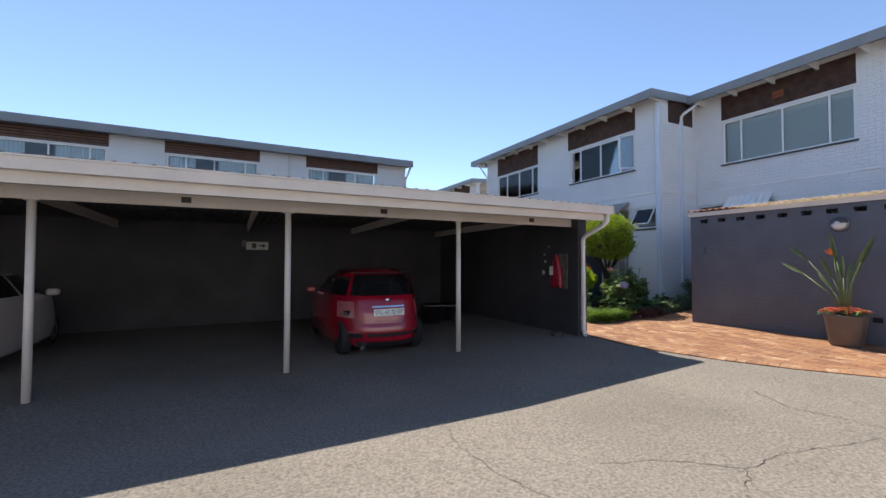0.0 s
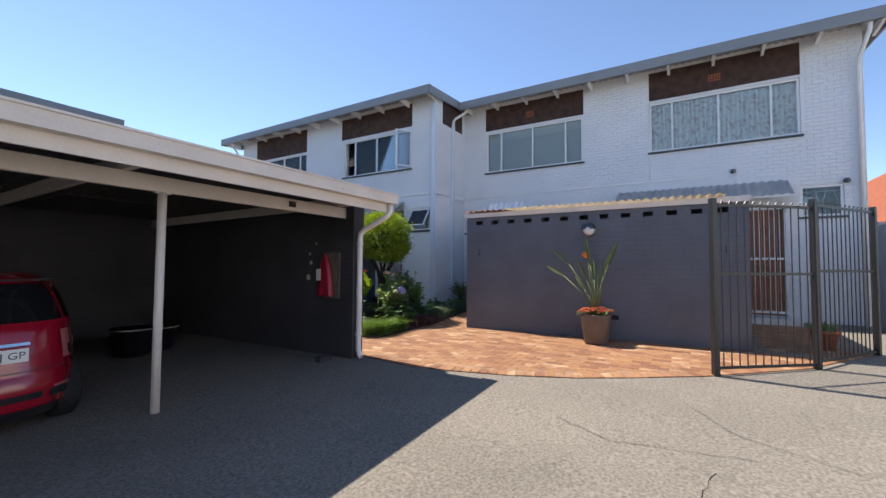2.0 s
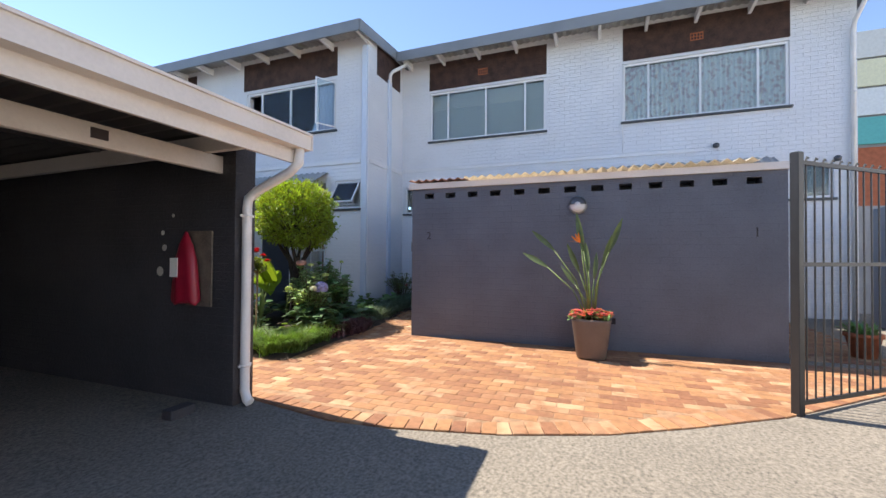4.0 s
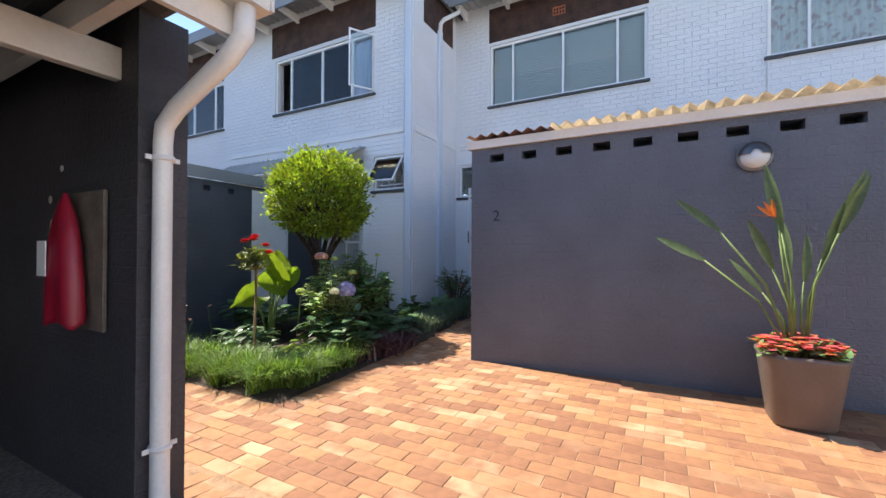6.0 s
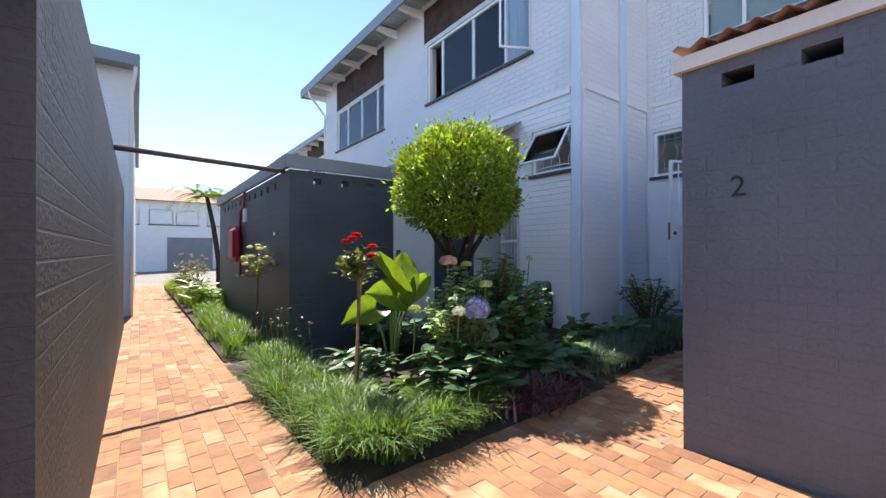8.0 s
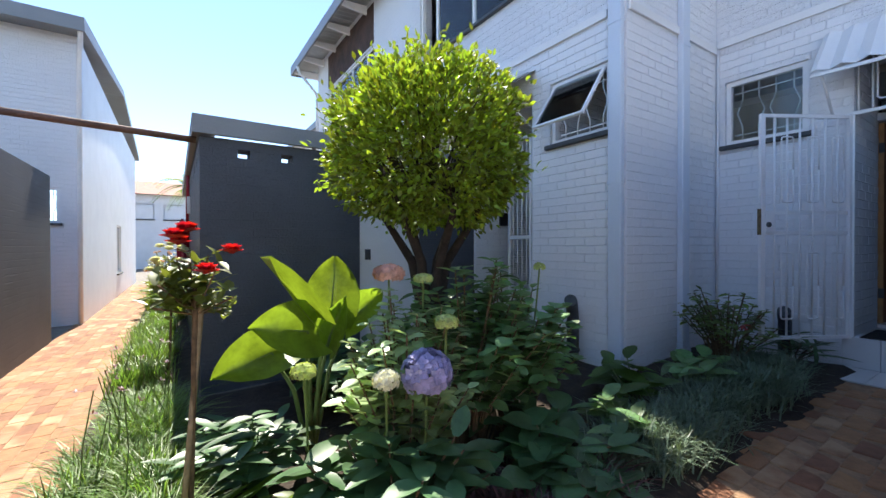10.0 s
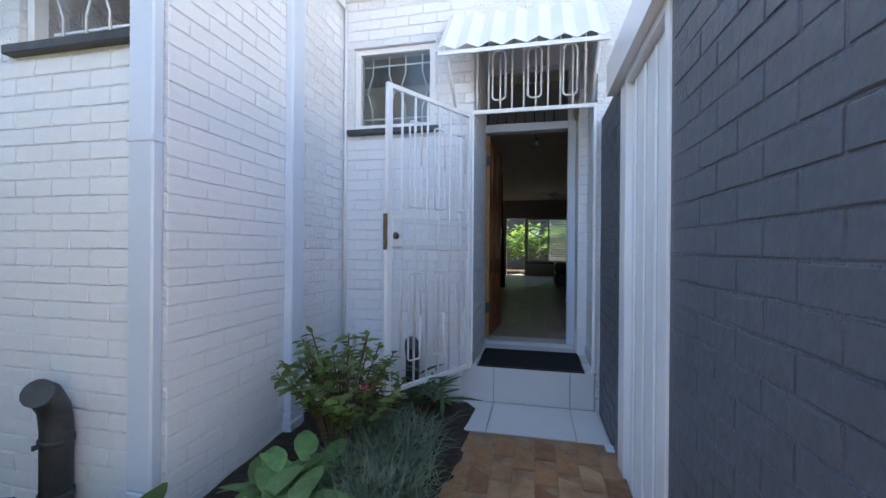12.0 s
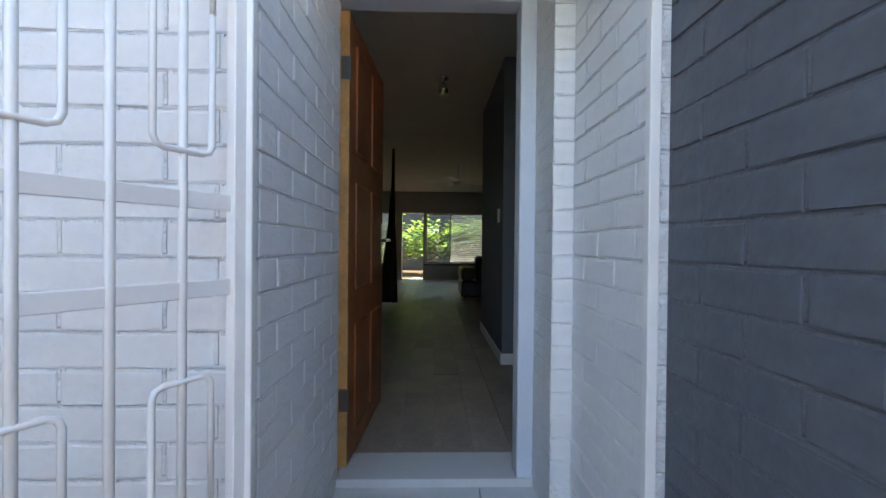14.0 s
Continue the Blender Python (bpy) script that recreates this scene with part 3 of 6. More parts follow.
def guard(win, w0, w1, z0, z1, mat=None, y=0.10, bars=4):
    mat = mat or M_PAINT
    for k in range(bars):
        x = w0 + (w1 - w0) * (k + 0.5) / bars
        bm = bmesh.new()
        tube(bm, [(x, y, z0), (x, y, z0 + (z1 - z0) * 0.25), (x + (0.05 if k % 2 else -0.05), y, (z0 + z1) / 2), (x, y, z0 + (z1 - z0) * 0.75), (x, y, z1)], 0.007, 6)
        part("guard_bar", bm, mat, win, "bent white burglar guard bar")
    for z in (z0 + 0.12 * (z1 - z0), z0 + 0.88 * (z1 - z0)):
        piece("guard_rail", mat, win, (w0, y + 0.009, z - 0.006, w1, y + 0.016, z + 0.006))


guard(w, 0.06, 0.66, 0.05, 0.6)
w = window((XB, 7.68, 2.43), -90, 0.71, 0.70, (), "small kitchen window with patterned burglar guard and slate sill")
guard(w, 0.06, 0.65, 0.05, 0.65)
w = window((XB, -0.56, 2.48), -90, 0.71, 0.68, (), "small barred window beside the gate")
guard(w, 0.06, 0.65, 0.05, 0.62)
for x0, w0, sp in ((2.45, 2.7, (0.22, 0.68)), (-2.0, 2.75, (0.2, 0.5, 0.85)), (-6.3, 2.75, (0.5, 0.85)), (-10.8, 2.8, (0.3, 0.7))):
    w = window((x0, YC, 4.0), 0, w0, 0.92, sp, "white steel window of the far house with pale curtains")
    drape(w, 0.08, w0 * 0.3, 0.05, 0.87, M_CURTAIN)
    drape(w, w0 * 0.55, w0 - 0.08, 0.05, 0.87, M_CURTAIN)
    guard(w, w0 * 0.8, w0 - 0.06, 0.06, 0.86, bars=2)
    p = thing("slat_panel", "brown timber slat panel above a far house window", "panel")
    p["kind"] = "structure"
    piece("backing", M_DEEP, p, (x0 - 0.05, YC - 0.004, 4.95, x0 + w0 + 0.05, YC, 5.40))
    for k in range(5):
        piece("slat", M_SLATBRICK, p, (x0 - 0.05, YC - 0.02, 4.965 + k * 0.088, x0 + w0 + 0.05, YC - 0.004, 5.025 + k * 0.088))
window((6.42, 21.6, 0.5), 90, 1.2, 1.5, (0.5,), "narrow window in the side of the far house")
w = window((5.55, YC, 1.78), 0, 0.55, 0.67, (0.5,), "small barred ground floor window of the far house")
guard(w, 0.06, 0.5, 0.05, 0.62)

# horizontal bands and ducts on the white fronts
for b in ((XA - 0.025, 7.96, 3.46, XA, 12.9, 3.54), (XA + 0.03, 7.745, 3.46, XB - 0.03, 7.77, 3.54), (XB - 0.025, 1.0, 3.52, XB, 7.74, 3.60)):
    piece("band_course", M_WHITEPLAIN, None, b, bevel=0.004)
for o in [o for o in scene.objects if o.name.startswith("band_course")]:
    tagged(o, "white painted string course along the house front", "string course", kind="structure")
for x0, y0, x1, y1, z1 in ((XA - 0.06, 7.785, XA - 0.001, 7.92, 6.15), (12.16, 7.71, 12.30, 7.769, 5.7)):
    o = thing("service_duct", "pale blue-grey rectangular metal downpipe on the white wall", "downpipe", group="rectangular downpipes")
    xm, ym = (x0 + x1) / 2, (y0 + y1) / 2
    piece("duct", M_BLUEWHITE, o, (x0, y0, 0.36, x1, y1, z1), bevel=0.008)
    for k in range(4):
        e = 0.004 + 0.007 * (k % 2) + 0.004 * k
        piece("ribbed_shoe", M_BLUEWHITE, o, (x0 - e, y0 - e, 0.36 - 0.055 * (k + 1), x1, y1, 0.358 - 0.055 * k), bevel=0.006)
    for z in (1.9, 3.35, 5.2):
        piece("bracket", M_BLUEWHITE, o, (x0 - 0.004, y0 - 0.004, z, x1, y1, z + 0.03))


def pipe(name, pts, r, mat, label, category, clips=(), wall_dir=(0, 1, 0)):
    t = thing(name, label, category)
    bm = bmesh.new()
    tube(bm, pts, r, 14)
    part("pipe_run", bm, mat, t)
    for c in clips:
        bm = bmesh.new()
        lathe(bm, ((r + 0.002, -0.012), (r + 0.008, -0.012), (r + 0.008, 0.012), (r + 0.002, 0.012)), c, 14)
        box(bm, c[0] - r - 0.035, c[1] - 0.004, c[2] - 0.011, c[0] + r + 0.035, c[1] + 0.004, c[2] + 0.011)
        part("clip", bm, mat, t, "pipe bracket")
    return t


pipe("downpipe", [(12.55, 7.45, 6.26), (12.52, 7.48, 6.16), (12.28, 7.68, 5.95), (12.23, 7.73, 5.85), (12.23, 7.735, 5.62)], 0.042, M_PVC, "white swan-neck pipe from the eave gutter", "downpipe")
pipe("downpipe", [(10.68, 16.9, 6.14), (10.72, 16.9, 6.0), (11.16, 17.0, 5.6), (11.22, 17.0, 5.5), (11.22, 17.0, 0)], 0.035, M_PVC, "white downpipe at the house corner", "downpipe")
pipe("downpipe", [(12.45, -1.6, 6.23), (12.5, -1.6, 6.1), (12.86, -1.53, 5.7), (12.93, -1.53, 5.55), (12.93, -1.53, 0.1)], 0.038, M_PVC, "white downpipe at the house corner by the gate", "downpipe", [(12.93, -1.53, 4.4)])
pipe("downpipe", [(6.48, 15.5, 5.4), (6.47, 15.6, 5.2), (6.40, 15.93, 4.8), (6.40, 15.93, 2.0), (6.40, 15.93, -0.3)], 0.04, M_PVC, "white downpipe of the far house", "downpipe")
pipe("downpipe", [(1.8, 15.95, 5.3), (1.8, 15.95, 2.6), (1.8, 15.95, -0.3)], 0.04, M_PVC, "white downpipe between windows of the far house", "downpipe")
pipe("cable", [(XB - 0.012, 2.36, 5.6), (XB - 0.012, 2.36, 3.6)], 0.008, M_WHITEPLAIN, "thin white cable on the house front", "cable")
pipe("gully_pipe", [(11.22, 8.30, 0.0), (11.22, 8.30, 0.60), (11.21, 8.30, 0.70), (11.15, 8.26, 0.78), (11.10, 8.23, 0.81)], 0.06, M_SLATE, "dark grey waste pipe with collars against the white wall", "pipe", [(11.22, 8.30, 0.55), (11.22, 8.30, 0.30)])
pipe("gully_pipe", [(12.93, 7.12, 0.1), (12.93, 7.12, 0.58), (12.90, 7.12, 0.66), (12.84, 7.10, 0.70)], 0.055, M_SLATE, "dark grey waste pipe behind the gate", "pipe")
pipe("garden_tap", [(12.95, 7.64, 0.15), (12.95, 7.64, 0.72), (12.90, 7.58, 0.74), (12.85, 7.55, 0.73), (12.84, 7.55, 0.66)], 0.014, M_PAINT, "white painted garden tap on its pipe", "tap")
pipe("wall_pipe", [(12.975, 7.74, 0.2), (12.975, 7.74, 3.5)], 0.011, M_PAINT, "thin white pipe in the corner of the wall", "pipe")
pipe("overhead_pole", [(6.31, 10.12, 2.40), (8.08, 10.12, 2.34)], 0.03, M_SLATBRICK, "brown metal pole spanning the garden path", "pole")

# ---- entrance recess and front door ----
wall("wall_porch_left", M_WHITE, "white painted brick side of the entrance recess", XB + 0.23, 6.65, 0.3, 13.86, 6.88, 3.3, (), "x")
wall("wall_porch_right", M_WHITE, "white painted brick side of the entrance recess", XB + 0.23, 5.50, 0.3, 13.86, 5.72, 3.3, (), "x")
wall("wall_porch_nib", M_WHITE, "white painted brick nib beside the front door", 13.55, 5.72, 0.51, 13.86, 5.80, 3.2)
wall("wall_entrance", M_WHITE, "white painted wall around the front door", 13.86, 5.53, 0.3, 14.0, 6.88, 3.45, [(5.83, 0.52, 6.71, 3.2)])
piece("porch_ceiling", M_WHITEPLAIN, None, (XB + 0.23, 5.72, 3.2, 13.86, 6.65, 3.3))
tagged(bpy.data.objects["porch_ceiling"], "white ceiling of the entrance recess", "ceiling", kind="structure")
d = thing("door_frame", "white painted steel door frame with a transom light", "door frame")
d["kind"] = "structure"
piece("jamb", M_BLUEWHITE, d, (13.80, 5.80, 0.54, 13.90, 5.87, 2.66), bevel=0.004)
piece("jamb", M_BLUEWHITE, d, (13.80, 6.665, 0.54, 13.90, 6.73, 2.66), bevel=0.004)
piece("head", M_BLUEWHITE, d, (13.80, 5.87, 2.585, 13.90, 6.665, 2.66), bevel=0.004)
piece("transom_frame", M_BLUEWHITE, d, (13.81, 5.83, 2.66, 13.88, 5.87, 3.2), (13.81, 6.665, 2.66, 13.88, 6.71, 3.2), (13.81, 5.87, 3.15, 13.88, 6.665, 3.2))
g = piece("transom_pane", M_GLASS, d, (13.84, 5.87, 2.66, 13.845, 6.665, 3.15))
g.visible_shadow = False
for k in range(4):
    bm = bmesh.new()
    y = 6.0 + k * 0.18
    tube(bm, [(13.825, y, 2.67), (13.825, y, 2.78), (13.825, y + 0.09, 2.78), (13.825, y + 0.09, 2.67)], 0.006, 6)
    part("transom_guard", bm, M_BLACK, d, "dark bent guard bar")
dr = thing("front_door", "varnished timber front door standing open inwards", "door", (13.88, 6.655, 0.55))
piece("leaf", M_WOOD, dr, (0.015, -0.042, 0.0, 0.79, 0.0, 2.02), bevel=0.003)
piece("leaf_edge", M_PINE, dr, (0.0, -0.042, 0.0, 0.0145, 0.0, 2.02), label="raw pine hinge edge")
for zz0, zz1 in ((0.12, 0.62), (0.78, 1.28), (1.42, 1.92)):
    for xx in (0.11, 0.44):
        piece("raised_panel", M_WOOD, dr, (xx, -0.052, zz0, xx + 0.25, -0.043, zz1), bevel=0.008)
for zz in (0.25, 1.72):
    piece("hinge", M_RIM, dr, (-0.006, -0.05, zz, -0.001, -0.008, zz + 0.10))
bm = bmesh.new()
tube(bm, [(0.73, -0.043, 1.02), (0.73, -0.10, 1.02), (0.62, -0.105, 1.02)], 0.009, 8)
box(bm, 0.705, -0.050, 0.93, 0.755, -0.043, 1.12)
part("door_handle", bm, M_CHROME, dr, "chrome lever handle on a plate")
dr.rotation_euler = (0, 0, radians(-4))

# steps, tiles and mat
st = thing("entrance_step", "pale grey tiled entrance step with dark joints", "step")
st["kind"] = "structure"
piece("bedding", M_CONC, st, (12.46, 5.695, 0.0, 12.98, 6.70, 0.235), (12.985, 5.73, 0.0, 13.86, 6.645, 0.50))
for k, (a, b) in enumerate(((5.70, 5.90), (5.905, 6.47), (6.475, 6.705))):
    piece("tile", M_TILE, st, (12.45, a, 0.236, 12.972, b, 0.246), bevel=0.002)
    if k < 2:
        piece("tile", M_TILE, st, (12.973, a if k else 5.73, 0.248, 12.984, b, 0.515), bevel=0.002)
    else:
        piece("tile", M_TILE, st, (12.973, a, 0.248, 12.984, 6.72, 0.515), bevel=0.002)
for a, b in ((5.73, 6.03), (6.034, 6.64)):
    piece("tile", M_TILE, st, (12.985, a, 0.501, 13.40, b, 0.511), bevel=0.002)
    piece("tile", M_TILE, st, (13.404, a, 0.501, 13.80, b, 0.511), bevel=0.002)
piece("threshold", M_TILE, st, (13.79, 5.765, 0.505, 14.02, 6.645, 0.545), bevel=0.003)
piece("skirting_tile", M_TILE, st, (12.99, 5.718, 0.512, 13.54, 5.729, 0.60))
piece("skirting_tile", M_TILE, st, (12.99, 6.640, 0.512, 13.79, 6.649, 0.60))
mt = thing("door_mat", "black ribbed rubber door mat on the step", "door mat")
piece("mat_base", M_MAT, mt, (12.99, 5.79, 0.512, 13.58, 6.61, 0.520), bevel=0.003)
for k in range(14):
    piece("rib", M_MAT, mt, (13.01 + k * 0.04, 5.805, 0.5205, 13.032 + k * 0.04, 6.595, 0.526))


def rod(parent, pts, r=0.008, name="bar", mat=None, sides=6):
    bm = bmesh.new()
    tube(bm, pts, r, sides)
    return part(name, bm, mat or M_PAINT, parent)


# white security gate, open against the wall
gt = thing("security_gate", "white painted steel security gate swung open", "gate")
gt.matrix_basis = pose(12.985, 6.665, 0.50, 0, 0, 180 - 30)
GW, GH = 0.86, 2.0
for nm, b in (("stile", (0.0, -0.015, 0, 0.03, 0.015, GH)), ("stile", (GW - 0.04, -0.015, 0, GW, 0.015, GH)), ("rail", (0.03, -0.012, 0, GW - 0.04, 0.012, 0.03)), ("rail", (0.03, -0.012, GH - 0.03, GW - 0.04, 0.012, GH)),
              ("flat_bar", (0.03, -0.004, 0.93, GW - 0.04, 0.004, 0.965)), ("flat_bar", (0.03, -0.004, 1.11, GW - 0.04, 0.004, 1.145))):
    piece(nm, M_PAINT, gt, b, bevel=0.002)
GS = GW / 7.2
for k in range(1, 7):
    x = GS * k + 0.01
    rod(gt, [(x, 0, 0.03), (x, 0, GH - 0.03)], 0.0085)
    if k % 2:
        for z0, z1 in ((1.22, 1.80), (0.18, 0.77)):
            h, c = 0.056, 0.02
            rod(gt, [(x - h, 0.004, (z0 + z1) / 2), (x - h, 0.004, z1 - c), (x - h + 0.3 * c, 0.004, z1 - 0.3 * c), (x - h + c, 0.004, z1), (x + h - c, 0.004, z1), (x + h - 0.3 * c, 0.004, z1 - 0.3 * c), (x + h, 0.004, z1 - c), (x + h, 0.004, z0 + c),
                     (x + h - 0.3 * c, 0.004, z0 + 0.3 * c), (x + h - c, 0.004, z0), (x - h + c, 0.004, z0), (x - h + 0.3 * c, 0.004, z0 + 0.3 * c), (x - h, 0.004, z0 + c), (x - h, 0.004, (z0 + z1) / 2)], 0.0065, "loop_bar")
lk = piece("lock_box", M_PAINT, gt, (GW - 0.13, -0.02, 0.95, GW - 0.04, 0.02, 1.125), bevel=0.003)
bm = bmesh.new()
lathe(bm, ((0.001, 0.0), (0.022, 0.0), (0.02, 0.008), (0.001, 0.010)), (GW - 0.064, -0.031, 1.02), 14, "y")
part("cylinder", bm, M_RIM, lk, "dark lock cylinder")
bm = bmesh.new()
lathe(bm, ((0.001, 0.0), (0.024, 0.0), (0.022, 0.010), (0.001, 0.012)), (GW - 0.064, 0.021, 1.02), 14, "y")
part("cylinder", bm, M_RIM, lk, "dark lock cylinder")
piece("strike_plate", material("worn_brass", (0.24, 0.17, 0.09), 0.5, metal=0.6, vary=0.3, scale=30), gt, (GW + 0.001, -0.018, 0.93, GW + 0.008, 0.018, 1.16), label="worn brass strike plate")

gr = thing("door_grille", "white steel grille fixed above the entrance recess", "grille")
for nm, b in (("rail", (12.975, 5.725, 2.50, 12.998, 6.66, 2.53)), ("rail", (12.975, 5.725, 3.10, 12.998, 6.66, 3.12)), ("stile", (12.975, 5.725, 0.52, 12.999, 5.75, 2.499)), ("stile", (12.975, 6.64, 0.52, 12.999, 6.664, 2.499))):
    piece(nm, M_PAINT, gr, b, bevel=0.002)
for k in range(10):
    y = 5.81 + k * 0.09
    rod(gr, [(12.987, y, 2.53), (12.987, y, 3.10)])
for y in (5.92, 6.18, 6.45):
    bm = bmesh.new()
    tube(bm, [(12.975, y - 0.05, 2.62), (12.975, y - 0.05, 2.95), (12.975, y - 0.03, 2.98), (12.975, y + 0.03, 2.98), (12.975, y + 0.05, 2.95), (12.975, y + 0.05, 2.62), (12.975, y + 0.03, 2.60), (12.975, y - 0.03, 2.60), (12.975, y - 0.05, 2.62)], 0.008, 6)
    part("loop_bar", bm, M_PAINT, gr)


def awning(y0, y1, x_out, z_out, z_wall, mat, label, posts=True, x_wall=XB, sides=()):
    a = thing("awning", label, "awning")
    bm = bmesh.new()
    corrugated(bm, (x_out, y0, z_out), (0, y1 - y0, 0), (x_wall - 0.01 - x_out, 0, z_wall - z_out), 0.16, 0.035)
    part("awning_sheet", bm, mat, a)
    piece("front_rail", M_PAINT, a, (x_out + 0.0, y0, z_out - 0.05, x_out + 0.02, y1, z_out - 0.022))
    for y in (y0 + 0.06, y1 - 0.06):
        rod(a, [(x_out + 0.05, y, z_out - 0.03), (x_wall - 0.01, y, z_out - 0.33)], 0.012, "brace")
    return a


awning(5.70, 6.85, 12.6, 2.86, 3.3, M_WHITEPLAIN, "white corrugated awning on braces over the front door")
awning(0.94, 3.1, 12.3, 3.0, 3.32, M_SHEET, "galvanised corrugated awning above the courtyard")
awning(-0.35, 0.94, 12.3, 2.92, 3.32, M_SHEET, "galvanised corrugated awning over the barred door")
awning(8.86, 10.0, 10.75, 3.0, 3.3, M_SHEET, "grey corrugated awning over the neighbour's entrance", x_wall=XA)
awning(10.0, 13.0, 10.6, 2.85, 3.3, M_SHEET, "long grey corrugated awning beside the storeroom", x_wall=XA)

# courtyard roof edge and its door
cr = thing("courtyard_roof", "corrugated cream and brown roof sheets with a pale fascia on the courtyard wall", "roof")
cr["kind"] = "structure"
piece("fascia", M_CREAM, cr, (9.25, 0.69, 2.41, 9.29, YD + 0.04, 2.50))
piece("fascia", M_CREAM, cr, (9.29, YD + 0.001, 2.412, 11.2, YD + 0.04, 2.50))
piece("fascia", M_PAINT, cr, (11.2, YD + 0.001, 2.37, 12.42, YD + 0.06, 2.56))
bm = bmesh.new()
corrugated(bm, (9.2, 4.78, 2.535), (0, YD - 4.76, 0), (1.4, 0, 0.10), 0.13, 0.04)
part("roof_sheet", bm, material("weathered_brown_sheet", (0.34, 0.19, 0.13), 0.7, vary=0.25, scale=1.5, color2=(0.24, 0.11, 0.075)), cr, "weathered brown corrugated sheet")
bm = bmesh.new()
corrugated(bm, (9.17, 1.0, 2.54), (0, 3.78, 0), (1.4, 0, 0.10), 0.13, 0.045)
part("roof_sheet", bm, leaf("cream_fibreglass", (0.80, 0.74, 0.64), 0.03, 0.5, 0.5, (1.0, 0.97, 0.9)), cr, "translucent cream fibreglass corrugated sheet")
# Added dark strip: blocks the glow of the sheeting behind the vents.
piece("vent_backing", M_CPDARK, cr, (9.52, 0.94, 2.18, 9.57, YD - 0.23, 2.40), label="dark strip added behind the vents to hold their shade")
cd = thing("courtyard_door", "white ribbed steel door in a white frame", "door")
cd["kind"] = "structure"
piece("frame_post", M_PAINT, cd, (12.11, YD - 0.20, -0.1, 12.25, YD + 0.012, 2.36), bevel=0.003)
piece("frame_post", M_PAINT, cd, (11.40, YD - 0.20, -0.1, 11.45, YD + 0.012, 2.38), bevel=0.003)
piece("frame_head", M_PAINT, cd, (11.45, YD - 0.20, 2.33, 12.18, YD + 0.012, 2.38))
piece("leaf", M_PAINT, cd, (11.455, YD - 0.06, 0.12, 12.175, YD - 0.025, 2.325))
for k in range(4):
    piece("rib", M_PAINT, cd, (11.47 + k * 0.18, YD - 0.0245, 0.13, 11.488 + k * 0.18, YD - 0.012, 2.31), bevel=0.004)
piece("plinth", M_BLUEWHITE, None, (12.372, YD + 0.001, -0.05, 12.455, YD + 0.05, 0.24))
tagged(bpy.data.objects["plinth"], "pale grey painted plinth beside the courtyard door", "plinth", kind="structure")

# neighbour's entrance recess
wall("wall_neighbour_recess_left", M_WHITE, "white painted brick side of the neighbour's entrance recess", XA + 0.23, 9.96, -0.1, 12.4, 10.2, 3.2, (), "x")
wall("wall_neighbour_recess_right", M_WHITE, "white painted brick side of the neighbour's entrance recess", XA + 0.23, 8.70, -0.1, 12.4, 8.92, 3.2, (), "x")
wall("wall_neighbour_recess_back", M_WHITE, "white painted wall behind the neighbour's door", 12.4, 8.7, -0.1, 12.6, 10.2, 3.2)
piece("neighbour_recess_ceiling", M_WHITEPLAIN, None, (XA + 0.23, 8.92, 3.06, 12.4, 9.96, 3.15))
tagged(bpy.data.objects["neighbour_recess_ceiling"], "white ceiling of the neighbour's recess", "ceiling", kind="structure")
nd = thing("neighbour_door", "dark red-brown timber panel door, closed", "door")
piece("leaf", M_WOOD, nd, (12.35, 9.02, 0.40, 12.395, 9.85, 2.42), bevel=0.003)
for a in (9.10, 9.50):
    for b in (0.55, 1.2, 1.8):
        piece("raised_panel", M_WOOD, nd, (12.338, a, b, 12.349, a + 0.28, b + 0.5), bevel=0.006)
bs = thing("neighbour_step", "black polished entrance steps", "step")
bs["kind"] = "structure"
piece("step_slab", M_BLACK, bs, (10.62, 8.93, -0.05, 11.1, 9.95, 0.22), bevel=0.01)
piece("step_slab", M_BLACK, bs, (11.1, 8.93, -0.05, 12.4, 9.95, 0.40), bevel=0.01)
ng = thing("security_gate", "narrow white steel security gate standing open at the neighbour's entrance", "gate")
ng.matrix_basis = pose(11.31, 8.95, 0.42, 0, 0, 78)
for nm, b in (("stile", (0.0, -0.012, 0, 0.03, 0.012, 2.2)), ("stile", (0.47, -0.012, 0, 0.5, 0.012, 2.2)), ("rail", (0.03, -0.01, 0, 0.47, 0.01, 0.03)), ("rail", (0.03, -0.01, 2.17, 0.47, 0.01, 2.2)), ("rail", (0.03, -0.004, 1.0, 0.47, 0.004, 1.04))):
    piece(nm, M_PAINT, ng, b)
for k in range(4):
    rod(ng, [(0.1 + k * 0.1, 0, 0.03), (0.1 + k * 0.1, 0, 2.17)], 0.007)
o = piece("bell_plate", M_BLACK, None, (11.7, 9.93, 1.62, 11.85, 9.959, 1.80), bevel=0.004)
tagged(o, "black square bell plate on the white wall", "bell plate")
v = thing("air_vent", "white louvred air vent in the recess wall", "air vent")
for k in range(9):
    # slots are near-black plates, the shade between louvres as colour
    piece("slot", M_DEEP, v, (11.75, 9.953, 2.72 + k * 0.04, 11.95, 9.959, 2.735 + k * 0.04))
sd = thing("storeroom_door", "white painted storeroom door, closed", "door")
sd["kind"] = "structure"
piece("leaf", M_PAINT, sd, (9.68, YS + 0.05, 0.0, 10.43, YS + 0.09, 2.31))
piece("door_frame", M_PAINT, sd, (9.662, YS + 0.02, 0.0, 9.678, YS + 0.2, 2.32), (10.432, YS + 0.02, 0.0, 10.448, YS + 0.2, 2.32))
piece("door_handle", M_RIM, sd, (9.74, YS + 0.02, 1.18, 9.80, YS + 0.05, 1.3))
bd = thing("barred_door", "dark timber door behind a white steel grille", "door")
bd["kind"] = "structure"
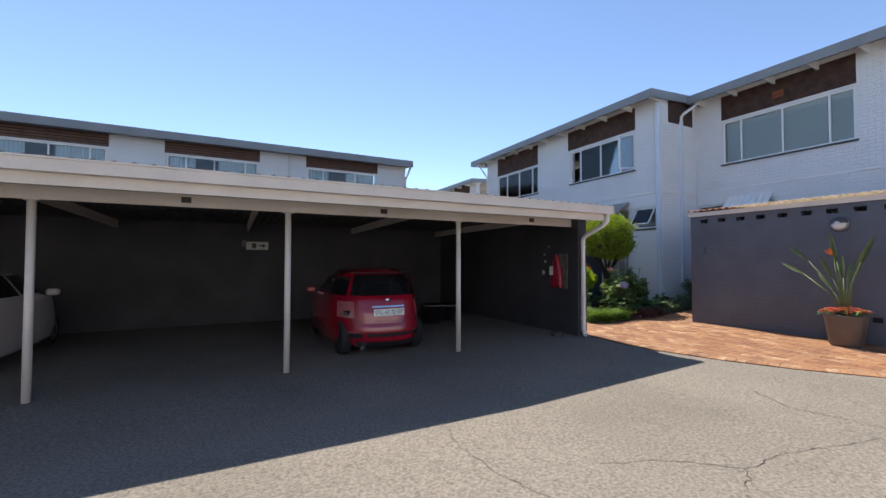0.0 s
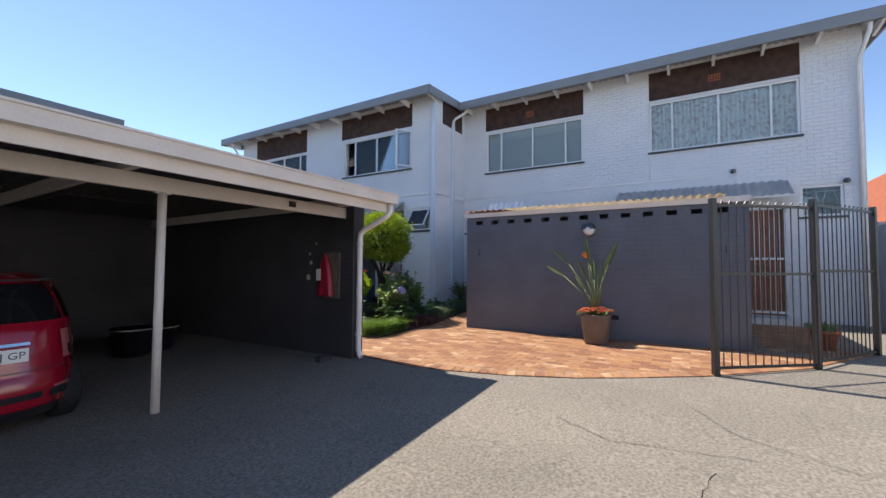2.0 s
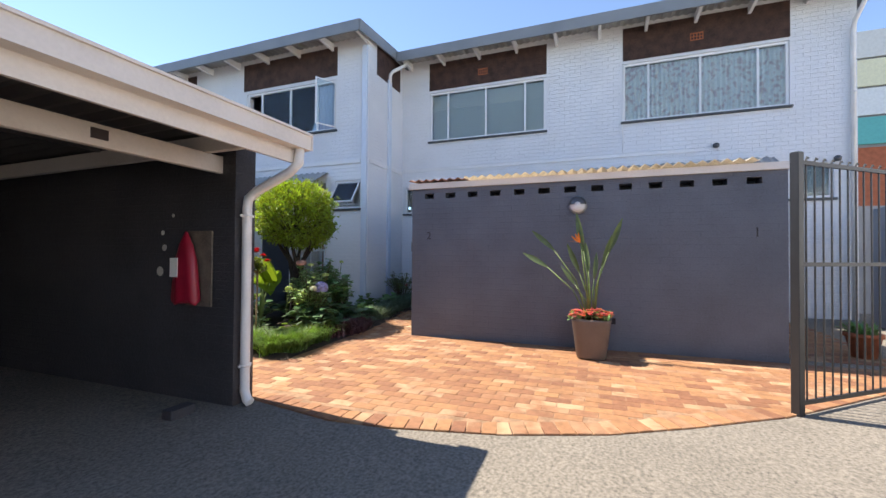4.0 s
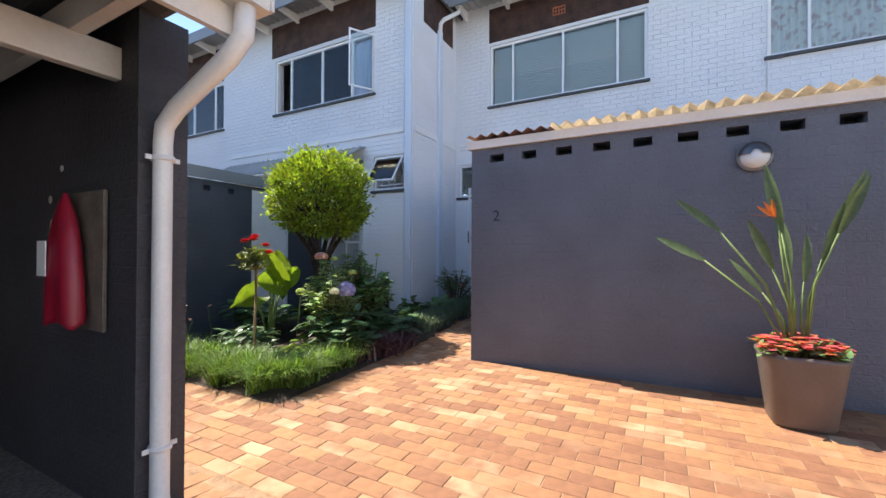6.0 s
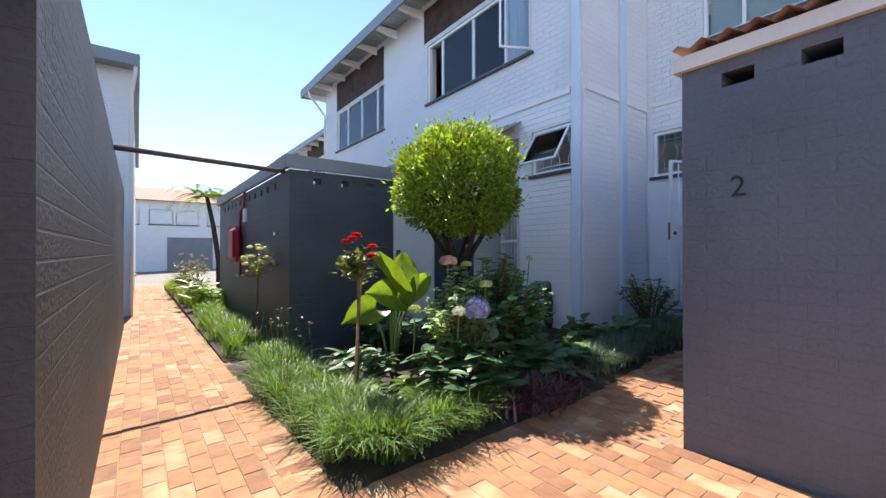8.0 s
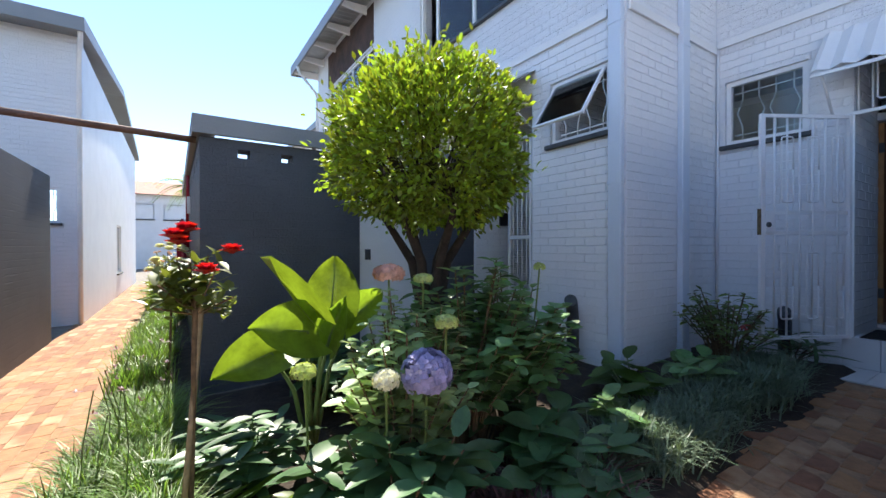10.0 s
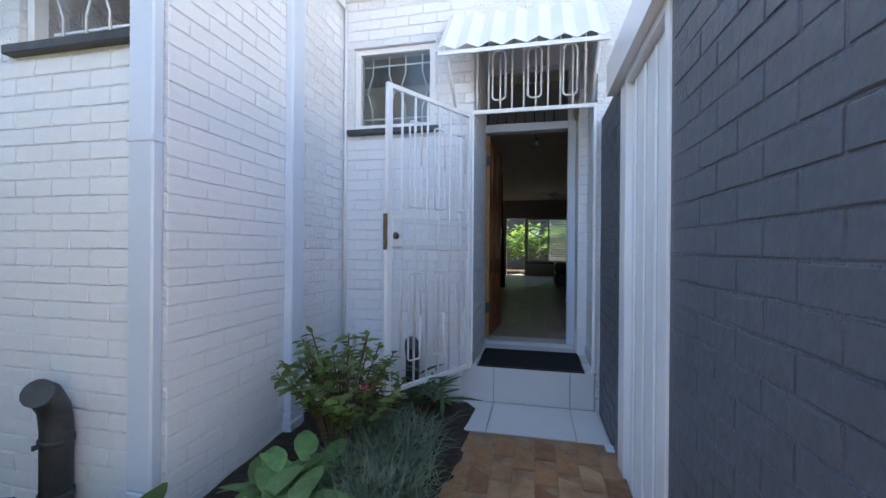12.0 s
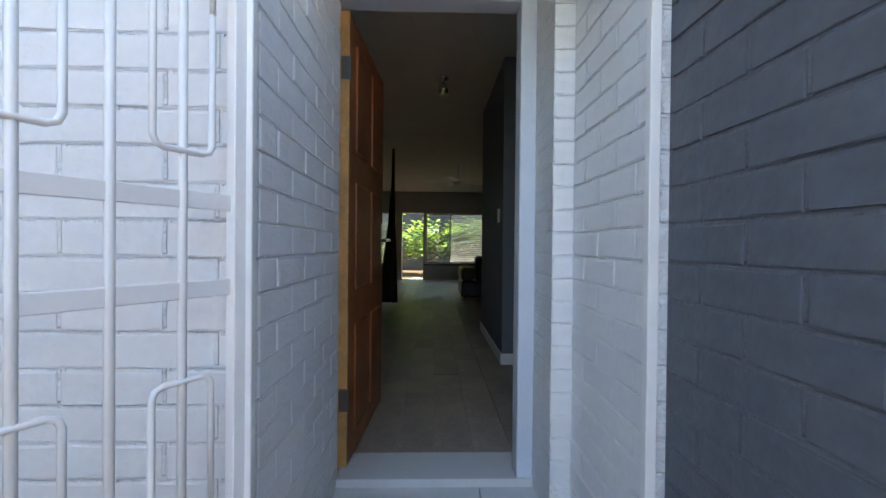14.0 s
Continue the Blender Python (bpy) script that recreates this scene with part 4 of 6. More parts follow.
piece("leaf", M_WOOD, bd, (13.15, -0.30, 0.32, 13.2, 0.55, 2.75))
for nm, b in (("rail", (12.985, -0.30, 1.55, 12.999, 0.55, 1.60)), ("rail", (12.985, -0.30, 0.36, 12.999, 0.55, 0.41)), ("rail", (12.985, -0.30, 2.68, 12.999, 0.55, 2.74))):
    piece(nm, M_PAINT, bd, b)
for k in range(10):
    rod(bd, [(12.992, -0.28 + k * 0.09, 0.38), (12.992, -0.28 + k * 0.09, 2.7)], 0.008)
st2 = piece("gate_step", M_TILE, None, (12.4, -0.45, -0.05, 12.99, 0.68, 0.30), bevel=0.01)
tagged(st2, "pale tiled step below the barred door", "step", kind="structure")

# ---- hall and living room seen through the door ----
bm = bmesh.new()
box(bm, 14.0, 6.95, 0.4, 17.0, 7.1, 3.2)
box(bm, 17.0, 6.95, 0.4, 17.1, 9.4, 3.2)
box(bm, 17.1, 9.3, 0.4, 24.2, 9.4, 3.2)
box(bm, 14.0, 5.0, 0.4, 15.46, 5.1, 3.2)
box(bm, 16.9, 2.9, 0.4, 17.0, 5.2, 3.2)
box(bm, 17.0, 2.9, 0.4, 24.2, 3.0, 3.2)
structure("wall_hall", bm, M_INNER, "plain walls of the hall and living room", "wall")
bm = bmesh.new()
box(bm, 15.46, 5.2, 0.545, 16.9, 5.65, 3.12)
structure("wall_hall_pier", bm, M_GREYBLUE, "blue-grey painted wall pier in the hall", "wall")
bb = thing("baseboard", "white skirting along the blue-grey wall", "baseboard")
bb["kind"] = "structure"
piece("skirting", M_PAINT, bb, (15.448, 5.2, 0.55, 15.459, 5.662, 0.64))
piece("skirting", M_PAINT, bb, (15.46, 5.651, 0.55, 16.9, 5.662, 0.64))
bm = bmesh.new()
box(bm, 14.0, 2.9, 3.12, 24.3, 9.4, 3.2)
structure("ceiling", bm, M_CEIL, "plain off-white room ceiling", "ceiling")
bm = bmesh.new()
box(bm, 14.02, 2.9, 0.40, 24.1, 9.4, 0.528)
fl = structure("floor", bm, M_LAMINATE, "grey oak laminate floor of the hall", "floor")
plank_bm = bmesh.new()
box(plank_bm, 0, 0, 0, 1.196, 0.188, 0.008, bevel=0.0015)
plank_me = mesh_of("plank", plank_bm, M_LAMINATE)
for r in range(14):
    for c in range(9):
        if r < 5 and c < 2:
            continue
        pk = new("plank", plank_me)
        pk.parent = fl
        pk.location = (14.03 + (c - 0.33 * (r % 3) * (c > 0)) * 1.2 + (0 if c else 0), 4.32 + r * 0.19, 0.529 + 0.0004 * (r % 2) + 0.0008 * (c % 2))
wall("wall_living_back", M_INNER, "living room wall with garden door and windows", 24.1, 2.9, 0.4, 24.3, 9.4, 3.2, [(6.50, 0.54, 7.13, 2.5), (4.0, 1.0, 6.44, 2.5), (7.3, 1.0, 8.9, 2.5)])
gw = window((24.1, 6.44, 1.0), -90, 2.44, 1.5, (0.3,), "wide living room window with white blinds and diamond guard")
blind(gw, 0.75, 2.4, 0.06, 1.45, M_PAINT, 0.06)
for k in range(4):
    z = 0.1 + k * 0.32
    rod(gw, [(0.08, -0.03, z), (0.62, -0.03, z + 0.32)], 0.012, "lattice_bar")
    rod(gw, [(0.62, -0.03, z), (0.08, -0.03, z + 0.32)], 0.012, "lattice_bar")
gw = window((24.1, 8.9, 1.0), -90, 1.6, 1.5, (0.5,), "living room side window with blinds")
blind(gw, 0.06, 1.54, 0.06, 1.45, M_PAINT, 0.06)
cu = thing("curtain", "dark tied-back curtain hanging in the living room", "curtain")
bm = bmesh.new()
rows = []
for z, half in ((0.62, 0.16), (1.2, 0.12), (1.9, 0.06), (2.5, 0.03), (3.08, 0.02)):
    rows.append([bm.verts.new((18.6 + 0.03 * math.sin(i * 1.7), 6.86 + half * (i / 6 - 1) * 1.0 + half * 0.5, z)) for i in range(13)])
for a, b in zip(rows, rows[1:]):
    for i in range(12):
        f = bm.faces.new((a[i], a[i + 1], b[i + 1], b[i]))
        f.smooth = True
part("drape", bm, M_DEEP, cu)
so = thing("sofa", "dark upholstered sofa with low arms", "sofa")
piece("base", M_BLACK, so, (19.5, 3.6, 0.60, 20.4, 5.7, 0.90), bevel=0.03)
piece("arm", M_BLACK, so, (19.5, 5.45, 0.90, 20.4, 5.7, 1.14), bevel=0.04)
piece("backrest", M_BLACK, so, (19.5, 3.6, 0.90, 19.75, 5.44, 1.35), bevel=0.04)
for a in (3.7, 5.6):
    for b in (19.56, 20.3):
        piece("leg", M_CHROME, so, (b, a, 0.53, b + 0.05, a + 0.05, 0.60))
fan = thing("ceiling_fan", "white ceiling fan with five blades", "ceiling fan", (20.0, 5.75, 3.12))
bm = bmesh.new()
lathe(bm, ((0.012, 0), (0.012, -0.28), (0.09, -0.30), (0.10, -0.36), (0.06, -0.40), (0.001, -0.42)), (0, 0, 0), 14)
part("motor", bm, M_PAINT, fan)
for k in range(5):
    bm = bmesh.new()
    box(bm, 0.12, -0.06, -0.345, 0.60, 0.06, -0.337, bevel=0.003)
    o = part("blade", bm, M_PAINT, fan)
    o.matrix_local = pose(0, 0, 0, 8, 0, k * 72 + 10)
cl = thing("ceiling_light", "small unlit ceiling spotlight in the hall", "ceiling light", (15.9, 6.15, 3.12))
bm = bmesh.new()
lathe(bm, ((0.05, 0), (0.05, -0.02), (0.015, -0.025), (0.015, -0.06), (0.045, -0.08), (0.05, -0.15), (0.001, -0.15)), (0, 0, 0), 14)
part("lamp_body", bm, M_CHROME, cl)
sw = piece("light_switch", M_PAINT, None, (15.62, 5.651, 1.75, 15.70, 5.662, 1.87), bevel=0.003)
tagged(sw, "white light switch on the blue-grey wall", "switch")
# Added dark backdrop; keeps bright sky out of the living room windows.
bm = bmesh.new()
box(bm, 30, -4, 0.2, 30.2, 18, 4.6)
structure("wall_back_garden", bm, M_CPDARK, "dark wall added behind the house to dim the window view", "wall")

# ---- carport trim ----
cp = thing("carport_gutter", "cream painted gutter along the carport eave", "gutter")
cp["kind"] = "structure"
bm = bmesh.new()
box(bm, -14, 5.255, 2.28, 6.24, 5.27, 2.42)
box(bm, -14, 5.27, 2.28, 6.24, 5.37, 2.292)
box(bm, -14, 5.235, 2.405, 6.24, 5.255, 2.425)
box(bm, 6.24, 5.245, 2.28, 6.255, 5.38, 2.425)
part("gutter_trough", bm, M_CREAM, cp)
piece("fascia_board", M_CREAM, cp, (-14, 5.37, 2.16, 6.22, 5.40, 2.44))
for k in range(7):
    x = 5.9 - 2.78 * k
    bm = bmesh.new()
    vs = [bm.verts.new((xx, y, z)) for xx in (x - 0.03, x + 0.03) for y, z in ((5.41, 2.26), (5.41, 2.40), (12.0, 2.36), (12.0, 2.20))]
    for q in ((0, 1, 2, 3), (7, 6, 5, 4), (0, 4, 5, 1), (1, 5, 6, 2), (2, 6, 7, 3), (3, 7, 4, 0)):
        bm.faces.new([vs[i] for i in q])
    bmesh.ops.recalc_face_normals(bm, faces=bm.faces)
    o = part("carport_rafter", bm, M_CREAM)
    tagged(o, "cream painted timber rafter under the carport roof", "rafter", group="carport rafters")
for k in range(3):
    o = piece("carport_purlin", M_CPDARK, None, (-14, 7.6 + k * 1.8, 2.38, 6.05, 7.66 + k * 1.8, 2.43))
    tagged(o, "dark timber purlin under the carport sheeting", "purlin", group="carport purlins")
for x in (3.47, 0.69, -2.02, -4.9, -7.7):
    p = thing("carport_post", "cream painted round steel carport post", "post", (x, 6.17, 0), "carport posts")
    bm = bmesh.new()
    tube(bm, [(0, 0, ground_z(x, 6.17) - 0.02), (0, 0, 2.10)], 0.042, 14)
    part("tube", bm, M_CREAM, p)
    piece("cap_plate", M_CREAM, p, (-0.07, -0.03, 2.085, 0.07, 0.03, 2.099))
for x in (-0.6, 2.05, 5.0):
    o = piece("number_plaque", M_SIGNDARK, None, (x, 6.128, 2.15, x + 0.11, 6.139, 2.225), bevel=0.002)
    tagged(o, "small dark bay number plaque on the carport beam", "plaque", group="bay number plaques")
pipe("downpipe", [(6.17, 5.32, 2.29), (6.17, 5.33, 2.16), (6.16, 5.42, 2.08), (6.16, 5.80, 1.93), (6.16, 5.905, 1.86), (6.16, 5.92, 1.78), (6.16, 5.92, 0.2), (6.16, 5.92, 0.06), (6.15, 5.88, -0.01), (6.15, 5.84, -0.035)], 0.043, M_PVC, "cream plastic downpipe on the carport pillar", "downpipe", [(6.16, 5.92, 1.70), (6.16, 5.92, 0.30)])

# far row of houses and the way beyond the path
roof("roof_next_house", 12.65, 20.9, 28.2, 6.35)
wall("wall_next_house", M_WHITE, "white painted front of the next house along the path", 13.2, 21.2, -0.5, 13.43, 27.8, 6.4, [(22.0, 4.3, 24.6, 5.5)])
face_panel(22.0, 24.6, 5.6, 6.3, 13.2)
w = window((13.2, 24.6, 4.3), -90, 2.6, 1.2, (0.3, 0.7), "upper window of the next house")
drape(w, 0.1, 2.5, 0.05, 1.1, M_CURTAIN)
bm = bmesh.new()
box(bm, 2, 44, -0.6, 17, 50, 5.3)
fh = structure("wall_distant_house", bm, M_WHITEPLAIN, "white walls of a distant house at the end of the path", "house")
bm = bmesh.new()
vs = [bm.verts.new(p) for p in ((1.5, 43.4, 5.3), (17.5, 43.4, 5.3), (17.5, 50.5, 5.3), (1.5, 50.5, 5.3), (1.5, 47, 6.7), (17.5, 47, 6.7))]
for q in ((0, 1, 5, 4), (2, 3, 4, 5), (1, 2, 5), (3, 0, 4), (3, 2, 1, 0)):
    bm.faces.new([vs[i] for i in q])
structure("roof_distant_house", bm, M_REDROOF, "red-brown roof of the distant house", "roof")
for x in (5.0, 7.2, 9.0, 11.2):
    window((x, 43.97, 3.4), 0, 1.6, 1.2, (0.5,), "window of the distant house")
o = piece("garage_door", M_FASCIA, None, (8.4, 43.95, -0.5, 11.6, 43.995, 2.4))
tagged(o, "dark garage door of the distant house", "garage door", kind="structure")

# boundary wall, red building and hoarding by the gate
bm = bmesh.new()
box(bm, 10.5, -1.75, -0.3, 12.6, -1.6, 2.2)
box(bm, 14.0, -9.0, -0.3, 14.25, -1.7, 2.4)
structure("wall_boundary", bm, M_CONC, "grey block boundary wall", "wall")
bm = bmesh.new()
box(bm, 40, -34, -0.5, 60, -12.2, 9.2)
structure("wall_red_building", bm, M_REDBRICK, "orange-red brick building beyond the boundary", "building")
hb = thing("hoarding", "stacked pale signboards on the red building", "sign")
for k, c in enumerate(((0.65, 0.65, 0.62), (0.75, 0.72, 0.5), (0.70, 0.72, 0.72), (0.10, 0.42, 0.40))):
    piece("panel", material("board", c, 0.5, vary=0.06), hb, (39.8, -30, 17.2 - 2.0 * k - 2.0, 39.99, -12.0, 17.2 - 2.0 * k - 0.15))
piece("bracing", M_FASCIA, hb, (39.98, -29, 9.0, 40.3, -13, 17.0))


def fence_panel(p, q, gate=False):
    """A run of black steel palings with curled tops between two square posts."""
    p, q = Vector((*p, ground_z(*p))), Vector((*q, ground_z(*q)))
    t = thing("steel_fence", "black steel paling fence panel with curled tops", "fence", group="steel fence panels")
    d = q - p
    a = math.degrees(math.atan2(d.y, d.x))
    t.matrix_basis = pose(*p, 0, 0, a)
    L = Vector((d.x, d.y)).length
    for x in (0, L):
        piece("post", M_BLACK, t, (x - 0.035, -0.035, -0.05, x + 0.035, 0.035, 2.22), bevel=0.004)
    for z in (0.08, 1.25, 2.12):
        piece("rail", M_BLACK, t, (0.036, -0.012, z, L - 0.036, 0.012, z + 0.035))
    n = int(L / 0.11)
    for k in range(1, n):
        x = L * k / n
        rod(t, [(x, 0, 0.115), (x, 0, 2.12), (x, 0.0, 2.16), (x + 0.02, 0, 2.19), (x + 0.04, 0, 2.18)], 0.008, "paling", M_BLACK, 5)
    return t


fence_panel((7.54, 1.26), (8.48, 0.12))
fence_panel((8.48, 0.12), (9.83, -0.81))


# ---- garden ----
rnd = random.Random(7)


def bed_z(x, y):
    """Height of pavers and soil: the yard's slope, with the entrance path rising to the step."""
    return ground_z(x, y) + 0.012 + (0.115 * min(max((x - 9.3) / 3.1, 0), 1) if y > 5.6 else 0)


bm = bmesh.new()
nx, ny = 30, 22
gv = [[bm.verts.new((7.34 + (13.0 - 7.34) * i / nx, 6.52 + (9.9 - 6.52) * j / ny, bed_z(7.34 + (13.0 - 7.34) * i / nx, 6.6) + 0.02 + (0.05 * noise.noise((i * 0.5, j * 0.5, 0)) if 0 < i < nx and 0 < j < ny else -0.05))) for j in range(ny + 1)] for i in range(nx + 1)]
for i in range(nx):
    for j in range(ny):
        x = 7.34 + (13.0 - 7.34) * (i + 0.5) / nx
        f = bm.faces.new((gv[i][j], gv[i + 1][j], gv[i + 1][j + 1], gv[i][j + 1]))
        f.smooth = True
structure("soil_bed", bm, M_SOIL, "dark mulched soil of the garden bed", "soil")
bm = bmesh.new()
box(bm, 7.35, 10.05, -0.3, 8.09, 24, -0.04)
structure("soil_strip", bm, M_SOIL, "dark soil strip beside the path", "soil")


def leaf_quad(bm, base, d, up, length, width, droop=0.2, cup=0.15, seg=3):
    """One leaf: a pointed blade, folded along its midrib and bent by droop."""
    d, up = d.normalized(), up.normalized()
    side = d.cross(up)
    if side.length < 1e-3:
        side = d.orthogonal()
    side.normalize()
    up = side.cross(d).normalized()
    prev = None
    for k in range(seg + 1):
        t = k / seg
        c = base + d * (length * t) - up * (droop * length * t * t)
        w = width * 0.5 * math.sin(math.pi * min(0.97, 0.08 + 0.9 * t)) ** 0.8
        row = (bm.verts.new(c - side * w + up * cup * w), bm.verts.new(c), bm.verts.new(c + side * w + up * cup * w))
        if prev:
            bm.faces.new((prev[0], prev[1], row[1], row[0])).smooth = True
            bm.faces.new((prev[1], prev[2], row[2], row[1])).smooth = True
        prev = row


def rand_dir(r, zmin=-1.0):
    while True:
        v = Vector((r.uniform(-1, 1), r.uniform(-1, 1), r.uniform(-1, 1)))
        if 0.1 < v.length < 1 and v.normalized().z >= zmin:
            return v.normalized()


def fast_leaves(name, leaves, mat, parent=None, label=""):
    """Many small leaves as one mesh. Each leaf: base, direction, up, length, width."""
    n = len(leaves)
    b = np.array([l[0] for l in leaves]); d = np.array([l[1] for l in leaves]); u = np.array([l[2] for l in leaves])
    L = np.array([l[3] for l in leaves])[:, None]; W = np.array([l[4] for l in leaves])[:, None]
    d /= np.linalg.norm(d, axis=1)[:, None] + 1e-9
    s = np.cross(d, u)
    s /= np.linalg.norm(s, axis=1)[:, None] + 1e-9
    u = np.cross(s, d)
    co = np.stack([b, b + d * L * 0.35 - s * W * 0.5 + u * W * 0.12, b + d * L * 0.4, b + d * L * 0.35 + s * W * 0.5 + u * W * 0.12, b + d * L * 0.72 - s * W * 0.38, b + d * L * 0.72 + s * W * 0.38, b + d * L - u * L * 0.12], 1).reshape(-1, 3)
    fs = np.array([(0, 2, 1), (0, 3, 2), (1, 2, 4), (2, 3, 5), (2, 5, 6), (2, 6, 4)])
    faces = (fs[None] + (np.arange(n) * 7)[:, None, None]).reshape(-1, 3)
    me = bpy.data.meshes.new(name)
    me.from_pydata(co.tolist(), [], faces.tolist())
    me.materials.append(mat)
    me.polygons.foreach_set("use_smooth", [True] * len(me.polygons))
    ob = new(name, me)
    if parent is not None:
        ob.parent = parent
    return tagged(ob, label)


# clipped ball topiary on a short dark trunk
tp = thing("topiary_tree", "clipped round yellow-green topiary tree on dark twisted stems", "tree", (9.5, 8.22, 0))
TC = Vector((0, 0, 2.02))
bm = bmesh.new()
zb = bed_z(9.5, 8.2)
for k in range(6):
    a = k * 1.05 + 0.3
    tube(bm, [(0.06 * math.cos(a), 0.06 * math.sin(a), zb - 0.05), (0.05 * math.cos(a + 0.6), 0.05 * math.sin(a + 0.6), 0.55), (0.07 * math.cos(a + 1.1), 0.07 * math.sin(a + 1.1), 0.95), (0.13 * math.cos(a + 1.3), 0.13 * math.sin(a + 1.3), 1.22), (0.34 * math.cos(a + 1.2), 0.34 * math.sin(a + 1.2), 1.55), (0.45 * math.cos(a + 0.9), 0.45 * math.sin(a + 0.9), 1.9)], 0.07, 8, 0.014)
part("trunk", bm, M_BARK, tp)
bm = bmesh.new()
for k in range(60):
    v = rand_dir(rnd, -0.5)
    tube(bm, [TC + Vector((0, 0, -0.35)) + v * 0.12, TC + v * 0.4 + Vector((0, 0, -0.08)), TC + v * rnd.uniform(0.55, 0.66)], 0.012, 5, 0.004)
tagged(part("branching", bm, M_BARK, tp), kind="stuff")
lv = []
lumps = [rand_dir(rnd, -0.7) for _ in range(46)]
for k in range(19000):
    v = rand_dir(rnd, -0.97)
    near_lump = max(v.dot(u) for u in lumps)
    bulge = 0.84 + 0.20 * min(1, max(0, (near_lump - 0.86) / 0.12)) + 0.10 * noise.noise(v * 2.1)
    if noise.noise(v * 4.1 + Vector((5, 1, 2))) < -0.30 and rnd.random() < 0.8:
        continue
    sprig = rnd.uniform(0, 0.15) if rnd.random() < (0.10 if v.z > 0.2 else 0.04) else 0
    rr = (0.26 + 0.46 * rnd.random() ** 0.4) * bulge + sprig
    p = TC + Vector((v.x * rr, v.y * rr, v.z * rr * (0.96 if v.z > 0 else 0.88)))
    d = (v + rand_dir(rnd) * 0.8 + Vector((0, 0, 0.35))).normalized()
    lv.append((p, d, rand_dir(rnd) + Vector((0, 0, 0.9)), rnd.uniform(0.04, 0.072), rnd.uniform(0.018, 0.031)))
for k in range(70):
    v = rand_dir(rnd, 0.0)
    for j in range(14):
        p = TC + v * (0.62 + 0.17 * j / 14) + Vector((0, 0, 0.05 * j / 14))
        lv.append((p, (v * 0.5 + rand_dir(rnd)).normalized(), rand_dir(rnd) + Vector((0, 0, 0.6)), rnd.uniform(0.035, 0.06), 0.022))
fast_leaves("crown", lv, M_LTOPIARY, tp, "dense small yellow-green leaves")


def grass_bed(name, region, count, mat, label, hmin=0.22, hmax=0.42, spread=0.6, width=0.012, parent_at=None):
    """Arching grass blades as one mesh; region(r) gives a place on the ground."""
    co, fc = [], []
    for k in range(count):
        x, y = region(rnd)
        z = bed_z(x, y) + 0.01
        a, h, lean = rnd.uniform(0, 6.283), rnd.uniform(hmin, hmax), rnd.uniform(0.25, 1.0) * spread
        dx, dy = math.cos(a), math.sin(a)
        px, py = -dy, dx
        i0 = len(co)
        for t in (0.0, 0.35, 0.7, 1.0):
            r = h * lean * (t * 0.35 + t * t * 0.75)
            zz = z + h * (t - 0.42 * lean * t * t * t)
            w = width * (1 - t) ** 0.6 * 0.5
            co += [(x + dx * r - px * w, y + dy * r - py * w, zz), (x + dx * r + px * w, y + dy * r + py * w, zz)]
        for s in range(3):
            fc.append((i0 + 2 * s, i0 + 2 * s + 1, i0 + 2 * s + 3, i0 + 2 * s + 2))
    me = bpy.data.meshes.new(name)
    me.from_pydata(co, [], fc)
    me.materials.append(mat)
    return tagged(new(name, me), label, "border grass", kind="stuff")


def clumps(x0, y0, x1, y1, n, r=0.13):
    cs = [(rnd.uniform(x0, x1), rnd.uniform(y0, y1)) for _ in range(n)]

    def region(q):
        c = cs[q.randrange(n)]
        return c[0] + q.gauss(0, r * 0.5), c[1] + q.gauss(0, r * 0.5)
    return region


grass_bed("border_grass", clumps(7.50, 6.84, 7.86, 9.6, 44, 0.09), 8000, M_LGRASS, "bright green arching border grass along the path", 0.22, 0.40, 1.1)
grass_bed("border_grass", clumps(7.6, 6.78, 8.55, 6.95, 13, 0.09), 2800, M_LGRASS, "bright green arching border grass at the bed corner", 0.22, 0.40, 1.1)
grass_bed("border_grass", clumps(7.5, 10.3, 7.8, 14.5, 30), 6000, M_LGRASS, "bright green border grass beside the storeroom", 0.22, 0.42, 0.75)
grass_bed("border_grass", clumps(7.45, 14.6, 8.0, 24, 40), 5000, leaf("yellow_green_leaf", (0.22, 0.28, 0.05), 0.3, 0.4), "yellow-green border plants further along the path", 0.25, 0.6, 0.7, 0.02)
grass_bed("mondo_grass", clumps(9.3, 6.80, 12.2, 7.08, 64), 9000, leaf("mondo_leaf", (0.15, 0.21, 0.14), 0.3, 0.2), "dark green mondo grass edging the entrance path", 0.16, 0.34, 1.1, 0.011)
grass_bed("purple_groundcover", clumps(8.6, 6.68, 9.7, 7.0, 26), 3600, M_LPURPLE, "purple trailing ground cover at the bed edge", 0.12, 0.3, 1.1, 0.024)
# thin flower stalks above the grass
for k in range(16):
    x, y = rnd.uniform(7.5, 7.9), rnd.uniform(7.4, 9.6)
    t = thing("grass_flower", "thin stalk with a small pale purple flower", "flower", (x, y, bed_z(x, y)), "grass flower stalks")
    bm = bmesh.new()
    h = rnd.uniform(0.5, 0.72)
    tube(bm, [(0, 0, 0), (0.02, 0.01, h * 0.6), (rnd.uniform(-0.08, 0.08), rnd.uniform(-0.08, 0.08), h)], 0.003, 4)
    part("stalk", bm, M_GREENSTEM, t)
    bm = bmesh.new()
    for j in range(5):
        leaf_quad(bm, Vector((0, 0, h)), rand_dir(rnd, 0), Vector((0, 0, 1)), 0.03, 0.012, seg=2)
    part("bloom", bm, M_LPURPLE, t)


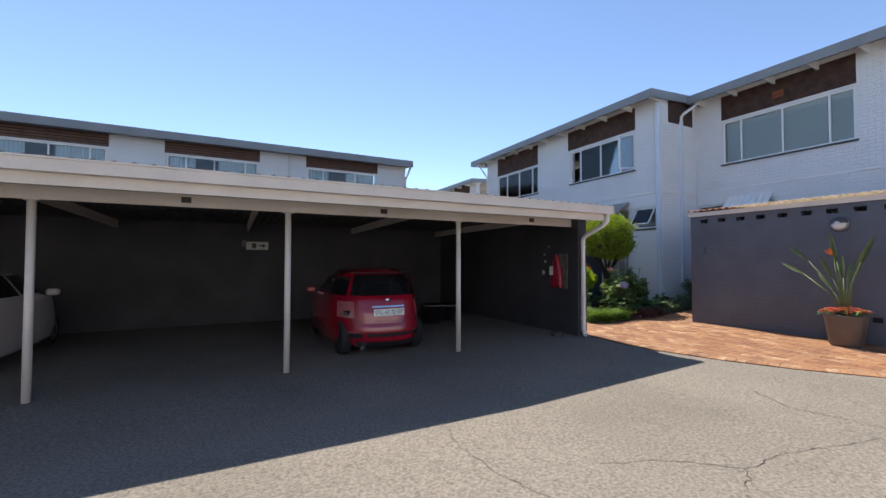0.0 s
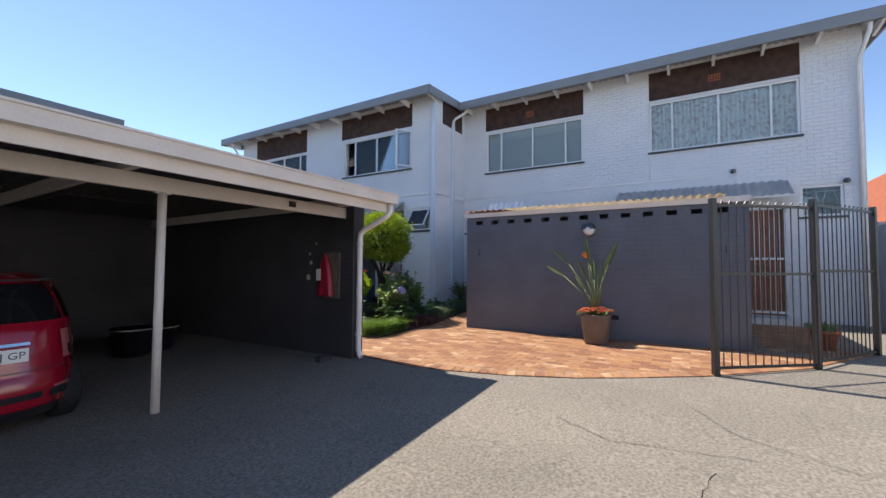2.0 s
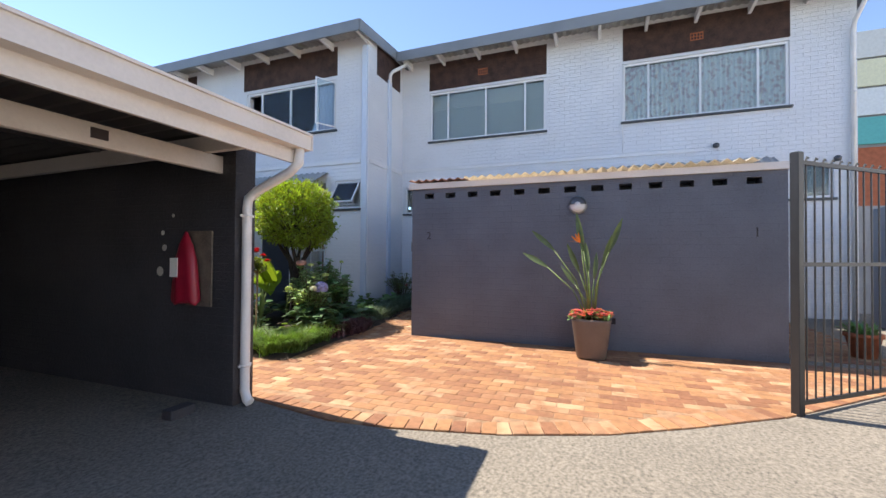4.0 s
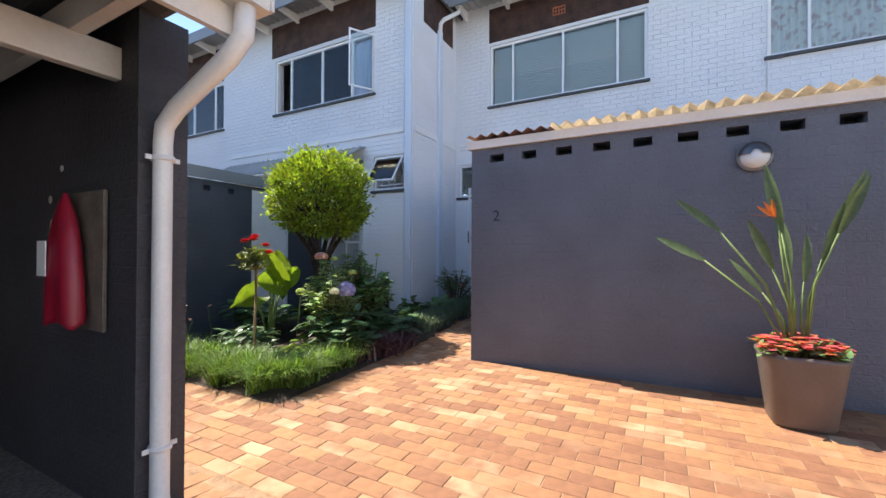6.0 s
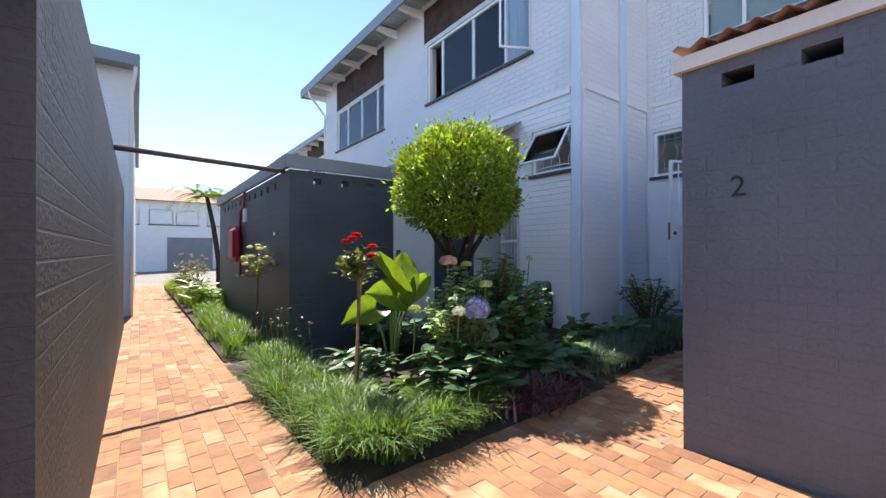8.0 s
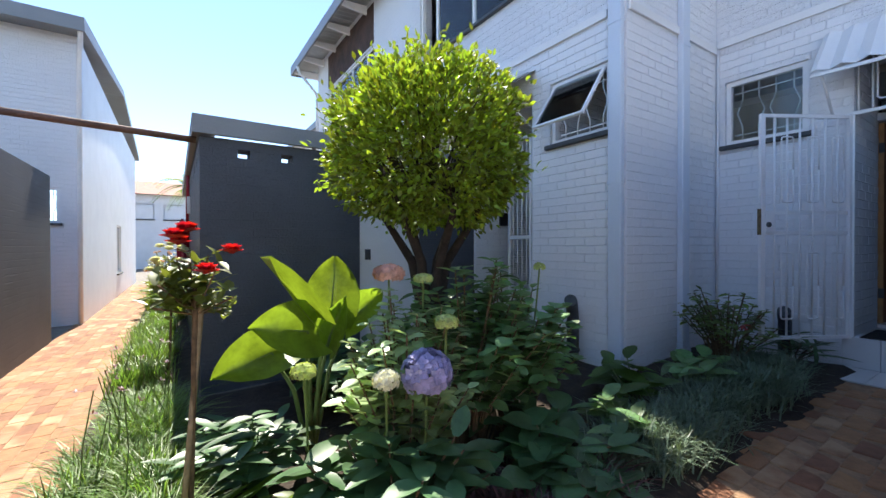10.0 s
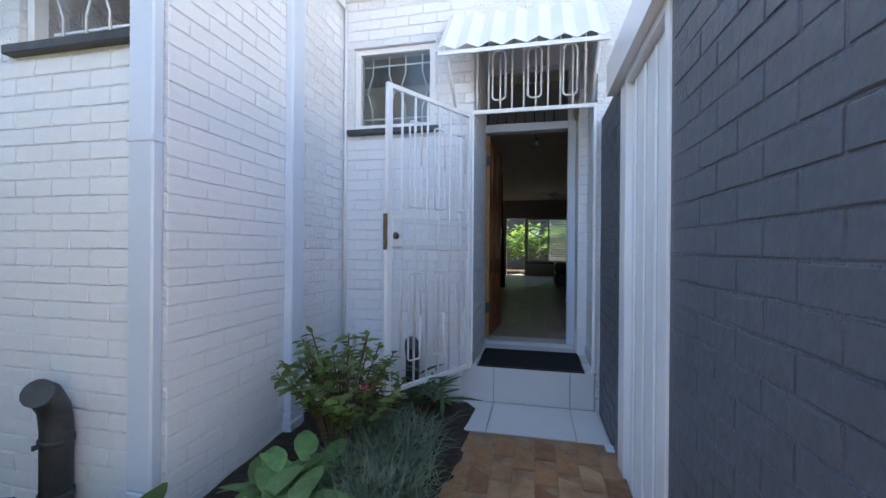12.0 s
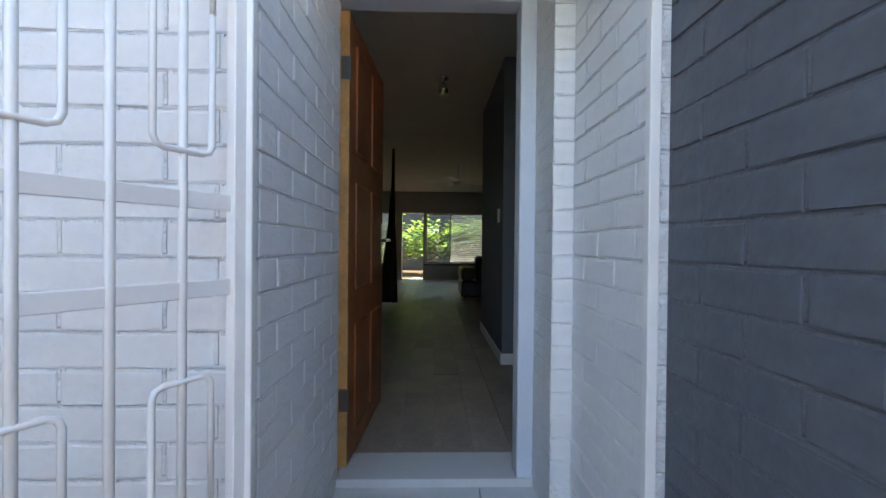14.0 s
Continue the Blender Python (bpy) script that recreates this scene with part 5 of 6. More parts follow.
def bush(name, label, at, height, radius, leaf_len, leaf_w, n_stems, per_stem, mat, stem_mat=None, seed=0, squash=1.0, cat="shrub"):
    """A shrub: stems rising and parting from the base, whorls of leaves along their upper parts."""
    r = random.Random(seed)
    t = thing(name, label, cat, at)
    bs, bl = bmesh.new(), bmesh.new()
    for k in range(n_stems):
        a, q = r.uniform(0, 6.283), math.sqrt(r.random())
        tip = Vector((radius * q * math.cos(a), radius * q * math.sin(a) * squash, height * r.uniform(0.6, 1.0) * (1 - 0.35 * q * q)))
        mid = Vector((tip.x * 0.45, tip.y * 0.45, tip.z * 0.55))
        tube(bs, [(tip.x * 0.15, tip.y * 0.15, -0.05), mid, tip], 0.008, 5, 0.004)
        for j in range(per_stem):
            f = 1 - 0.6 * (j / per_stem) ** 1.3
            p = mid.lerp(tip, max(0, (f - 0.4) / 0.6))
            ang = j * 2.4 + r.random()
            up = Vector((0, 0, 1))
            d = Vector((math.cos(ang), math.sin(ang), r.uniform(-0.15, 0.55)))
            leaf_quad(bl, p, d, up + rand_dir(r) * 0.25, leaf_len * r.uniform(0.65, 1.1), leaf_w * r.uniform(0.7, 1.1), r.uniform(0.05, 0.3), 0.22, 4)
    tagged(part("stem", bs, stem_mat or M_STEM, t), kind="stuff")
    part("foliage", bl, mat, t)
    return t


Z = bed_z
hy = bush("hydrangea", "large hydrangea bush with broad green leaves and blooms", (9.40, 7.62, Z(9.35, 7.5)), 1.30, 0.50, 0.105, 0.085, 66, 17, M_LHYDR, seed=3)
# Darker copy of the hydrangea leaf; shade is put into its colour.
bush("hydrangea", "leafy green hydrangea bush without blooms, shade put into its leaf colour", (9.80, 7.68, Z(9.8, 7.5)), 1.18, 0.46, 0.115, 0.095, 56, 16, leaf("hydrangea_shade_leaf", (0.14, 0.26, 0.10), 0.4, 0.28), seed=5)
# Lighter copy: the whitish gloss of sunlit leaves is set as base colour.
bush("hydrangea", "hydrangea with lilac and cream blooms, sunlit gloss put into its leaf colour", (8.86, 7.40, Z(8.9, 7.6)), 1.18, 0.36, 0.085, 0.06, 62, 18, leaf("hydrangea_gloss_leaf", (0.34, 0.44, 0.23), 0.45, 0.4, 0.28), seed=9)
bush("broadleaf_shrub", "low dark broad-leaved shrub filling the bed", (8.66, 7.12, Z(8.6, 7.2)), 0.62, 0.46, 0.19, 0.09, 34, 8, M_LDARK, seed=11)
bush("broadleaf_shrub", "low dark broad-leaved shrub beneath the hydrangea", (9.6, 7.15, Z(9.6, 7.2)), 0.38, 0.45, 0.24, 0.14, 18, 6, M_LDARK, seed=12)
bush("broadleaf_shrub", "low yellow-green broad-leaved plant in the bed", (8.28, 7.12, Z(8.2, 7.1)), 0.34, 0.30, 0.17, 0.06, 14, 7, M_LBIG, M_GREENSTEM, seed=13)
bush("broadleaf_shrub", "dark leafy shrub behind the topiary", (8.9, 8.9, Z(8.9, 8.9)), 0.6, 0.7, 0.2, 0.12, 26, 7, M_LDARK, seed=14)
bush("broadleaf_shrub", "dark leafy shrub by the neighbour's step", (9.9, 8.6, Z(9.9, 8.6)), 0.35, 0.40, 0.2, 0.12, 18, 7, M_LDARK, seed=15)
bush("azalea", "small pink-flowering azalea bush against the white wall", (12.0, 7.26, Z(12.0, 7.2)), 0.86, 0.46, 0.095, 0.045, 40, 13, leaf("azalea_leaf", (0.15, 0.21, 0.06), 0.5, 0.35), seed=21, squash=0.8)
bush("broadleaf_shrub", "low dark leafy plant by the white wall", (11.4, 7.3, Z(11.4, 7.2)), 0.32, 0.3, 0.26, 0.12, 9, 5, M_LHYDR, seed=23)
bush("agapanthus", "strap-leaved dark green plant under the gate", (12.62, 6.98, Z(12.6, 7)), 0.34, 0.22, 0.28, 0.035, 10, 7, M_LDARK, seed=24, cat="plant")
bush("broadleaf_shrub", "large-leaved young plant on the soil", (10.75, 7.35, Z(10.7, 7.3)), 0.40, 0.30, 0.27, 0.15, 7, 4, leaf("young_leaf", (0.08, 0.16, 0.03), 0.25, 0.4), M_GREENSTEM, seed=27)
bush("broadleaf_shrub", "low leafy plant with one sunlit leaf", (10.2, 7.15, Z(10.2, 7.1)), 0.30, 0.3, 0.24, 0.11, 8, 4, M_LHYDR, M_GREENSTEM, seed=28)


bush("strap_rosette", "bright strap-leaved rosette beside the rose", (8.02, 7.75, Z(8.0, 7.7)), 0.16, 0.14, 0.26, 0.045, 9, 6, M_LBIG, M_GREENSTEM, seed=31, cat="plant")
bush("broadleaf_shrub", "yellow-green young leaves low in the bed", (8.45, 7.45, Z(8.4, 7.4)), 0.22, 0.24, 0.16, 0.075, 12, 6, M_LBIG, M_GREENSTEM, seed=32)
bush("broadleaf_shrub", "dark strap and broad leaves below the elephant ear", (8.25, 8.15, Z(8.2, 8.1)), 0.42, 0.34, 0.2, 0.07, 20, 8, M_LDARK, M_GREENSTEM, seed=33)


def bloom(at, r, mat, label, group="hydrangea blooms", n=230, flat=0.8):
    """A mophead bloom: many small florets on a dome, on its own stalk down into the bush."""
    t = thing("hydrangea_bloom", label, "flower", at, group)
    bm = bmesh.new()
    for k in range(n):
        v = rand_dir(rnd, -0.45)
        p = Vector((v.x * r, v.y * r, v.z * r * flat)) * rnd.uniform(0.82, 1.08)
        for j in range(4):
            a = j * 1.571 + rnd.random() * 0.4
            s = v.orthogonal().normalized()
            d = Matrix.Rotation(a, 3, v) @ s
            leaf_quad(bm, p, d + v * 0.3, v, r * 0.30, r * 0.25, 0.1, 0.1, 2)
    part("flower_head", bm, mat, t)
    bm = bmesh.new()
    tube(bm, [(0, 0, -r * 0.3), (0.03, 0.06, -0.28), (0.05, 0.12, -0.5)], 0.006, 5)
    part("stalk", bm, M_GREENSTEM, t)
    return t


bloom((8.80, 7.10, 0.79), 0.098, M_PBLUE, "round lilac-blue hydrangea bloom", n=300, flat=1.0)
bloom((8.62, 7.12, 0.79), 0.052, M_PWHITE, "small pale cream hydrangea bloom", n=150)
bloom((8.84, 7.55, 1.19), 0.075, M_PROSE, "faded pink hydrangea bloom", flat=0.6)
bloom((9.02, 7.5, 1.16), 0.048, M_PPALE, "young pale green hydrangea bloom", n=150, flat=0.5)
bloom((8.90, 7.1, 1.0), 0.05, M_PPALE, "young pale green hydrangea bloom", n=150, flat=0.6)
bloom((8.36, 7.38, 0.80), 0.05, M_PPALE, "young pale green hydrangea bloom", n=150, flat=0.7)
bloom((9.85, 7.45, 1.20), 0.035, M_PPALE, "young pale green hydrangea bloom", n=90)
bloom((12.02, 7.12, 0.62), 0.045, M_PPINK, "single pink azalea bloom", "azalea blooms", n=20)


def elephant_ear(at, leaves, label):
    """Huge heart-shaped blades on stalks. leaves: the blade's middle, the way its tip points, its size and how narrow it is curled."""
    t = thing("elephant_ear", label, "plant", at)
    for mid, way, size, curl in leaves:
        mid, d = Vector(mid) - Vector(at), Vector(way).normalized()
        face = Vector((-0.25, -0.9, 0.42))
        side = d.cross(face).normalized()
        up = side.cross(d)
        foot = mid - d * size * 0.30
        bm = bmesh.new()
        tube(bm, [(0, 0, -0.03), (foot.x * 0.45, foot.y * 0.45, foot.z * 0.65), foot], 0.018, 7, 0.008)
        part("leaf_stalk", bm, M_GREENSTEM, t)
        bm = bmesh.new()
        n, prev = 14, None
        for k in range(n + 1):
            f = k / n
            w = size * 0.42 * curl * max(0.02, math.sin(math.pi * (0.16 + 0.84 * f) ** 0.85)) ** 0.7
            c = mid + d * size * (f - 0.5) - up * (size * 0.35 * (f - 0.4) ** 2)
            row = []
            for i in range(-4, 5):
                q = i / 4
                ear = -0.16 * size * abs(q) ** 2 * max(0, 1 - 3 * f)
                row.append(bm.verts.new(c + side * w * q + d * ear + up * (size * (0.16 + 0.5 * (1 - curl)) * abs(q) ** 1.5 + 0.018 * size * math.sin(k * 1.5 + q * 5) * abs(q))))
            if prev:
                for i in range(8):
                    bm.faces.new((prev[i], prev[i + 1], row[i + 1], row[i])).smooth = True
            prev = row
        blade = part("leaf_blade", bm, M_LBIG, t)
        bm = bmesh.new()
        tube(bm, [foot, mid - up * 0.004, mid + d * size * 0.42 - up * size * 0.09], 0.006, 5, 0.002)
        part("midrib", bm, M_GREENSTEM, blade)
    return t


elephant_ear((8.62, 8.22, Z(8.5, 8)), [((8.79, 8.30, 1.06), (0.1, 0.1, 1), 0.42, 1.0), ((8.44, 8.04, 0.86), (-1, -0.1, 0.22), 0.40, 1.0), ((8.27, 8.22, 0.66), (-1, -0.2, -0.25), 0.42, 0.85), ((8.46, 8.12, 1.09), (-0.75, 0, 1), 0.46, 0.3), ((8.76, 8.15, 0.86), (0.35, -0.2, 1), 0.34, 0.6), ((9.0, 8.3, 0.9), (0.8, 0, 0.6), 0.36, 0.8)],
             "elephant ear plant with huge backlit yellow-green leaves")


def rose(at, h, label, bloom_mat, n_blooms, n_leaves=160, r=0.26, stake=True):
    t = thing("standard_rose", label, "rose", at)
    bm = bmesh.new()
    tube(bm, [(0, 0, -0.05), (0.02, 0.01, h * 0.5), (0.03, 0.03, h * 0.8)], 0.012, 6)
    part("stem", bm, M_STEM, t)
    if stake:
        bm = bmesh.new()
        tube(bm, [(-0.05, -0.03, -0.1), (0.05, 0.03, h * 0.72)], 0.012, 7)
        part("stake", bm, material("cane_stake", (0.36, 0.25, 0.13), 0.8, vary=0.2, scale=10), t, "thin cane stake")
    bl, bt = bmesh.new(), bmesh.new()
    for k in range(16):
        v = rand_dir(rnd, -0.1)
        e = Vector((0.03, 0.03, h * 0.72)) + Vector((v.x * r, v.y * r, v.z * r * 1.4))
        tube(bt, [(0.03, 0.03, h * 0.7), e], 0.004, 4)
        for j in range(n_leaves // 16):
            p = Vector((0.03, 0.03, h * 0.72)).lerp(e, rnd.uniform(0.3, 1.0)) + rand_dir(rnd) * 0.04
            leaf_quad(bl, p, rand_dir(rnd, -0.4), Vector((0, 0, 1)), rnd.uniform(0.05, 0.08), rnd.uniform(0.03, 0.045), 0.2, 0.2, 3)
    part("branching", bt, M_STEM, t)
    part("foliage", bl, M_LROSE, t)
    for k in range(n_blooms):
        v = rand_dir(rnd, 0.0)
        c = Vector((0.03, 0.03, h * 0.8)) + Vector((v.x * r, v.y * r, v.z * r * 1.2))
        bm = bmesh.new()
        for ring, (cnt, ln, el) in enumerate(((4, 0.042, 1.45), (6, 0.052, 1.15), (7, 0.058, 0.8), (7, 0.055, 0.4))):
            for j in range(cnt):
                a = j * 6.283 / cnt + ring
                leaf_quad(bm, c, Vector((math.cos(a) * math.cos(el), math.sin(a) * math.cos(el), math.sin(el))), Vector((0, 0, 1)), ln, ln * 1.1, 0.1, 0.4, 3)
        part("bloom", bm, bloom_mat, t)
    return t


rose((7.95, 7.62, Z(7.9, 7.7)), 1.52, "staked standard rose with red blooms and sparse leaves", M_PRED, 5, 260, r=0.17)
rose((7.85, 10.7, Z(7.8, 10.7) - 0.02), 1.42, "standard rose with white blooms beside the storeroom", M_PWHITE, 22, r=0.24, stake=False)
rose((7.7, 16.5, Z(7.7, 16.5) - 0.02), 1.1, "standard rose with pale pink blooms along the path", M_PROSE, 8, r=0.35, stake=False)
rose((7.6, 18.5, Z(7.6, 18.5) - 0.02), 1.1, "standard rose with pale pink blooms further along", M_PROSE, 8, r=0.4, stake=False)

# planter with bird of paradise and pink flowers
pl = thing("planter", "square tapered brown glazed planter on the paving", "planter", (8.84, 2.92, bed_z(8.84, 2.92)))
bm = bmesh.new()
prof = [(0.165, 0.0), (0.18, 0.02), (0.235, 0.46), (0.242, 0.475), (0.242, 0.50), (0.21, 0.50), (0.205, 0.44)]
rings = []
for hw, z in prof:
    ring = []
    for k in range(24):
        a = 2 * math.pi * (k + 0.5) / 24
        c, s = math.cos(a), math.sin(a)
        q = (abs(c) ** 5 + abs(s) ** 5) ** (-0.2)
        ring.append(bm.verts.new((hw * c * q, hw * s * q, z)))
    rings.append(ring)
for a, b in zip(rings, rings[1:]):
    for k in range(24):
        bm.faces.new((a[k], a[(k + 1) % 24], b[(k + 1) % 24], b[k])).smooth = True
bm.faces.new(rings[0][::-1])
bm.faces.new(rings[-1])
part("pot", bm, M_POT, pl)
so2 = thing("planter_soil", "dark soil filling the planter", "soil", (8.84, 2.92, bed_z(8.84, 2.92)))
piece("soil_surface", M_SOIL, so2, (-0.19, -0.19, 0.44, 0.19, 0.19, 0.465))
fl = thing("impatiens", "mass of pink and coral flowers filling the planter", "flowers", (8.84, 2.92, bed_z(8.84, 2.92) + 0.46))
lv, pv, cv = [], [], []
for k in range(420):
    x, y = rnd.uniform(-0.25, 0.25), rnd.uniform(-0.25, 0.25)
    z = 0.04 + 0.11 * (1 - (x * x + y * y) / 0.17) * rnd.uniform(0.6, 1.1)
    (lv if k % 2 else (pv if k % 3 else cv)).append((x, y, z))
fast_leaves("foliage", [((x, y, z - 0.03), rand_dir(rnd, -0.1), Vector((0, 0, 1)), 0.06, 0.035) for x, y, z in lv], M_LHYDR, fl)
for nm, ps, mt2 in (("pink_bloom", pv, M_PPINK), ("coral_bloom", cv, leaf("coral_petal", (0.65, 0.20, 0.10), 0.2, 0.3))):
    fast_leaves(nm, [((x, y, z), Vector((math.cos(a), math.sin(a), 0.35)), Vector((0, 0, 1)), 0.035, 0.03) for x, y, z in ps for a in (0.2, 1.45, 2.7, 3.95, 5.2)], mt2, fl)["kind"] = "stuff"
sr = thing("bird_of_paradise", "bird of paradise plant with long paddle leaves and one orange flower", "plant", (8.84, 2.92, bed_z(8.84, 2.92) + 0.44))
for ang, reach, h, ln, wd in ((1.55, 0.68, 0.98, 0.34, 0.07), (1.45, 0.82, 0.74, 0.34, 0.075), (-1.5, 0.28, 0.98, 0.42, 0.07), (-1.62, 0.18, 0.80, 0.36, 0.06), (1.5, 0.14, 1.02, 0.44, 0.08), (0.6, 0.10, 0.72, 0.34, 0.07), (-1.2, 0.05, 0.62, 0.30, 0.06), (-1.75, 0.30, 1.0, 0.36, 0.065), (1.7, 0.22, 0.72, 0.34, 0.07), (1.3, 0.30, 0.52, 0.28, 0.05)):
    h, reach, ln = h * 1.22, reach * 1.12, ln * 1.15
    dx, dy = math.cos(ang), math.sin(ang)
    bend = 0.5 if reach > 0.5 else 0.25
    p1, p2 = Vector((dx * reach * 0.25, dy * reach * 0.25, h * 0.45)), Vector((dx * reach * 0.62, dy * reach * 0.62, h * (0.78 if reach > 0.5 else 0.74)))
    bm = bmesh.new()
    tube(bm, [(dx * 0.03, dy * 0.03, 0), p1, p2], 0.011, 6, 0.007)
    part("leaf_stalk", bm, M_GREENSTEM, sr)
    bm = bmesh.new()
    tip = Vector((dx * reach, dy * reach, h))
    d = (tip - p2).normalized()
    leaf_quad(bm, p2, d, Vector((-0.8, 0.2 * dy, 0.5)), ln, wd, 0.03 if h > 0.8 else 0.12, 0.45, 7)
    part("leaf_blade", bm, M_LSTREL, sr)
bm = bmesh.new()
tube(bm, [(0, 0.02, 0), (-0.02, 0.08, 0.6), (-0.03, 0.13, 1.02)], 0.009, 6)
part("flower_stalk", bm, M_GREENSTEM, sr)
bm = bmesh.new()
for v in ((-0.1, 0.15, 1), (0.1, 0.5, 1), (0, 0.9, 0.8)):
    leaf_quad(bm, Vector((-0.03, 0.14, 1.02)), Vector(v), Vector((-1, 0, 0.2)), 0.14, 0.03, 0.05, 0.4, 3)
part("flower", bm, M_PORANGE, sr)
bm = bmesh.new()
leaf_quad(bm, Vector((-0.03, 0.10, 1.01)), Vector((0, 1, 0.25)), Vector((0, 0, 1)), 0.2, 0.035, 0.05, 0.5, 3)
part("spathe", bm, M_LPURPLE, sr)

# small pot behind the fence and distant trees
pt = thing("flower_pot", "small terracotta pot with a green plant behind the fence", "flower pot", (9.9, -0.25, ground_z(9.9, -0.25)))
bm = bmesh.new()
lathe(bm, ((0.12, 0), (0.17, 0.26), (0.19, 0.26), (0.19, 0.31), (0.15, 0.31), (0.14, 0.27)), (0, 0, 0), 18)
part("pot", bm, M_TERRA, pt)
fast_leaves("foliage", [((rnd.uniform(-0.1, 0.1), rnd.uniform(-0.1, 0.1), 0.28), rand_dir(rnd, 0.2), Vector((0, 0, 1)), rnd.uniform(0.12, 0.24), 0.04) for _ in range(70)], M_LHYDR, pt)


def tree(at, h, r, mat, label, n=1800, leafsize=0.22, seed=1):
    q = random.Random(seed)
    t = thing("tree", label, "tree", at)
    bm = bmesh.new()
    tube(bm, [(0, 0, -0.1), (0.1, 0.05, h * 0.35), (0.05, 0.1, h * 0.6)], 0.16, 8, 0.07)
    lv = []
    for k in range(14):
        v = rand_dir(q, -0.05)
        c = Vector((0, 0, h * 0.68)) + Vector((v.x * r * 0.75, v.y * r * 0.75, v.z * h * 0.26))
        tube(bm, [(0.07, 0.06, h * 0.42), (c.x * 0.5, c.y * 0.5, (h * 0.45 + c.z) * 0.5), c], 0.05, 5, 0.015)
        for j in range(n // 14):
            p = c + rand_dir(q) * r * 0.45 * q.random() ** 0.5
            lv.append((p, rand_dir(q, -0.6), rand_dir(q), leafsize * q.uniform(0.6, 1.2), leafsize * 0.5))
    part("trunk", bm, M_BARK, t)
    fast_leaves("crown", lv, mat, t)
    return t



def tree_fern(at, h, r, n, label, seed):
    """A slender curved trunk with an umbrella of arching, feathered fronds."""
    q = random.Random(seed)
    t = thing("tree_fern", label, "tree", at)
    bm = bmesh.new()
    top = Vector((-0.25, 0.1, h))
    tube(bm, [(0.15, 0, -0.1), (0.12, 0.02, h * 0.35), (-0.05, 0.06, h * 0.7), top], 0.11, 8, 0.07)
    part("trunk", bm, M_BARK, t)
    for k in range(n):
        a, rise = 6.283 * k / n + q.uniform(-0.2, 0.2), q.uniform(0.15, 0.5)
        way, lv, spine = Vector((math.cos(a), math.sin(a), 0)), [], []
        for j in range(15):
            f = j / 14
            spine.append(top + way * (r * f) + Vector((0, 0, r * (rise * f * 2 - 0.85 * f * f))))
        for j in range(2, 14):
            for e in range(2):
                p = spine[j].lerp(spine[j + 1], e * 0.5)
                for sgn in (-1, 1):
                    lv.append((p, way * 0.35 + Vector((-way.y, way.x, -0.15)) * sgn, Vector((0, 0, 1)), r * 0.26 * (1 - 0.75 * j / 14), 0.07))
        bm = bmesh.new()
        tube(bm, spine, 0.014, 5, 0.004)
        fr = part("frond", bm, M_GREENSTEM, t)
        tagged(fast_leaves("foliage", lv, M_LGRASS, fr), kind="stuff")
    return t


tree_fern((8.85, 22.0, -0.3), 3.6, 1.5, 16, "slender tree fern with an umbrella of fronds", 4)
for k, (x, y) in enumerate(((7.75, 15.0), (7.7, 16.0), (7.8, 17.2), (7.7, 19.6))):
    bush("canna", "bright yellow-green broad-leaved clump beside the path", (x, y, bed_z(x, y)), 0.75, 0.3, 0.34, 0.11, 14, 6, M_LBIG, M_GREENSTEM, seed=60 + k, cat="plant")
tree((5.0, 60, -0.4), 7.5, 3.0, M_LDARK, "dark green tree behind distant roofs", seed=5, leafsize=0.4)
for k, (y, x) in enumerate(((7.6, 27.2), (6.3, 28.0), (5.0, 27.6), (8.8, 27.6), (3.6, 27.8))):
    bush("garden_shrub", "leafy green shrub in the back garden", (x, y, 0.3), 2.6, 1.1, 0.26, 0.15, 42, 12, M_LHYDR, seed=40 + k)
bm = bmesh.new()
box(bm, 24.3, 0, 0.2, 30, 14, 0.45)
structure("lawn", bm, M_SOIL, "shaded ground of the back garden", "ground")

# ---- brick paving ----
PW, PL, PH = 0.116, 0.232, 0.03


def paver_mesh(w, l, k):
    bm = bmesh.new()
    r = random.Random(k)
    c = 0.004
    lo = [bm.verts.new((x, y, -PH)) for x, y in ((-w / 2, -l / 2), (w / 2, -l / 2), (w / 2, l / 2), (-w / 2, l / 2))]
    mi = [bm.verts.new((x, y, -c)) for x, y in ((-w / 2, -l / 2), (w / 2, -l / 2), (w / 2, l / 2), (-w / 2, l / 2))]
    hi = [bm.verts.new((x + r.uniform(-0.001, 0.001), y, r.uniform(-0.001, 0.001))) for x, y in ((-w / 2 + c, -l / 2 + c), (w / 2 - c, -l / 2 + c), (w / 2 - c, l / 2 - c), (-w / 2 + c, l / 2 - c))]
    for a, b in ((lo, mi), (mi, hi)):
        for i in range(4):
            bm.faces.new((a[i], a[(i + 1) % 4], b[(i + 1) % 4], b[i]))
    bm.faces.new(hi)
    return mesh_of("paver", bm, M_PAVER)


EDGE = [(6.32, 6.2), (6.22, 5.6), (6.12, 4.95), (6.16, 4.4), (6.35, 3.5), (6.62, 2.75), (6.95, 2.15), (7.45, 1.35), (8.42, 0.22), (9.75, -0.72)]


def edge_x(y):
    for (xa, ya), (xb, yb) in zip(EDGE, EDGE[1:]):
        if yb <= y <= ya:
            return xa + (xb - xa) * (y - ya) / (yb - ya)
    return 6.33 if y > 6.2 else 99


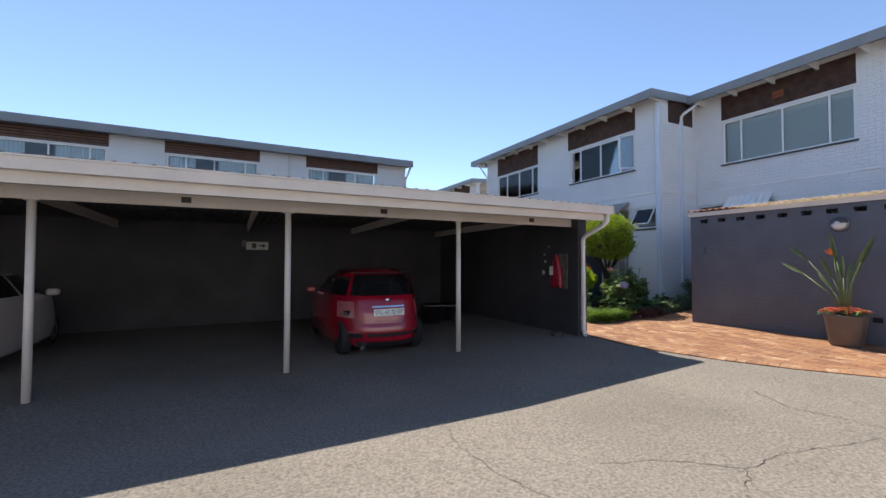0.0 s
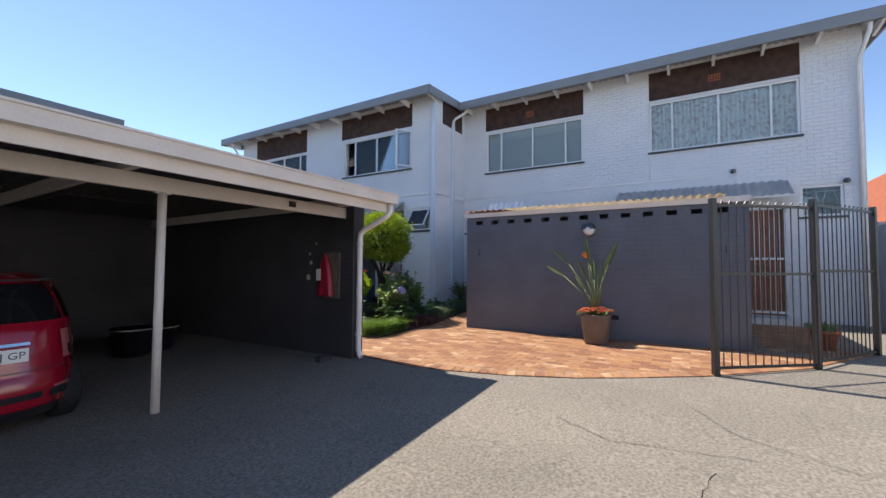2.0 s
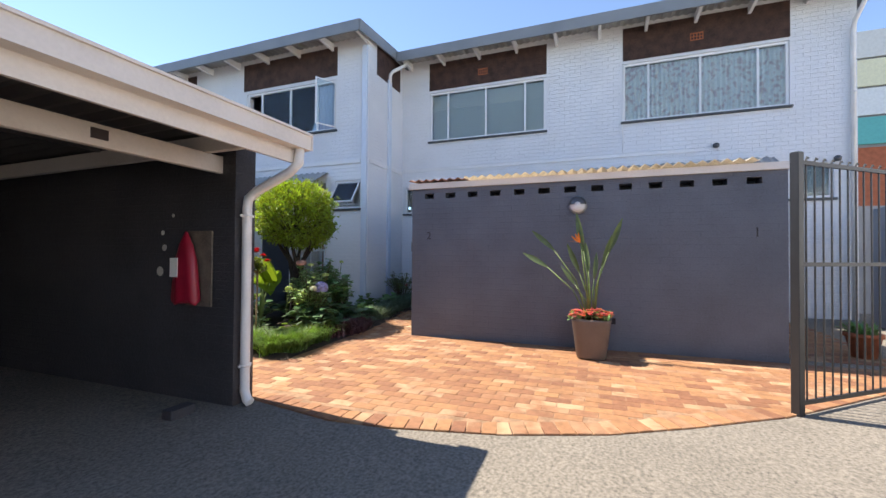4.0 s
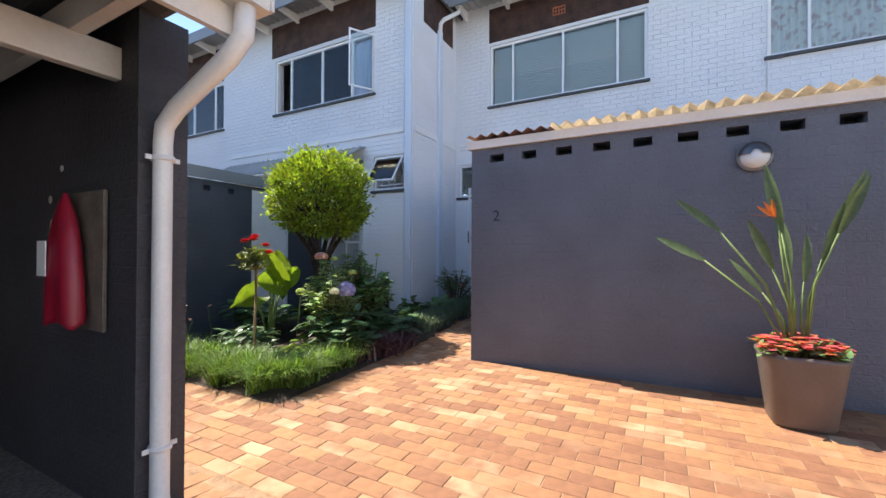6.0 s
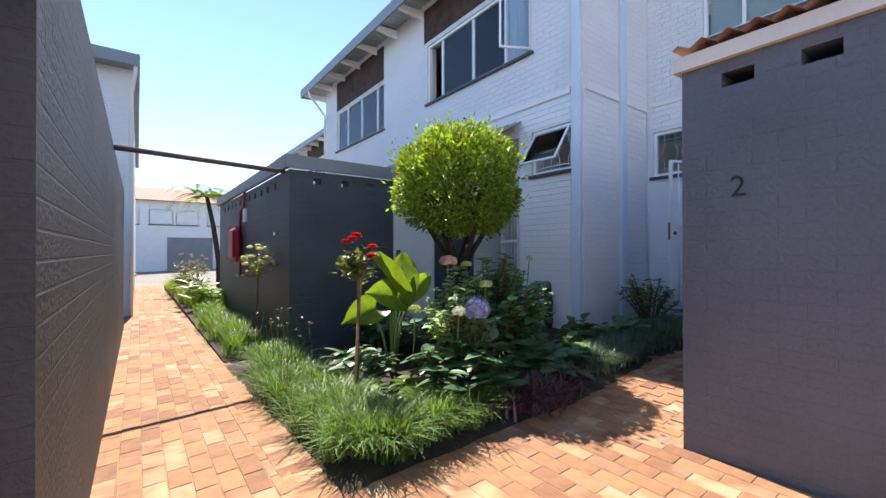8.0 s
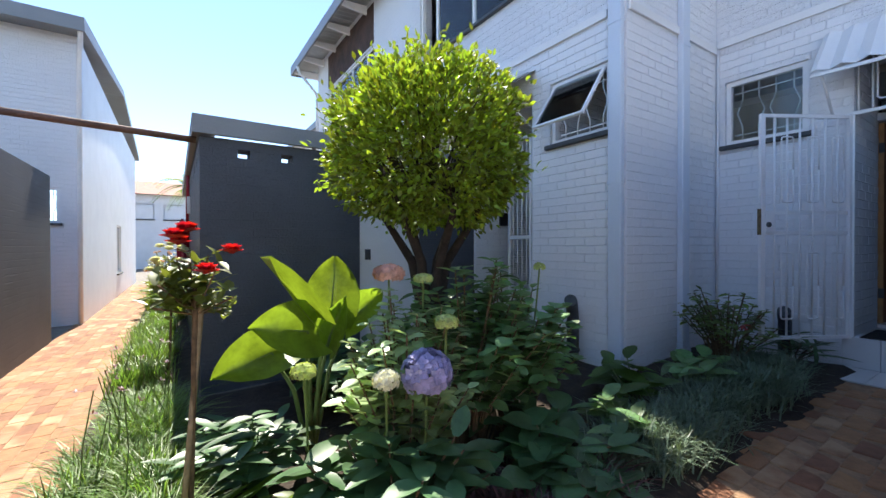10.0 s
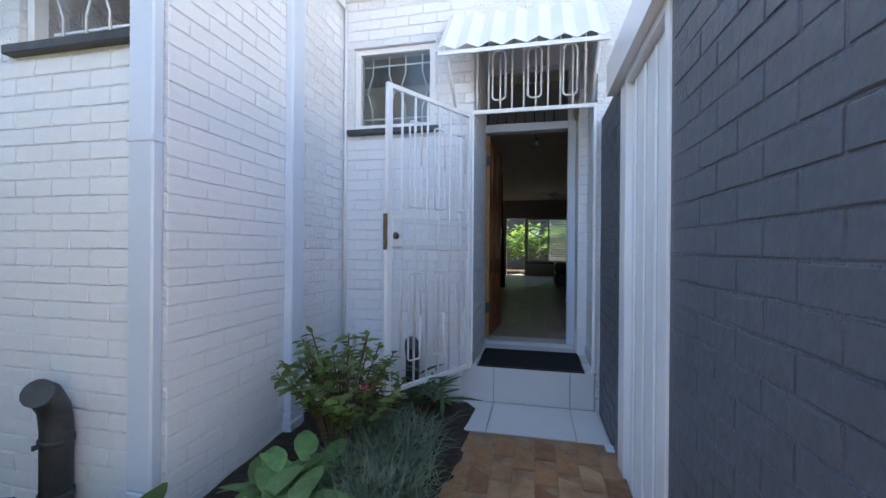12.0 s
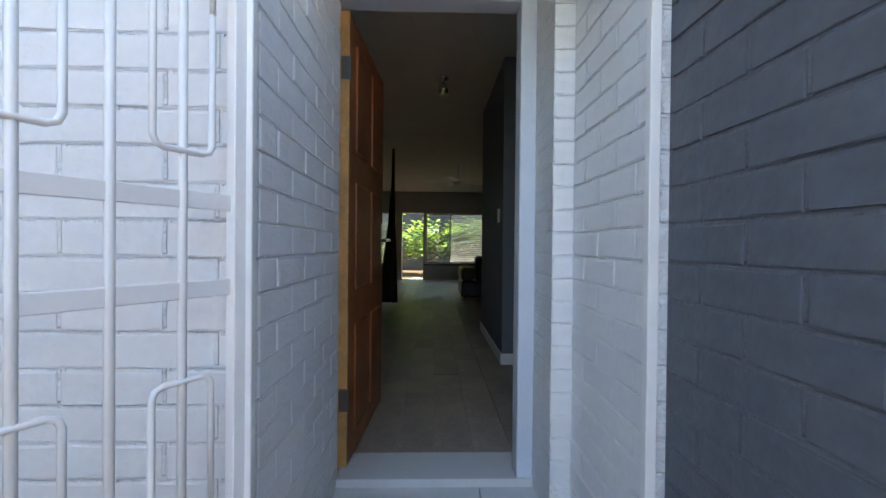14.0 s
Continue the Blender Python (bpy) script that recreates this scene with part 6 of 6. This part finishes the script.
SLX, SLY = 0.0284, -0.0099
slots = []
nrow = 0
x = 6.36
while x < 12.9:
    y = -0.7 + (nrow % 2) * PL / 2
    while y < 27:
        ok = False
        if y < 5.55 and x < 9.24:
            ok = x - PW / 2 > edge_x(y) + 0.235 and y > -0.6
        elif y < 6.40 and x < 9.55:
            ok = x > 6.37 and (x > edge_x(y) + 0.28 or y > 6.3) and not (x > 9.22 and y < 5.80)
        elif x < 7.24 and y < 26.5:
            ok = True
        elif 9.3 < x and y < 0.55 and y > -0.4 and x < 12.3:
            ok = y > -0.72 - (x - 9.75) * 0.6
        if ok:
            slots.append((x, y, 0))
        y += PL + 0.003
    x += PW + 0.003
    nrow += 1
nrow = 0
y = 5.74
while y < 6.72:
    x = 9.62 + (nrow % 2) * PL / 2
    while x < 12.36:
        slots.append((x, y, 90))
        x += PL + 0.003
    y += PW + 0.003
    nrow += 1
for i in range(30):
    slots.append((7.30, 6.58 + i * (PW + 0.003), 90))
for i in range(20):
    slots.append((7.45 + i * (PW + 0.003), 6.50, 0))
# soldier course along the curved edge
run, pos = 0.06, 0.0
for (xa, ya), (xb, yb) in zip(EDGE, EDGE[1:]):
    L = math.hypot(xb - xa, yb - ya)
    while run < L:
        f = run / L
        nxv, nyv = -(yb - ya) / L, (xb - xa) / L
        slots.append((xa + (xb - xa) * f + nxv * 0.115, ya + (yb - ya) * f + nyv * 0.115, math.degrees(math.atan2(nyv, nxv)) - 90))
        run += PW + 0.006
    run -= L
pv = thing("paving", "sunlit orange clay brick paving with sandy joints", "paving")
pv["kind"] = "structure"
near, rest = [], []
slots.sort(key=lambda s: (s[0] - 7.6) ** 2 + (s[1] - 5.0) ** 2)
variants = [paver_mesh(PW, PL, k) for k in range(6)]
co, fc = [], []
base = [np.array([v.co[:] for v in m.vertices]) for m in variants]
bfc = [tuple(p.vertices) for p in variants[0].polygons]
for i, (x, y, a) in enumerate(slots):
    m = pose(x, y, bed_z(x, y) + rnd.uniform(-0.0015, 0.0015), math.degrees(SLY) + rnd.uniform(-0.3, 0.3), -math.degrees(SLX) + rnd.uniform(-0.3, 0.3), a + rnd.uniform(-0.6, 0.6))
    if i < 300:
        o = new("paver", variants[i % 6])
        o.parent = pv
        o.matrix_basis = m
    else:
        mm = np.array(m)
        k0 = len(co)
        co += (base[i % 6] @ mm[:3, :3].T + mm[:3, 3]).tolist()
        fc += [tuple(k0 + v for v in f) for f in bfc]
me = bpy.data.meshes.new("pavers_beyond")
me.from_pydata(co, [], fc)
me.materials.append(M_PAVER)
o = new("pavers_beyond", me)
o.parent = pv
tagged(o, "clay pavers further off", kind="stuff")
# sand bed under the joints
bm = bmesh.new()
for (xa, xb, ya, yb) in ((6.36, 9.28, 1.6, 6.5), (7.5, 9.28, 0.3, 1.6), (6.36, 7.4, 6.5, 27), (9.28, 12.45, 5.69, 6.82)):
    n = 14
    for i in range(n):
        x0, x1 = xa + (xb - xa) * i / n, xa + (xb - xa) * (i + 1) / n
        y0 = ya
        if xa < 8 and yb < 7:
            for yy in np.arange(ya, yb, 0.1):
                if x0 > edge_x(float(yy)) + 0.02 and x0 > edge_x(float(yy) + 0.1) + 0.02:
                    bm.faces.new([bm.verts.new((px, py, bed_z(px, py) - 0.0035)) for px, py in ((x0, yy), (x1, yy), (x1, yy + 0.1), (x0, yy + 0.1))])
        else:
            bm.faces.new([bm.verts.new((px, py, bed_z(px, py) - 0.0035)) for px, py in ((x0, y0), (x1, y0), (x1, yb), (x0, yb))])
part("joint_sand", bm, M_SAND, pv, "sandy joints between the pavers")


# ---- cars ----
SLICES = ((0.16, 0.10, 3.44, 0.74), (0.24, 0.03, 3.50, 0.79), (0.40, 0.0, 3.53, 0.805), (0.52, 0.0, 3.54, 0.815), (0.56, 0.025, 3.54, 0.815), (0.75, 0.06, 3.50, 0.81), (0.93, 0.12, 3.38, 0.795), (1.00, 0.16, 2.80, 0.775), (1.12, 0.23, 2.58, 0.73), (1.28, 0.32, 2.28, 0.67), (1.40, 0.42, 2.02, 0.60), (1.465, 0.55, 1.75, 0.50), (1.49, 0.75, 1.45, 0.32))


def slice_at(z):
    for a, b in zip(SLICES, SLICES[1:]):
        if a[0] <= z <= b[0]:
            f = (z - a[0]) / (b[0] - a[0])
            return [a[i] + (b[i] - a[i]) * f for i in range(1, 4)]
    return SLICES[-1][1:]


def hull(z, ang, off=0.0):
    """A point of the car's skin at height z; ang 0 points to the rear, 90 to one side."""
    y0, y1, w = slice_at(z)
    c, s = math.cos(ang), math.sin(ang)
    q = (abs(c) ** 3.0 + abs(s) ** 3.0) ** (-1 / 3.0)
    cy, hl = (y0 + y1) / 2, (y1 - y0) / 2
    return ((w + off) * s * q, cy - (hl + off) * c * q, z)


def skin(zs, angs, off, closed=False):
    bm = bmesh.new()
    rows = [[bm.verts.new(hull(z, a, off)) for a in angs] for z in zs]
    n = len(angs)
    for a, b in zip(rows, rows[1:]):
        for i in range(n if closed else n - 1):
            bm.faces.new((a[i], a[(i + 1) % n], b[(i + 1) % n], b[i])).smooth = True
    if closed:
        bm.faces.new(rows[-1])
        bm.faces.new(rows[0][::-1])
    bmesh.ops.recalc_face_normals(bm, faces=bm.faces)
    return bm


def span(a, b, n):
    return [a + (b - a) * k / n for k in range(n + 1)]


def rear_angs(x0, x1, z, n=10):
    """Angles whose skin points run from x0 to x1 across the rear."""
    out = []
    for x in span(x0, x1, n):
        lo, hi = -1.5, 1.5
        for _ in range(40):
            m = (lo + hi) / 2
            if hull(z, m)[0] < x:
                lo = m
            else:
                hi = m
        out.append(lo)
    return out


def text_mesh(body, size, mat, parent, m, name="lettering"):
    cu = bpy.data.curves.new(name, "FONT")
    cu.body, cu.size, cu.extrude, cu.align_x, cu.align_y = body, size, 0.001, "CENTER", "CENTER"
    tmp = new("tmp", cu)
    me = bpy.data.meshes.new_from_object(tmp.evaluated_get(bpy.context.evaluated_depsgraph_get()))
    bpy.data.objects.remove(tmp)
    me.materials.clear()
    me.materials.append(mat)
    o = new(name, me)
    o.parent = parent
    o.matrix_basis = m
    return o


def car(at, paint, label, plate=None, scale=1.0, rz=0):
    t = thing("car", label, "car")
    t.matrix_basis = pose(*at, 0, 0, rz) @ Matrix.Diagonal((scale, scale, scale * 0.95, 1))
    zs = [s[0] for s in SLICES]
    zz = sorted(set(zs + span(0.58, 0.9, 4) + span(1.0, 1.4, 8)))
    body = part("body", skin(zz, [2 * math.pi * k / 96 for k in range(96)], 0.0, True), paint, t)
    part("rear_window", skin(span(1.03, 1.42, 8), rear_angs(-0.54, 0.54, 1.1, 14), 0.006), M_CARGLASS, t, "dark tinted rear window")
    for s in (-1, 1):
        for a0, a1 in ((0.78, 1.50), (1.56, 2.2)):
            part("side_window", skin(span(1.03, 1.34, 6), span(s * a0, s * a1, 8), 0.006), M_CARGLASS, t, "dark tinted side window")
        lamp = part("tail_lamp", skin(span(0.66, 0.93, 6), rear_angs(*((0.52, 0.71) if s > 0 else (-0.71, -0.52)), 0.8, 6), 0.012), M_TAIL, t, "red and clear tail lamp")
        part("clear_lens", skin(span(0.69, 0.78, 3), rear_angs(*((0.57, 0.64) if s > 0 else (-0.64, -0.57)), 0.8, 4), 0.016), M_CHROME, lamp)
        part("bumper_vent", skin(span(0.33, 0.41, 3), rear_angs(*((0.42, 0.68) if s > 0 else (-0.68, -0.42)), 0.4, 6), 0.006), M_BLACK, t, "black bumper vent")
        part("reflector", skin(span(0.415, 0.435, 2), rear_angs(*((0.44, 0.66) if s > 0 else (-0.66, -0.44)), 0.4, 6), 0.009), M_TAIL, t, "thin red reflector")
        bm = bmesh.new()
        box(bm, s * 0.80 - 0.09, 2.25, 0.96, s * 0.80 + 0.09, 2.33, 1.08, bevel=0.03)
        o = part("wing_mirror", bm, paint, t)
        o.location.x = s * 0.06
        for y in (0.58, 2.86):
            wl = bmesh.new()
            x0 = s * 0.535
            lathe(wl, ((0.20, -0.09), (0.27, -0.095), (0.298, -0.07), (0.30, 0.0), (0.298, 0.07), (0.27, 0.095), (0.20, 0.09)), (x0 + s * 0.085, y, 0.30), 28, "x")
            wh = part("wheel", wl, M_TYRE, t, "black tyre")
            bm = bmesh.new()
            lathe(bm, ((0.195, -0.02), (0.195, 0.02), (0.17, 0.03), (0.06, 0.015), (0.001, 0.02)), (x0 + s * 0.085 + s * 0.07, y, 0.30), 24, "x")
            part("rim", bm, M_RIM, wh, "dark alloy rim")
    part("diffuser", skin(span(0.165, 0.27, 3), rear_angs(-0.5, 0.5, 0.22, 10), 0.008), M_BLACK, t, "dark lower bumper strip")
    part("grille_slot", skin(span(0.35, 0.41, 2), rear_angs(-0.36, 0.36, 0.4, 10), 0.006), M_BLACK, t, "dark slot in the bumper")
    # near-black strip on the skin: the shade in the hatch gap as colour
    part("hatch_gap", skin((0.600, 0.607), rear_angs(-0.56, 0.56, 0.6, 12), 0.004), M_DEEP, t)
    part("chrome_bar", skin(span(0.835, 0.862, 2), rear_angs(-0.27, 0.27, 0.85, 8), 0.022), M_CHROME, t, "chrome strip above the number plate")
    bm = bmesh.new()
    p = hull(0.955, 0.0, 0.012)
    lathe(bm, ((0.001, -0.004), (0.042, -0.004), (0.042, 0.0), (0.001, 0.002)), p, 20, "y")
    part("badge", bm, M_CHROME, t, "round chrome badge")
    bm = bmesh.new()
    tube(bm, [(-0.42, 0.40, 0.17), (-0.42, 0.09, 0.17)], 0.035, 12)
    part("exhaust_tip", bm, M_CHROME, t, "chrome exhaust tip")
    spl = bmesh.new()
    box(spl, -0.50, 0.36, 1.405, 0.50, 0.62, 1.425, bevel=0.008)
    part("roof_spoiler", spl, M_BLACK, t, "black roof spoiler")
    if plate:
        b = bmesh.new()
        y = hull(0.75, 0.0)[1] - 0.022
        box(b, -0.26, y, 0.695, 0.26, y + 0.012, 0.815, bevel=0.003)
        pl2 = part("number_plate", b, M_PLATE, t, "white number plate with dark characters")
        text_mesh(plate, 0.088, M_PLATETXT, pl2, pose(0, y - 0.0015, 0.755, 90, 0, 0))
    return t


car((2.34, 6.47, -0.185), M_CARRED, "small red hatchback parked in the carport bay", "DC 42 ZJ GP", 1.03)
car((-3.78, 7.2, -0.195), M_CARWHITE, "pale hatchback parked deeper in the carport", None, 1.08)

# ---- small things in the carport ----
fx = thing("fire_extinguisher_cover", "red vinyl fire extinguisher cover hung on a board", "fire extinguisher", (6.07, 6.50, 0))
bm = bmesh.new()
rings = []
for z, hw, hd, fold in ((0.875, 0.215, 0.085, 0.16), (0.90, 0.215, 0.09, 0.15), (1.10, 0.19, 0.09, 0.10), (1.30, 0.15, 0.08, 0.06), (1.42, 0.10, 0.06, 0.04), (1.50, 0.045, 0.035, 0.02), (1.55, 0.015, 0.015, 0.0)):
    rings.append([bm.verts.new((-0.08 + 0.7 * hd * math.cos(a) * (1 + fold * math.sin(6 * a + z * 3)), 0.82 * hw * math.sin(a) * (1 + 0.3 * fold * math.sin(5 * a)), z + 0.12 * fold * math.sin(4 * a))) for a in (2 * math.pi * k / 40 for k in range(40))])
for a, b in zip(rings, rings[1:]):
    for k in range(40):
        bm.faces.new((a[k], a[(k + 1) % 40], b[(k + 1) % 40], b[k])).smooth = True
bm.faces.new(rings[0][::-1])
bm.faces.new(rings[-1])
part("cover", bm, M_RED, fx)
piece("label_card", M_PLATE, fx, (-0.152, 0.02, 1.12, -0.146, 0.12, 1.30), label="white instruction card")
piece("backing_board", material("weathered_board", (0.16, 0.13, 0.10), 0.85, vary=0.25, scale=8), fx, (-0.02, -0.26, 0.84, -0.001, 0.08, 1.56), bevel=0.003, label="weathered timber backing board")
for y, z, s in ((6.98, 1.16, 0.05), (6.92, 1.40, 0.035), (6.95, 1.55, 0.025), (6.8, 1.72, 0.02)):
    bm = bmesh.new()
    lathe(bm, ((s, -0.003), (s * 0.9, 0.0), (s * 0.3, 0.001)), (6.076, y, z), 9, "x")
    o = part("paint_chip", bm, M_SIGN, None)
    tagged(o, "pale patch of chipped paint on the dark wall", "paint patch", kind="structure")
es = thing("exit_sign", "white running-figure exit sign with arrow on the back wall", "sign")
piece("sign_board", M_SIGN, es, (0.30, 11.975, 1.70, 0.84, 11.998, 1.91), bevel=0.003)
piece("pictogram", M_SIGNDARK, es, (0.44, 11.97, 1.74, 0.54, 11.974, 1.87))
bm = bmesh.new()
for tri in (((0.60, 1.79), (0.70, 1.79), (0.70, 1.82), (0.60, 1.82)), ((0.70, 1.75), (0.79, 1.805), (0.70, 1.86))):
    bm.faces.new([bm.verts.new((x, 11.971, z)) for x, z in tri])
part("arrow", bm, M_SIGNDARK, es)
piece("lamp_box", M_RIM, es, (0.20, 11.96, 1.78, 0.29, 11.998, 1.95), bevel=0.004)
bl = piece("loose_brick", M_CPDARK, None, (5.66, 6.2, -0.085, 5.88, 6.32, 0.0), bevel=0.006)
tagged(bl, "loose dark brick lying on the asphalt", "brick")
for x, y, h in ((4.55, 9.4, 0.45), (5.0, 9.6, 0.4)):
    b = thing("storage_bin", "black plastic storage bin with a pale rim", "bin", (x, y, ground_z(x, y)))
    bm = bmesh.new()
    lathe(bm, ((0.22, 0), (0.30, h - 0.04), (0.32, h - 0.04), (0.32, h), (0.28, h)), (0, 0, 0), 20)
    part("tub", bm, M_BLACK, b)
    bm = bmesh.new()
    lathe(bm, ((0.322, h - 0.012), (0.330, h - 0.008), (0.326, h), (0.318, h)), (0, 0, 0), 20)
    part("rim", bm, M_SIGN, b)

# ---- on the courtyard wall ----
wl = thing("bulkhead_lamp", "round bulkhead wall lamp with half-shielded glass, unlit", "wall lamp", (9.285, 3.11, 2.06))
bm = bmesh.new()
lathe(bm, ((0.12, 0.0), (0.125, -0.03), (0.11, -0.05)), (0, 0, 0), 24, "x")
part("base_ring", bm, M_FASCIA, wl)
bm = bmesh.new()
lathe(bm, ((0.108, -0.04), (0.10, -0.07), (0.075, -0.10), (0.04, -0.118), (0.002, -0.122)), (0, 0, 0), 24, "x")
part("glass_dome", bm, material("frosted_glass", (0.70, 0.72, 0.72), 0.25, vary=0.05), wl)
bm = bmesh.new()
rows = [[bm.verts.new((-h, r * math.cos(a), r * math.sin(a))) for a in span(0.05, math.pi - 0.05, 14)] for r, h in ((0.118, 0.035), (0.112, 0.075), (0.085, 0.11), (0.04, 0.13))]
for a, b in zip(rows, rows[1:]):
    for i in range(14):
        bm.faces.new((a[i], a[i + 1], b[i + 1], b[i])).smooth = True
part("shade", bm, M_RIM, wl, "grey metal upper shield")
for ch, y in (("2", 5.39), ("1", 1.02)):
    n0 = thing("house_number", "dark painted house number " + ch + " on the courtyard wall", "house number")
    text_mesh(ch, 0.17, M_BLACK, n0, pose(9.286, y, 1.65, 90, 0, -90), "digit")
# Weep hole as a near-black plate; its shade is painted, nothing is cut.
o = piece("drain_hole", M_DEEP, None, (9.282, 2.62, 0.42, 9.2885, 2.74, 0.50))
tagged(o, "near-black patch holding the shade of a weep hole in the courtyard wall", "hole", kind="structure")
for x, y, z in ((12.96, 0.62, 3.62), (12.93, -1.3, 3.2)):
    c = thing("security_camera", "small dark security lamp under the upper window", "security camera", (x, y, z))
    bm = bmesh.new()
    lathe(bm, ((0.03, -0.05), (0.055, -0.03), (0.06, 0.02), (0.03, 0.05)), (0, 0, 0), 14)
    part("housing", bm, M_RIM, c)

# fire hose reel on the storeroom
hr = thing("fire_hose_cover", "red fire hose reel cover on the storeroom wall", "fire hose", (8.09, 13.2, 1.42))
bm = bmesh.new()
box(bm, -0.16, -0.30, -0.34, -0.01, 0.30, 0.34, bevel=0.09)
part("cover", bm, M_RED, hr)
bm = bmesh.new()
tube(bm, [(-0.02, 0.2, -0.62), (-0.02, -0.2, -0.62), (-0.02, -0.2, 0.62), (-0.02, -0.55, 0.66), (-0.02, -0.55, 0.95)], 0.022, 8)
part("riser_pipe", bm, M_RED, hr)
piece("sign", M_PLATE, None, (8.06, 12.55, 1.82, 8.098, 12.75, 2.06))
tagged(bpy.data.objects["sign"], "white square fire sign on the storeroom wall", "sign")
o = piece("wall_lock", M_CHROME, None, (8.05, 10.5, 1.5, 8.098, 10.58, 1.56), bevel=0.01)
tagged(o, "small metal latch on the storeroom wall", "latch")

# cracks in the asphalt
def crack(pts, label):
    bm = bmesh.new()
    prev = None
    q = random.Random(len(pts))
    dense = []
    for a, b in zip(pts, pts[1:]):
        for k in range(12):
            f = k / 12
            dense.append((a[0] + (b[0] - a[0]) * f + q.uniform(-0.018, 0.018), a[1] + (b[1] - a[1]) * f + q.uniform(-0.018, 0.018)))
    for i, (x, y) in enumerate(dense[:-1]):
        dx, dy = dense[i + 1][0] - x, dense[i + 1][1] - y
        L = math.hypot(dx, dy) + 1e-6
        w = q.uniform(0.0008, 0.0032)
        row = [bm.verts.new((x - dy / L * w * s, y + dx / L * w * s, ground_z(x, y) + 0.004)) for s in (-1, 1)]
        if prev:
            bm.faces.new((prev[0], prev[1], row[1], row[0]))
        prev = row
    bmesh.ops.recalc_face_normals(bm, faces=bm.faces)
    o = part("crack", bm, M_BLACK)
    tagged(o, label, "crack", kind="structure")


for pts in (((1.8, 3.48), (1.7, 3.03), (1.73, 2.5), (1.84, 2.1), (1.9, 1.2)), ((4.83, 1.37), (3.93, 1.64), (3.36, 1.68), (2.98, 1.48), (2.4, 0.9)), ((3.36, 1.68), (2.99, 2.04), (2.4, 2.3)), ((6.3, 1.6), (5.6, 1.2), (5.2, 0.4), (4.4, 0.0)), ((5.3, 2.6), (5.0, 2.1), (5.2, 0.9))):
    crack(pts, "thin dark crack across the weathered asphalt")

# ---- brick pieces of the walls passed closest ----
BW, BH, BJ = 0.222, 0.073, 0.011
brick_cache = {}


def brick_mesh(w, h, k, mat):
    key = (round(w, 3), round(h, 3), k, mat.name)
    if key not in brick_cache:
        r = random.Random(k)
        bm = bmesh.new()
        d, c = 0.0034, 0.003
        j = lambda: r.uniform(-0.0015, 0.0015)
        lo = [bm.verts.new((x, 0.002, z)) for x, z in ((0, 0), (w, 0), (w, h), (0, h))]
        mi = [bm.verts.new((x + j(), -d * 0.55, z + j())) for x, z in ((0, 0), (w, 0), (w, h), (0, h))]
        n = 3 if w > 0.15 else 2
        up = [[bm.verts.new((c + (w - 2 * c) * i / n, -d + r.uniform(-0.0016, 0.0016), zz + j())) for i in range(n + 1)] for zz in (c, h - c)]
        for i in range(4):
            bm.faces.new((lo[i], lo[(i + 1) % 4], mi[(i + 1) % 4], mi[i]))
        for i in range(n):
            bm.faces.new((up[0][i], up[0][i + 1], up[1][i + 1], up[1][i]))
        bm.faces.new([mi[0], mi[1], *up[0][::-1]])
        bm.faces.new([mi[2], mi[3], *up[1]])
        bm.faces.new((mi[1], mi[2], up[1][n], up[0][n]))
        bm.faces.new((mi[3], mi[0], up[0][0], up[1][0]))
        bmesh.ops.recalc_face_normals(bm, faces=bm.faces)
        for f in bm.faces:
            f.smooth = False
        brick_cache[key] = mesh_of("brick", bm, mat)
    return brick_cache[key]


def brick_field(parent, origin, rz, length, z0, z1, mat, holes=(), limit=300):
    """Painted bricks, proud of their wall by a few millimetres. origin: the left end as one faces the wall."""
    row, count = 0, 0
    m0 = pose(*origin, 0, 0, rz)
    q = random.Random(int(abs(origin[0]) * 100 + abs(origin[1]) * 10))
    z = math.ceil(z0 / 0.084) * 0.084
    while z + BH < z1:
        u = -(BW + BJ) / 2 if int(round(z / 0.084)) % 2 else 0.0
        while u < length:
            a, b = max(u, 0.003), min(u + BW, length - 0.003)
            u += BW + BJ
            if b - a < 0.04 or any(h[0] < b and a < h[2] and h[1] < z + BH and z < h[3] for h in holes) or count >= limit:
                continue
            o = new("brick", brick_mesh(b - a, BH, q.randrange(5), mat))
            o.parent = parent
            o.matrix_basis = m0 @ pose(a, q.uniform(-0.0012, 0.0012), z)
            count += 1
        z += BH + BJ


ob = bpy.data.objects
brick_field(ob["wall_bay_side"], (XA, 7.77, 0), 0, XB - XA, 0.15, 3.42, M_WHITEBRICK, [(12.48 - XA, 0, 12.68 - XA, 5)])
brick_field(ob["wall_house_east"], (XB, 7.77, 0), -90, 7.77 - 6.665, 0.15, 3.50, M_WHITEBRICK, [(0.05, 2.37, 0.86, 3.16)])
brick_field(ob["wall_house_north"], (XA, 8.90, 0), -90, 8.90 - 7.93, 0.1, 3.44, M_WHITEBRICK, [(0.20, 2.35, 1.0, 3.1)])
brick_field(ob["wall_porch_nib"], (13.55, 5.80, 0), -90, 0.08, 0.6, 3.19, M_WHITEBRICK)
brick_field(ob["wall_porch_right"], (13.55, 5.72, 0), 180, 0.52, 0.60, 3.19, M_WHITEBRICK)
brick_field(ob["wall_porch_left"], (13.03, 6.65, 0), 0, 0.83, 0.60, 3.19, M_WHITEBRICK)
brick_field(ob["wall_entrance"], (13.86, 6.65, 0), -90, 0.04, 0.6, 3.19, M_WHITEBRICK)
brick_field(ob["wall_courtyard_side"], (12.99, YD, 0), 180, 12.99 - 9.29, -0.02, 2.40, M_DARKBRICK, [(0.70, -1, 1.60, 3)], 330)
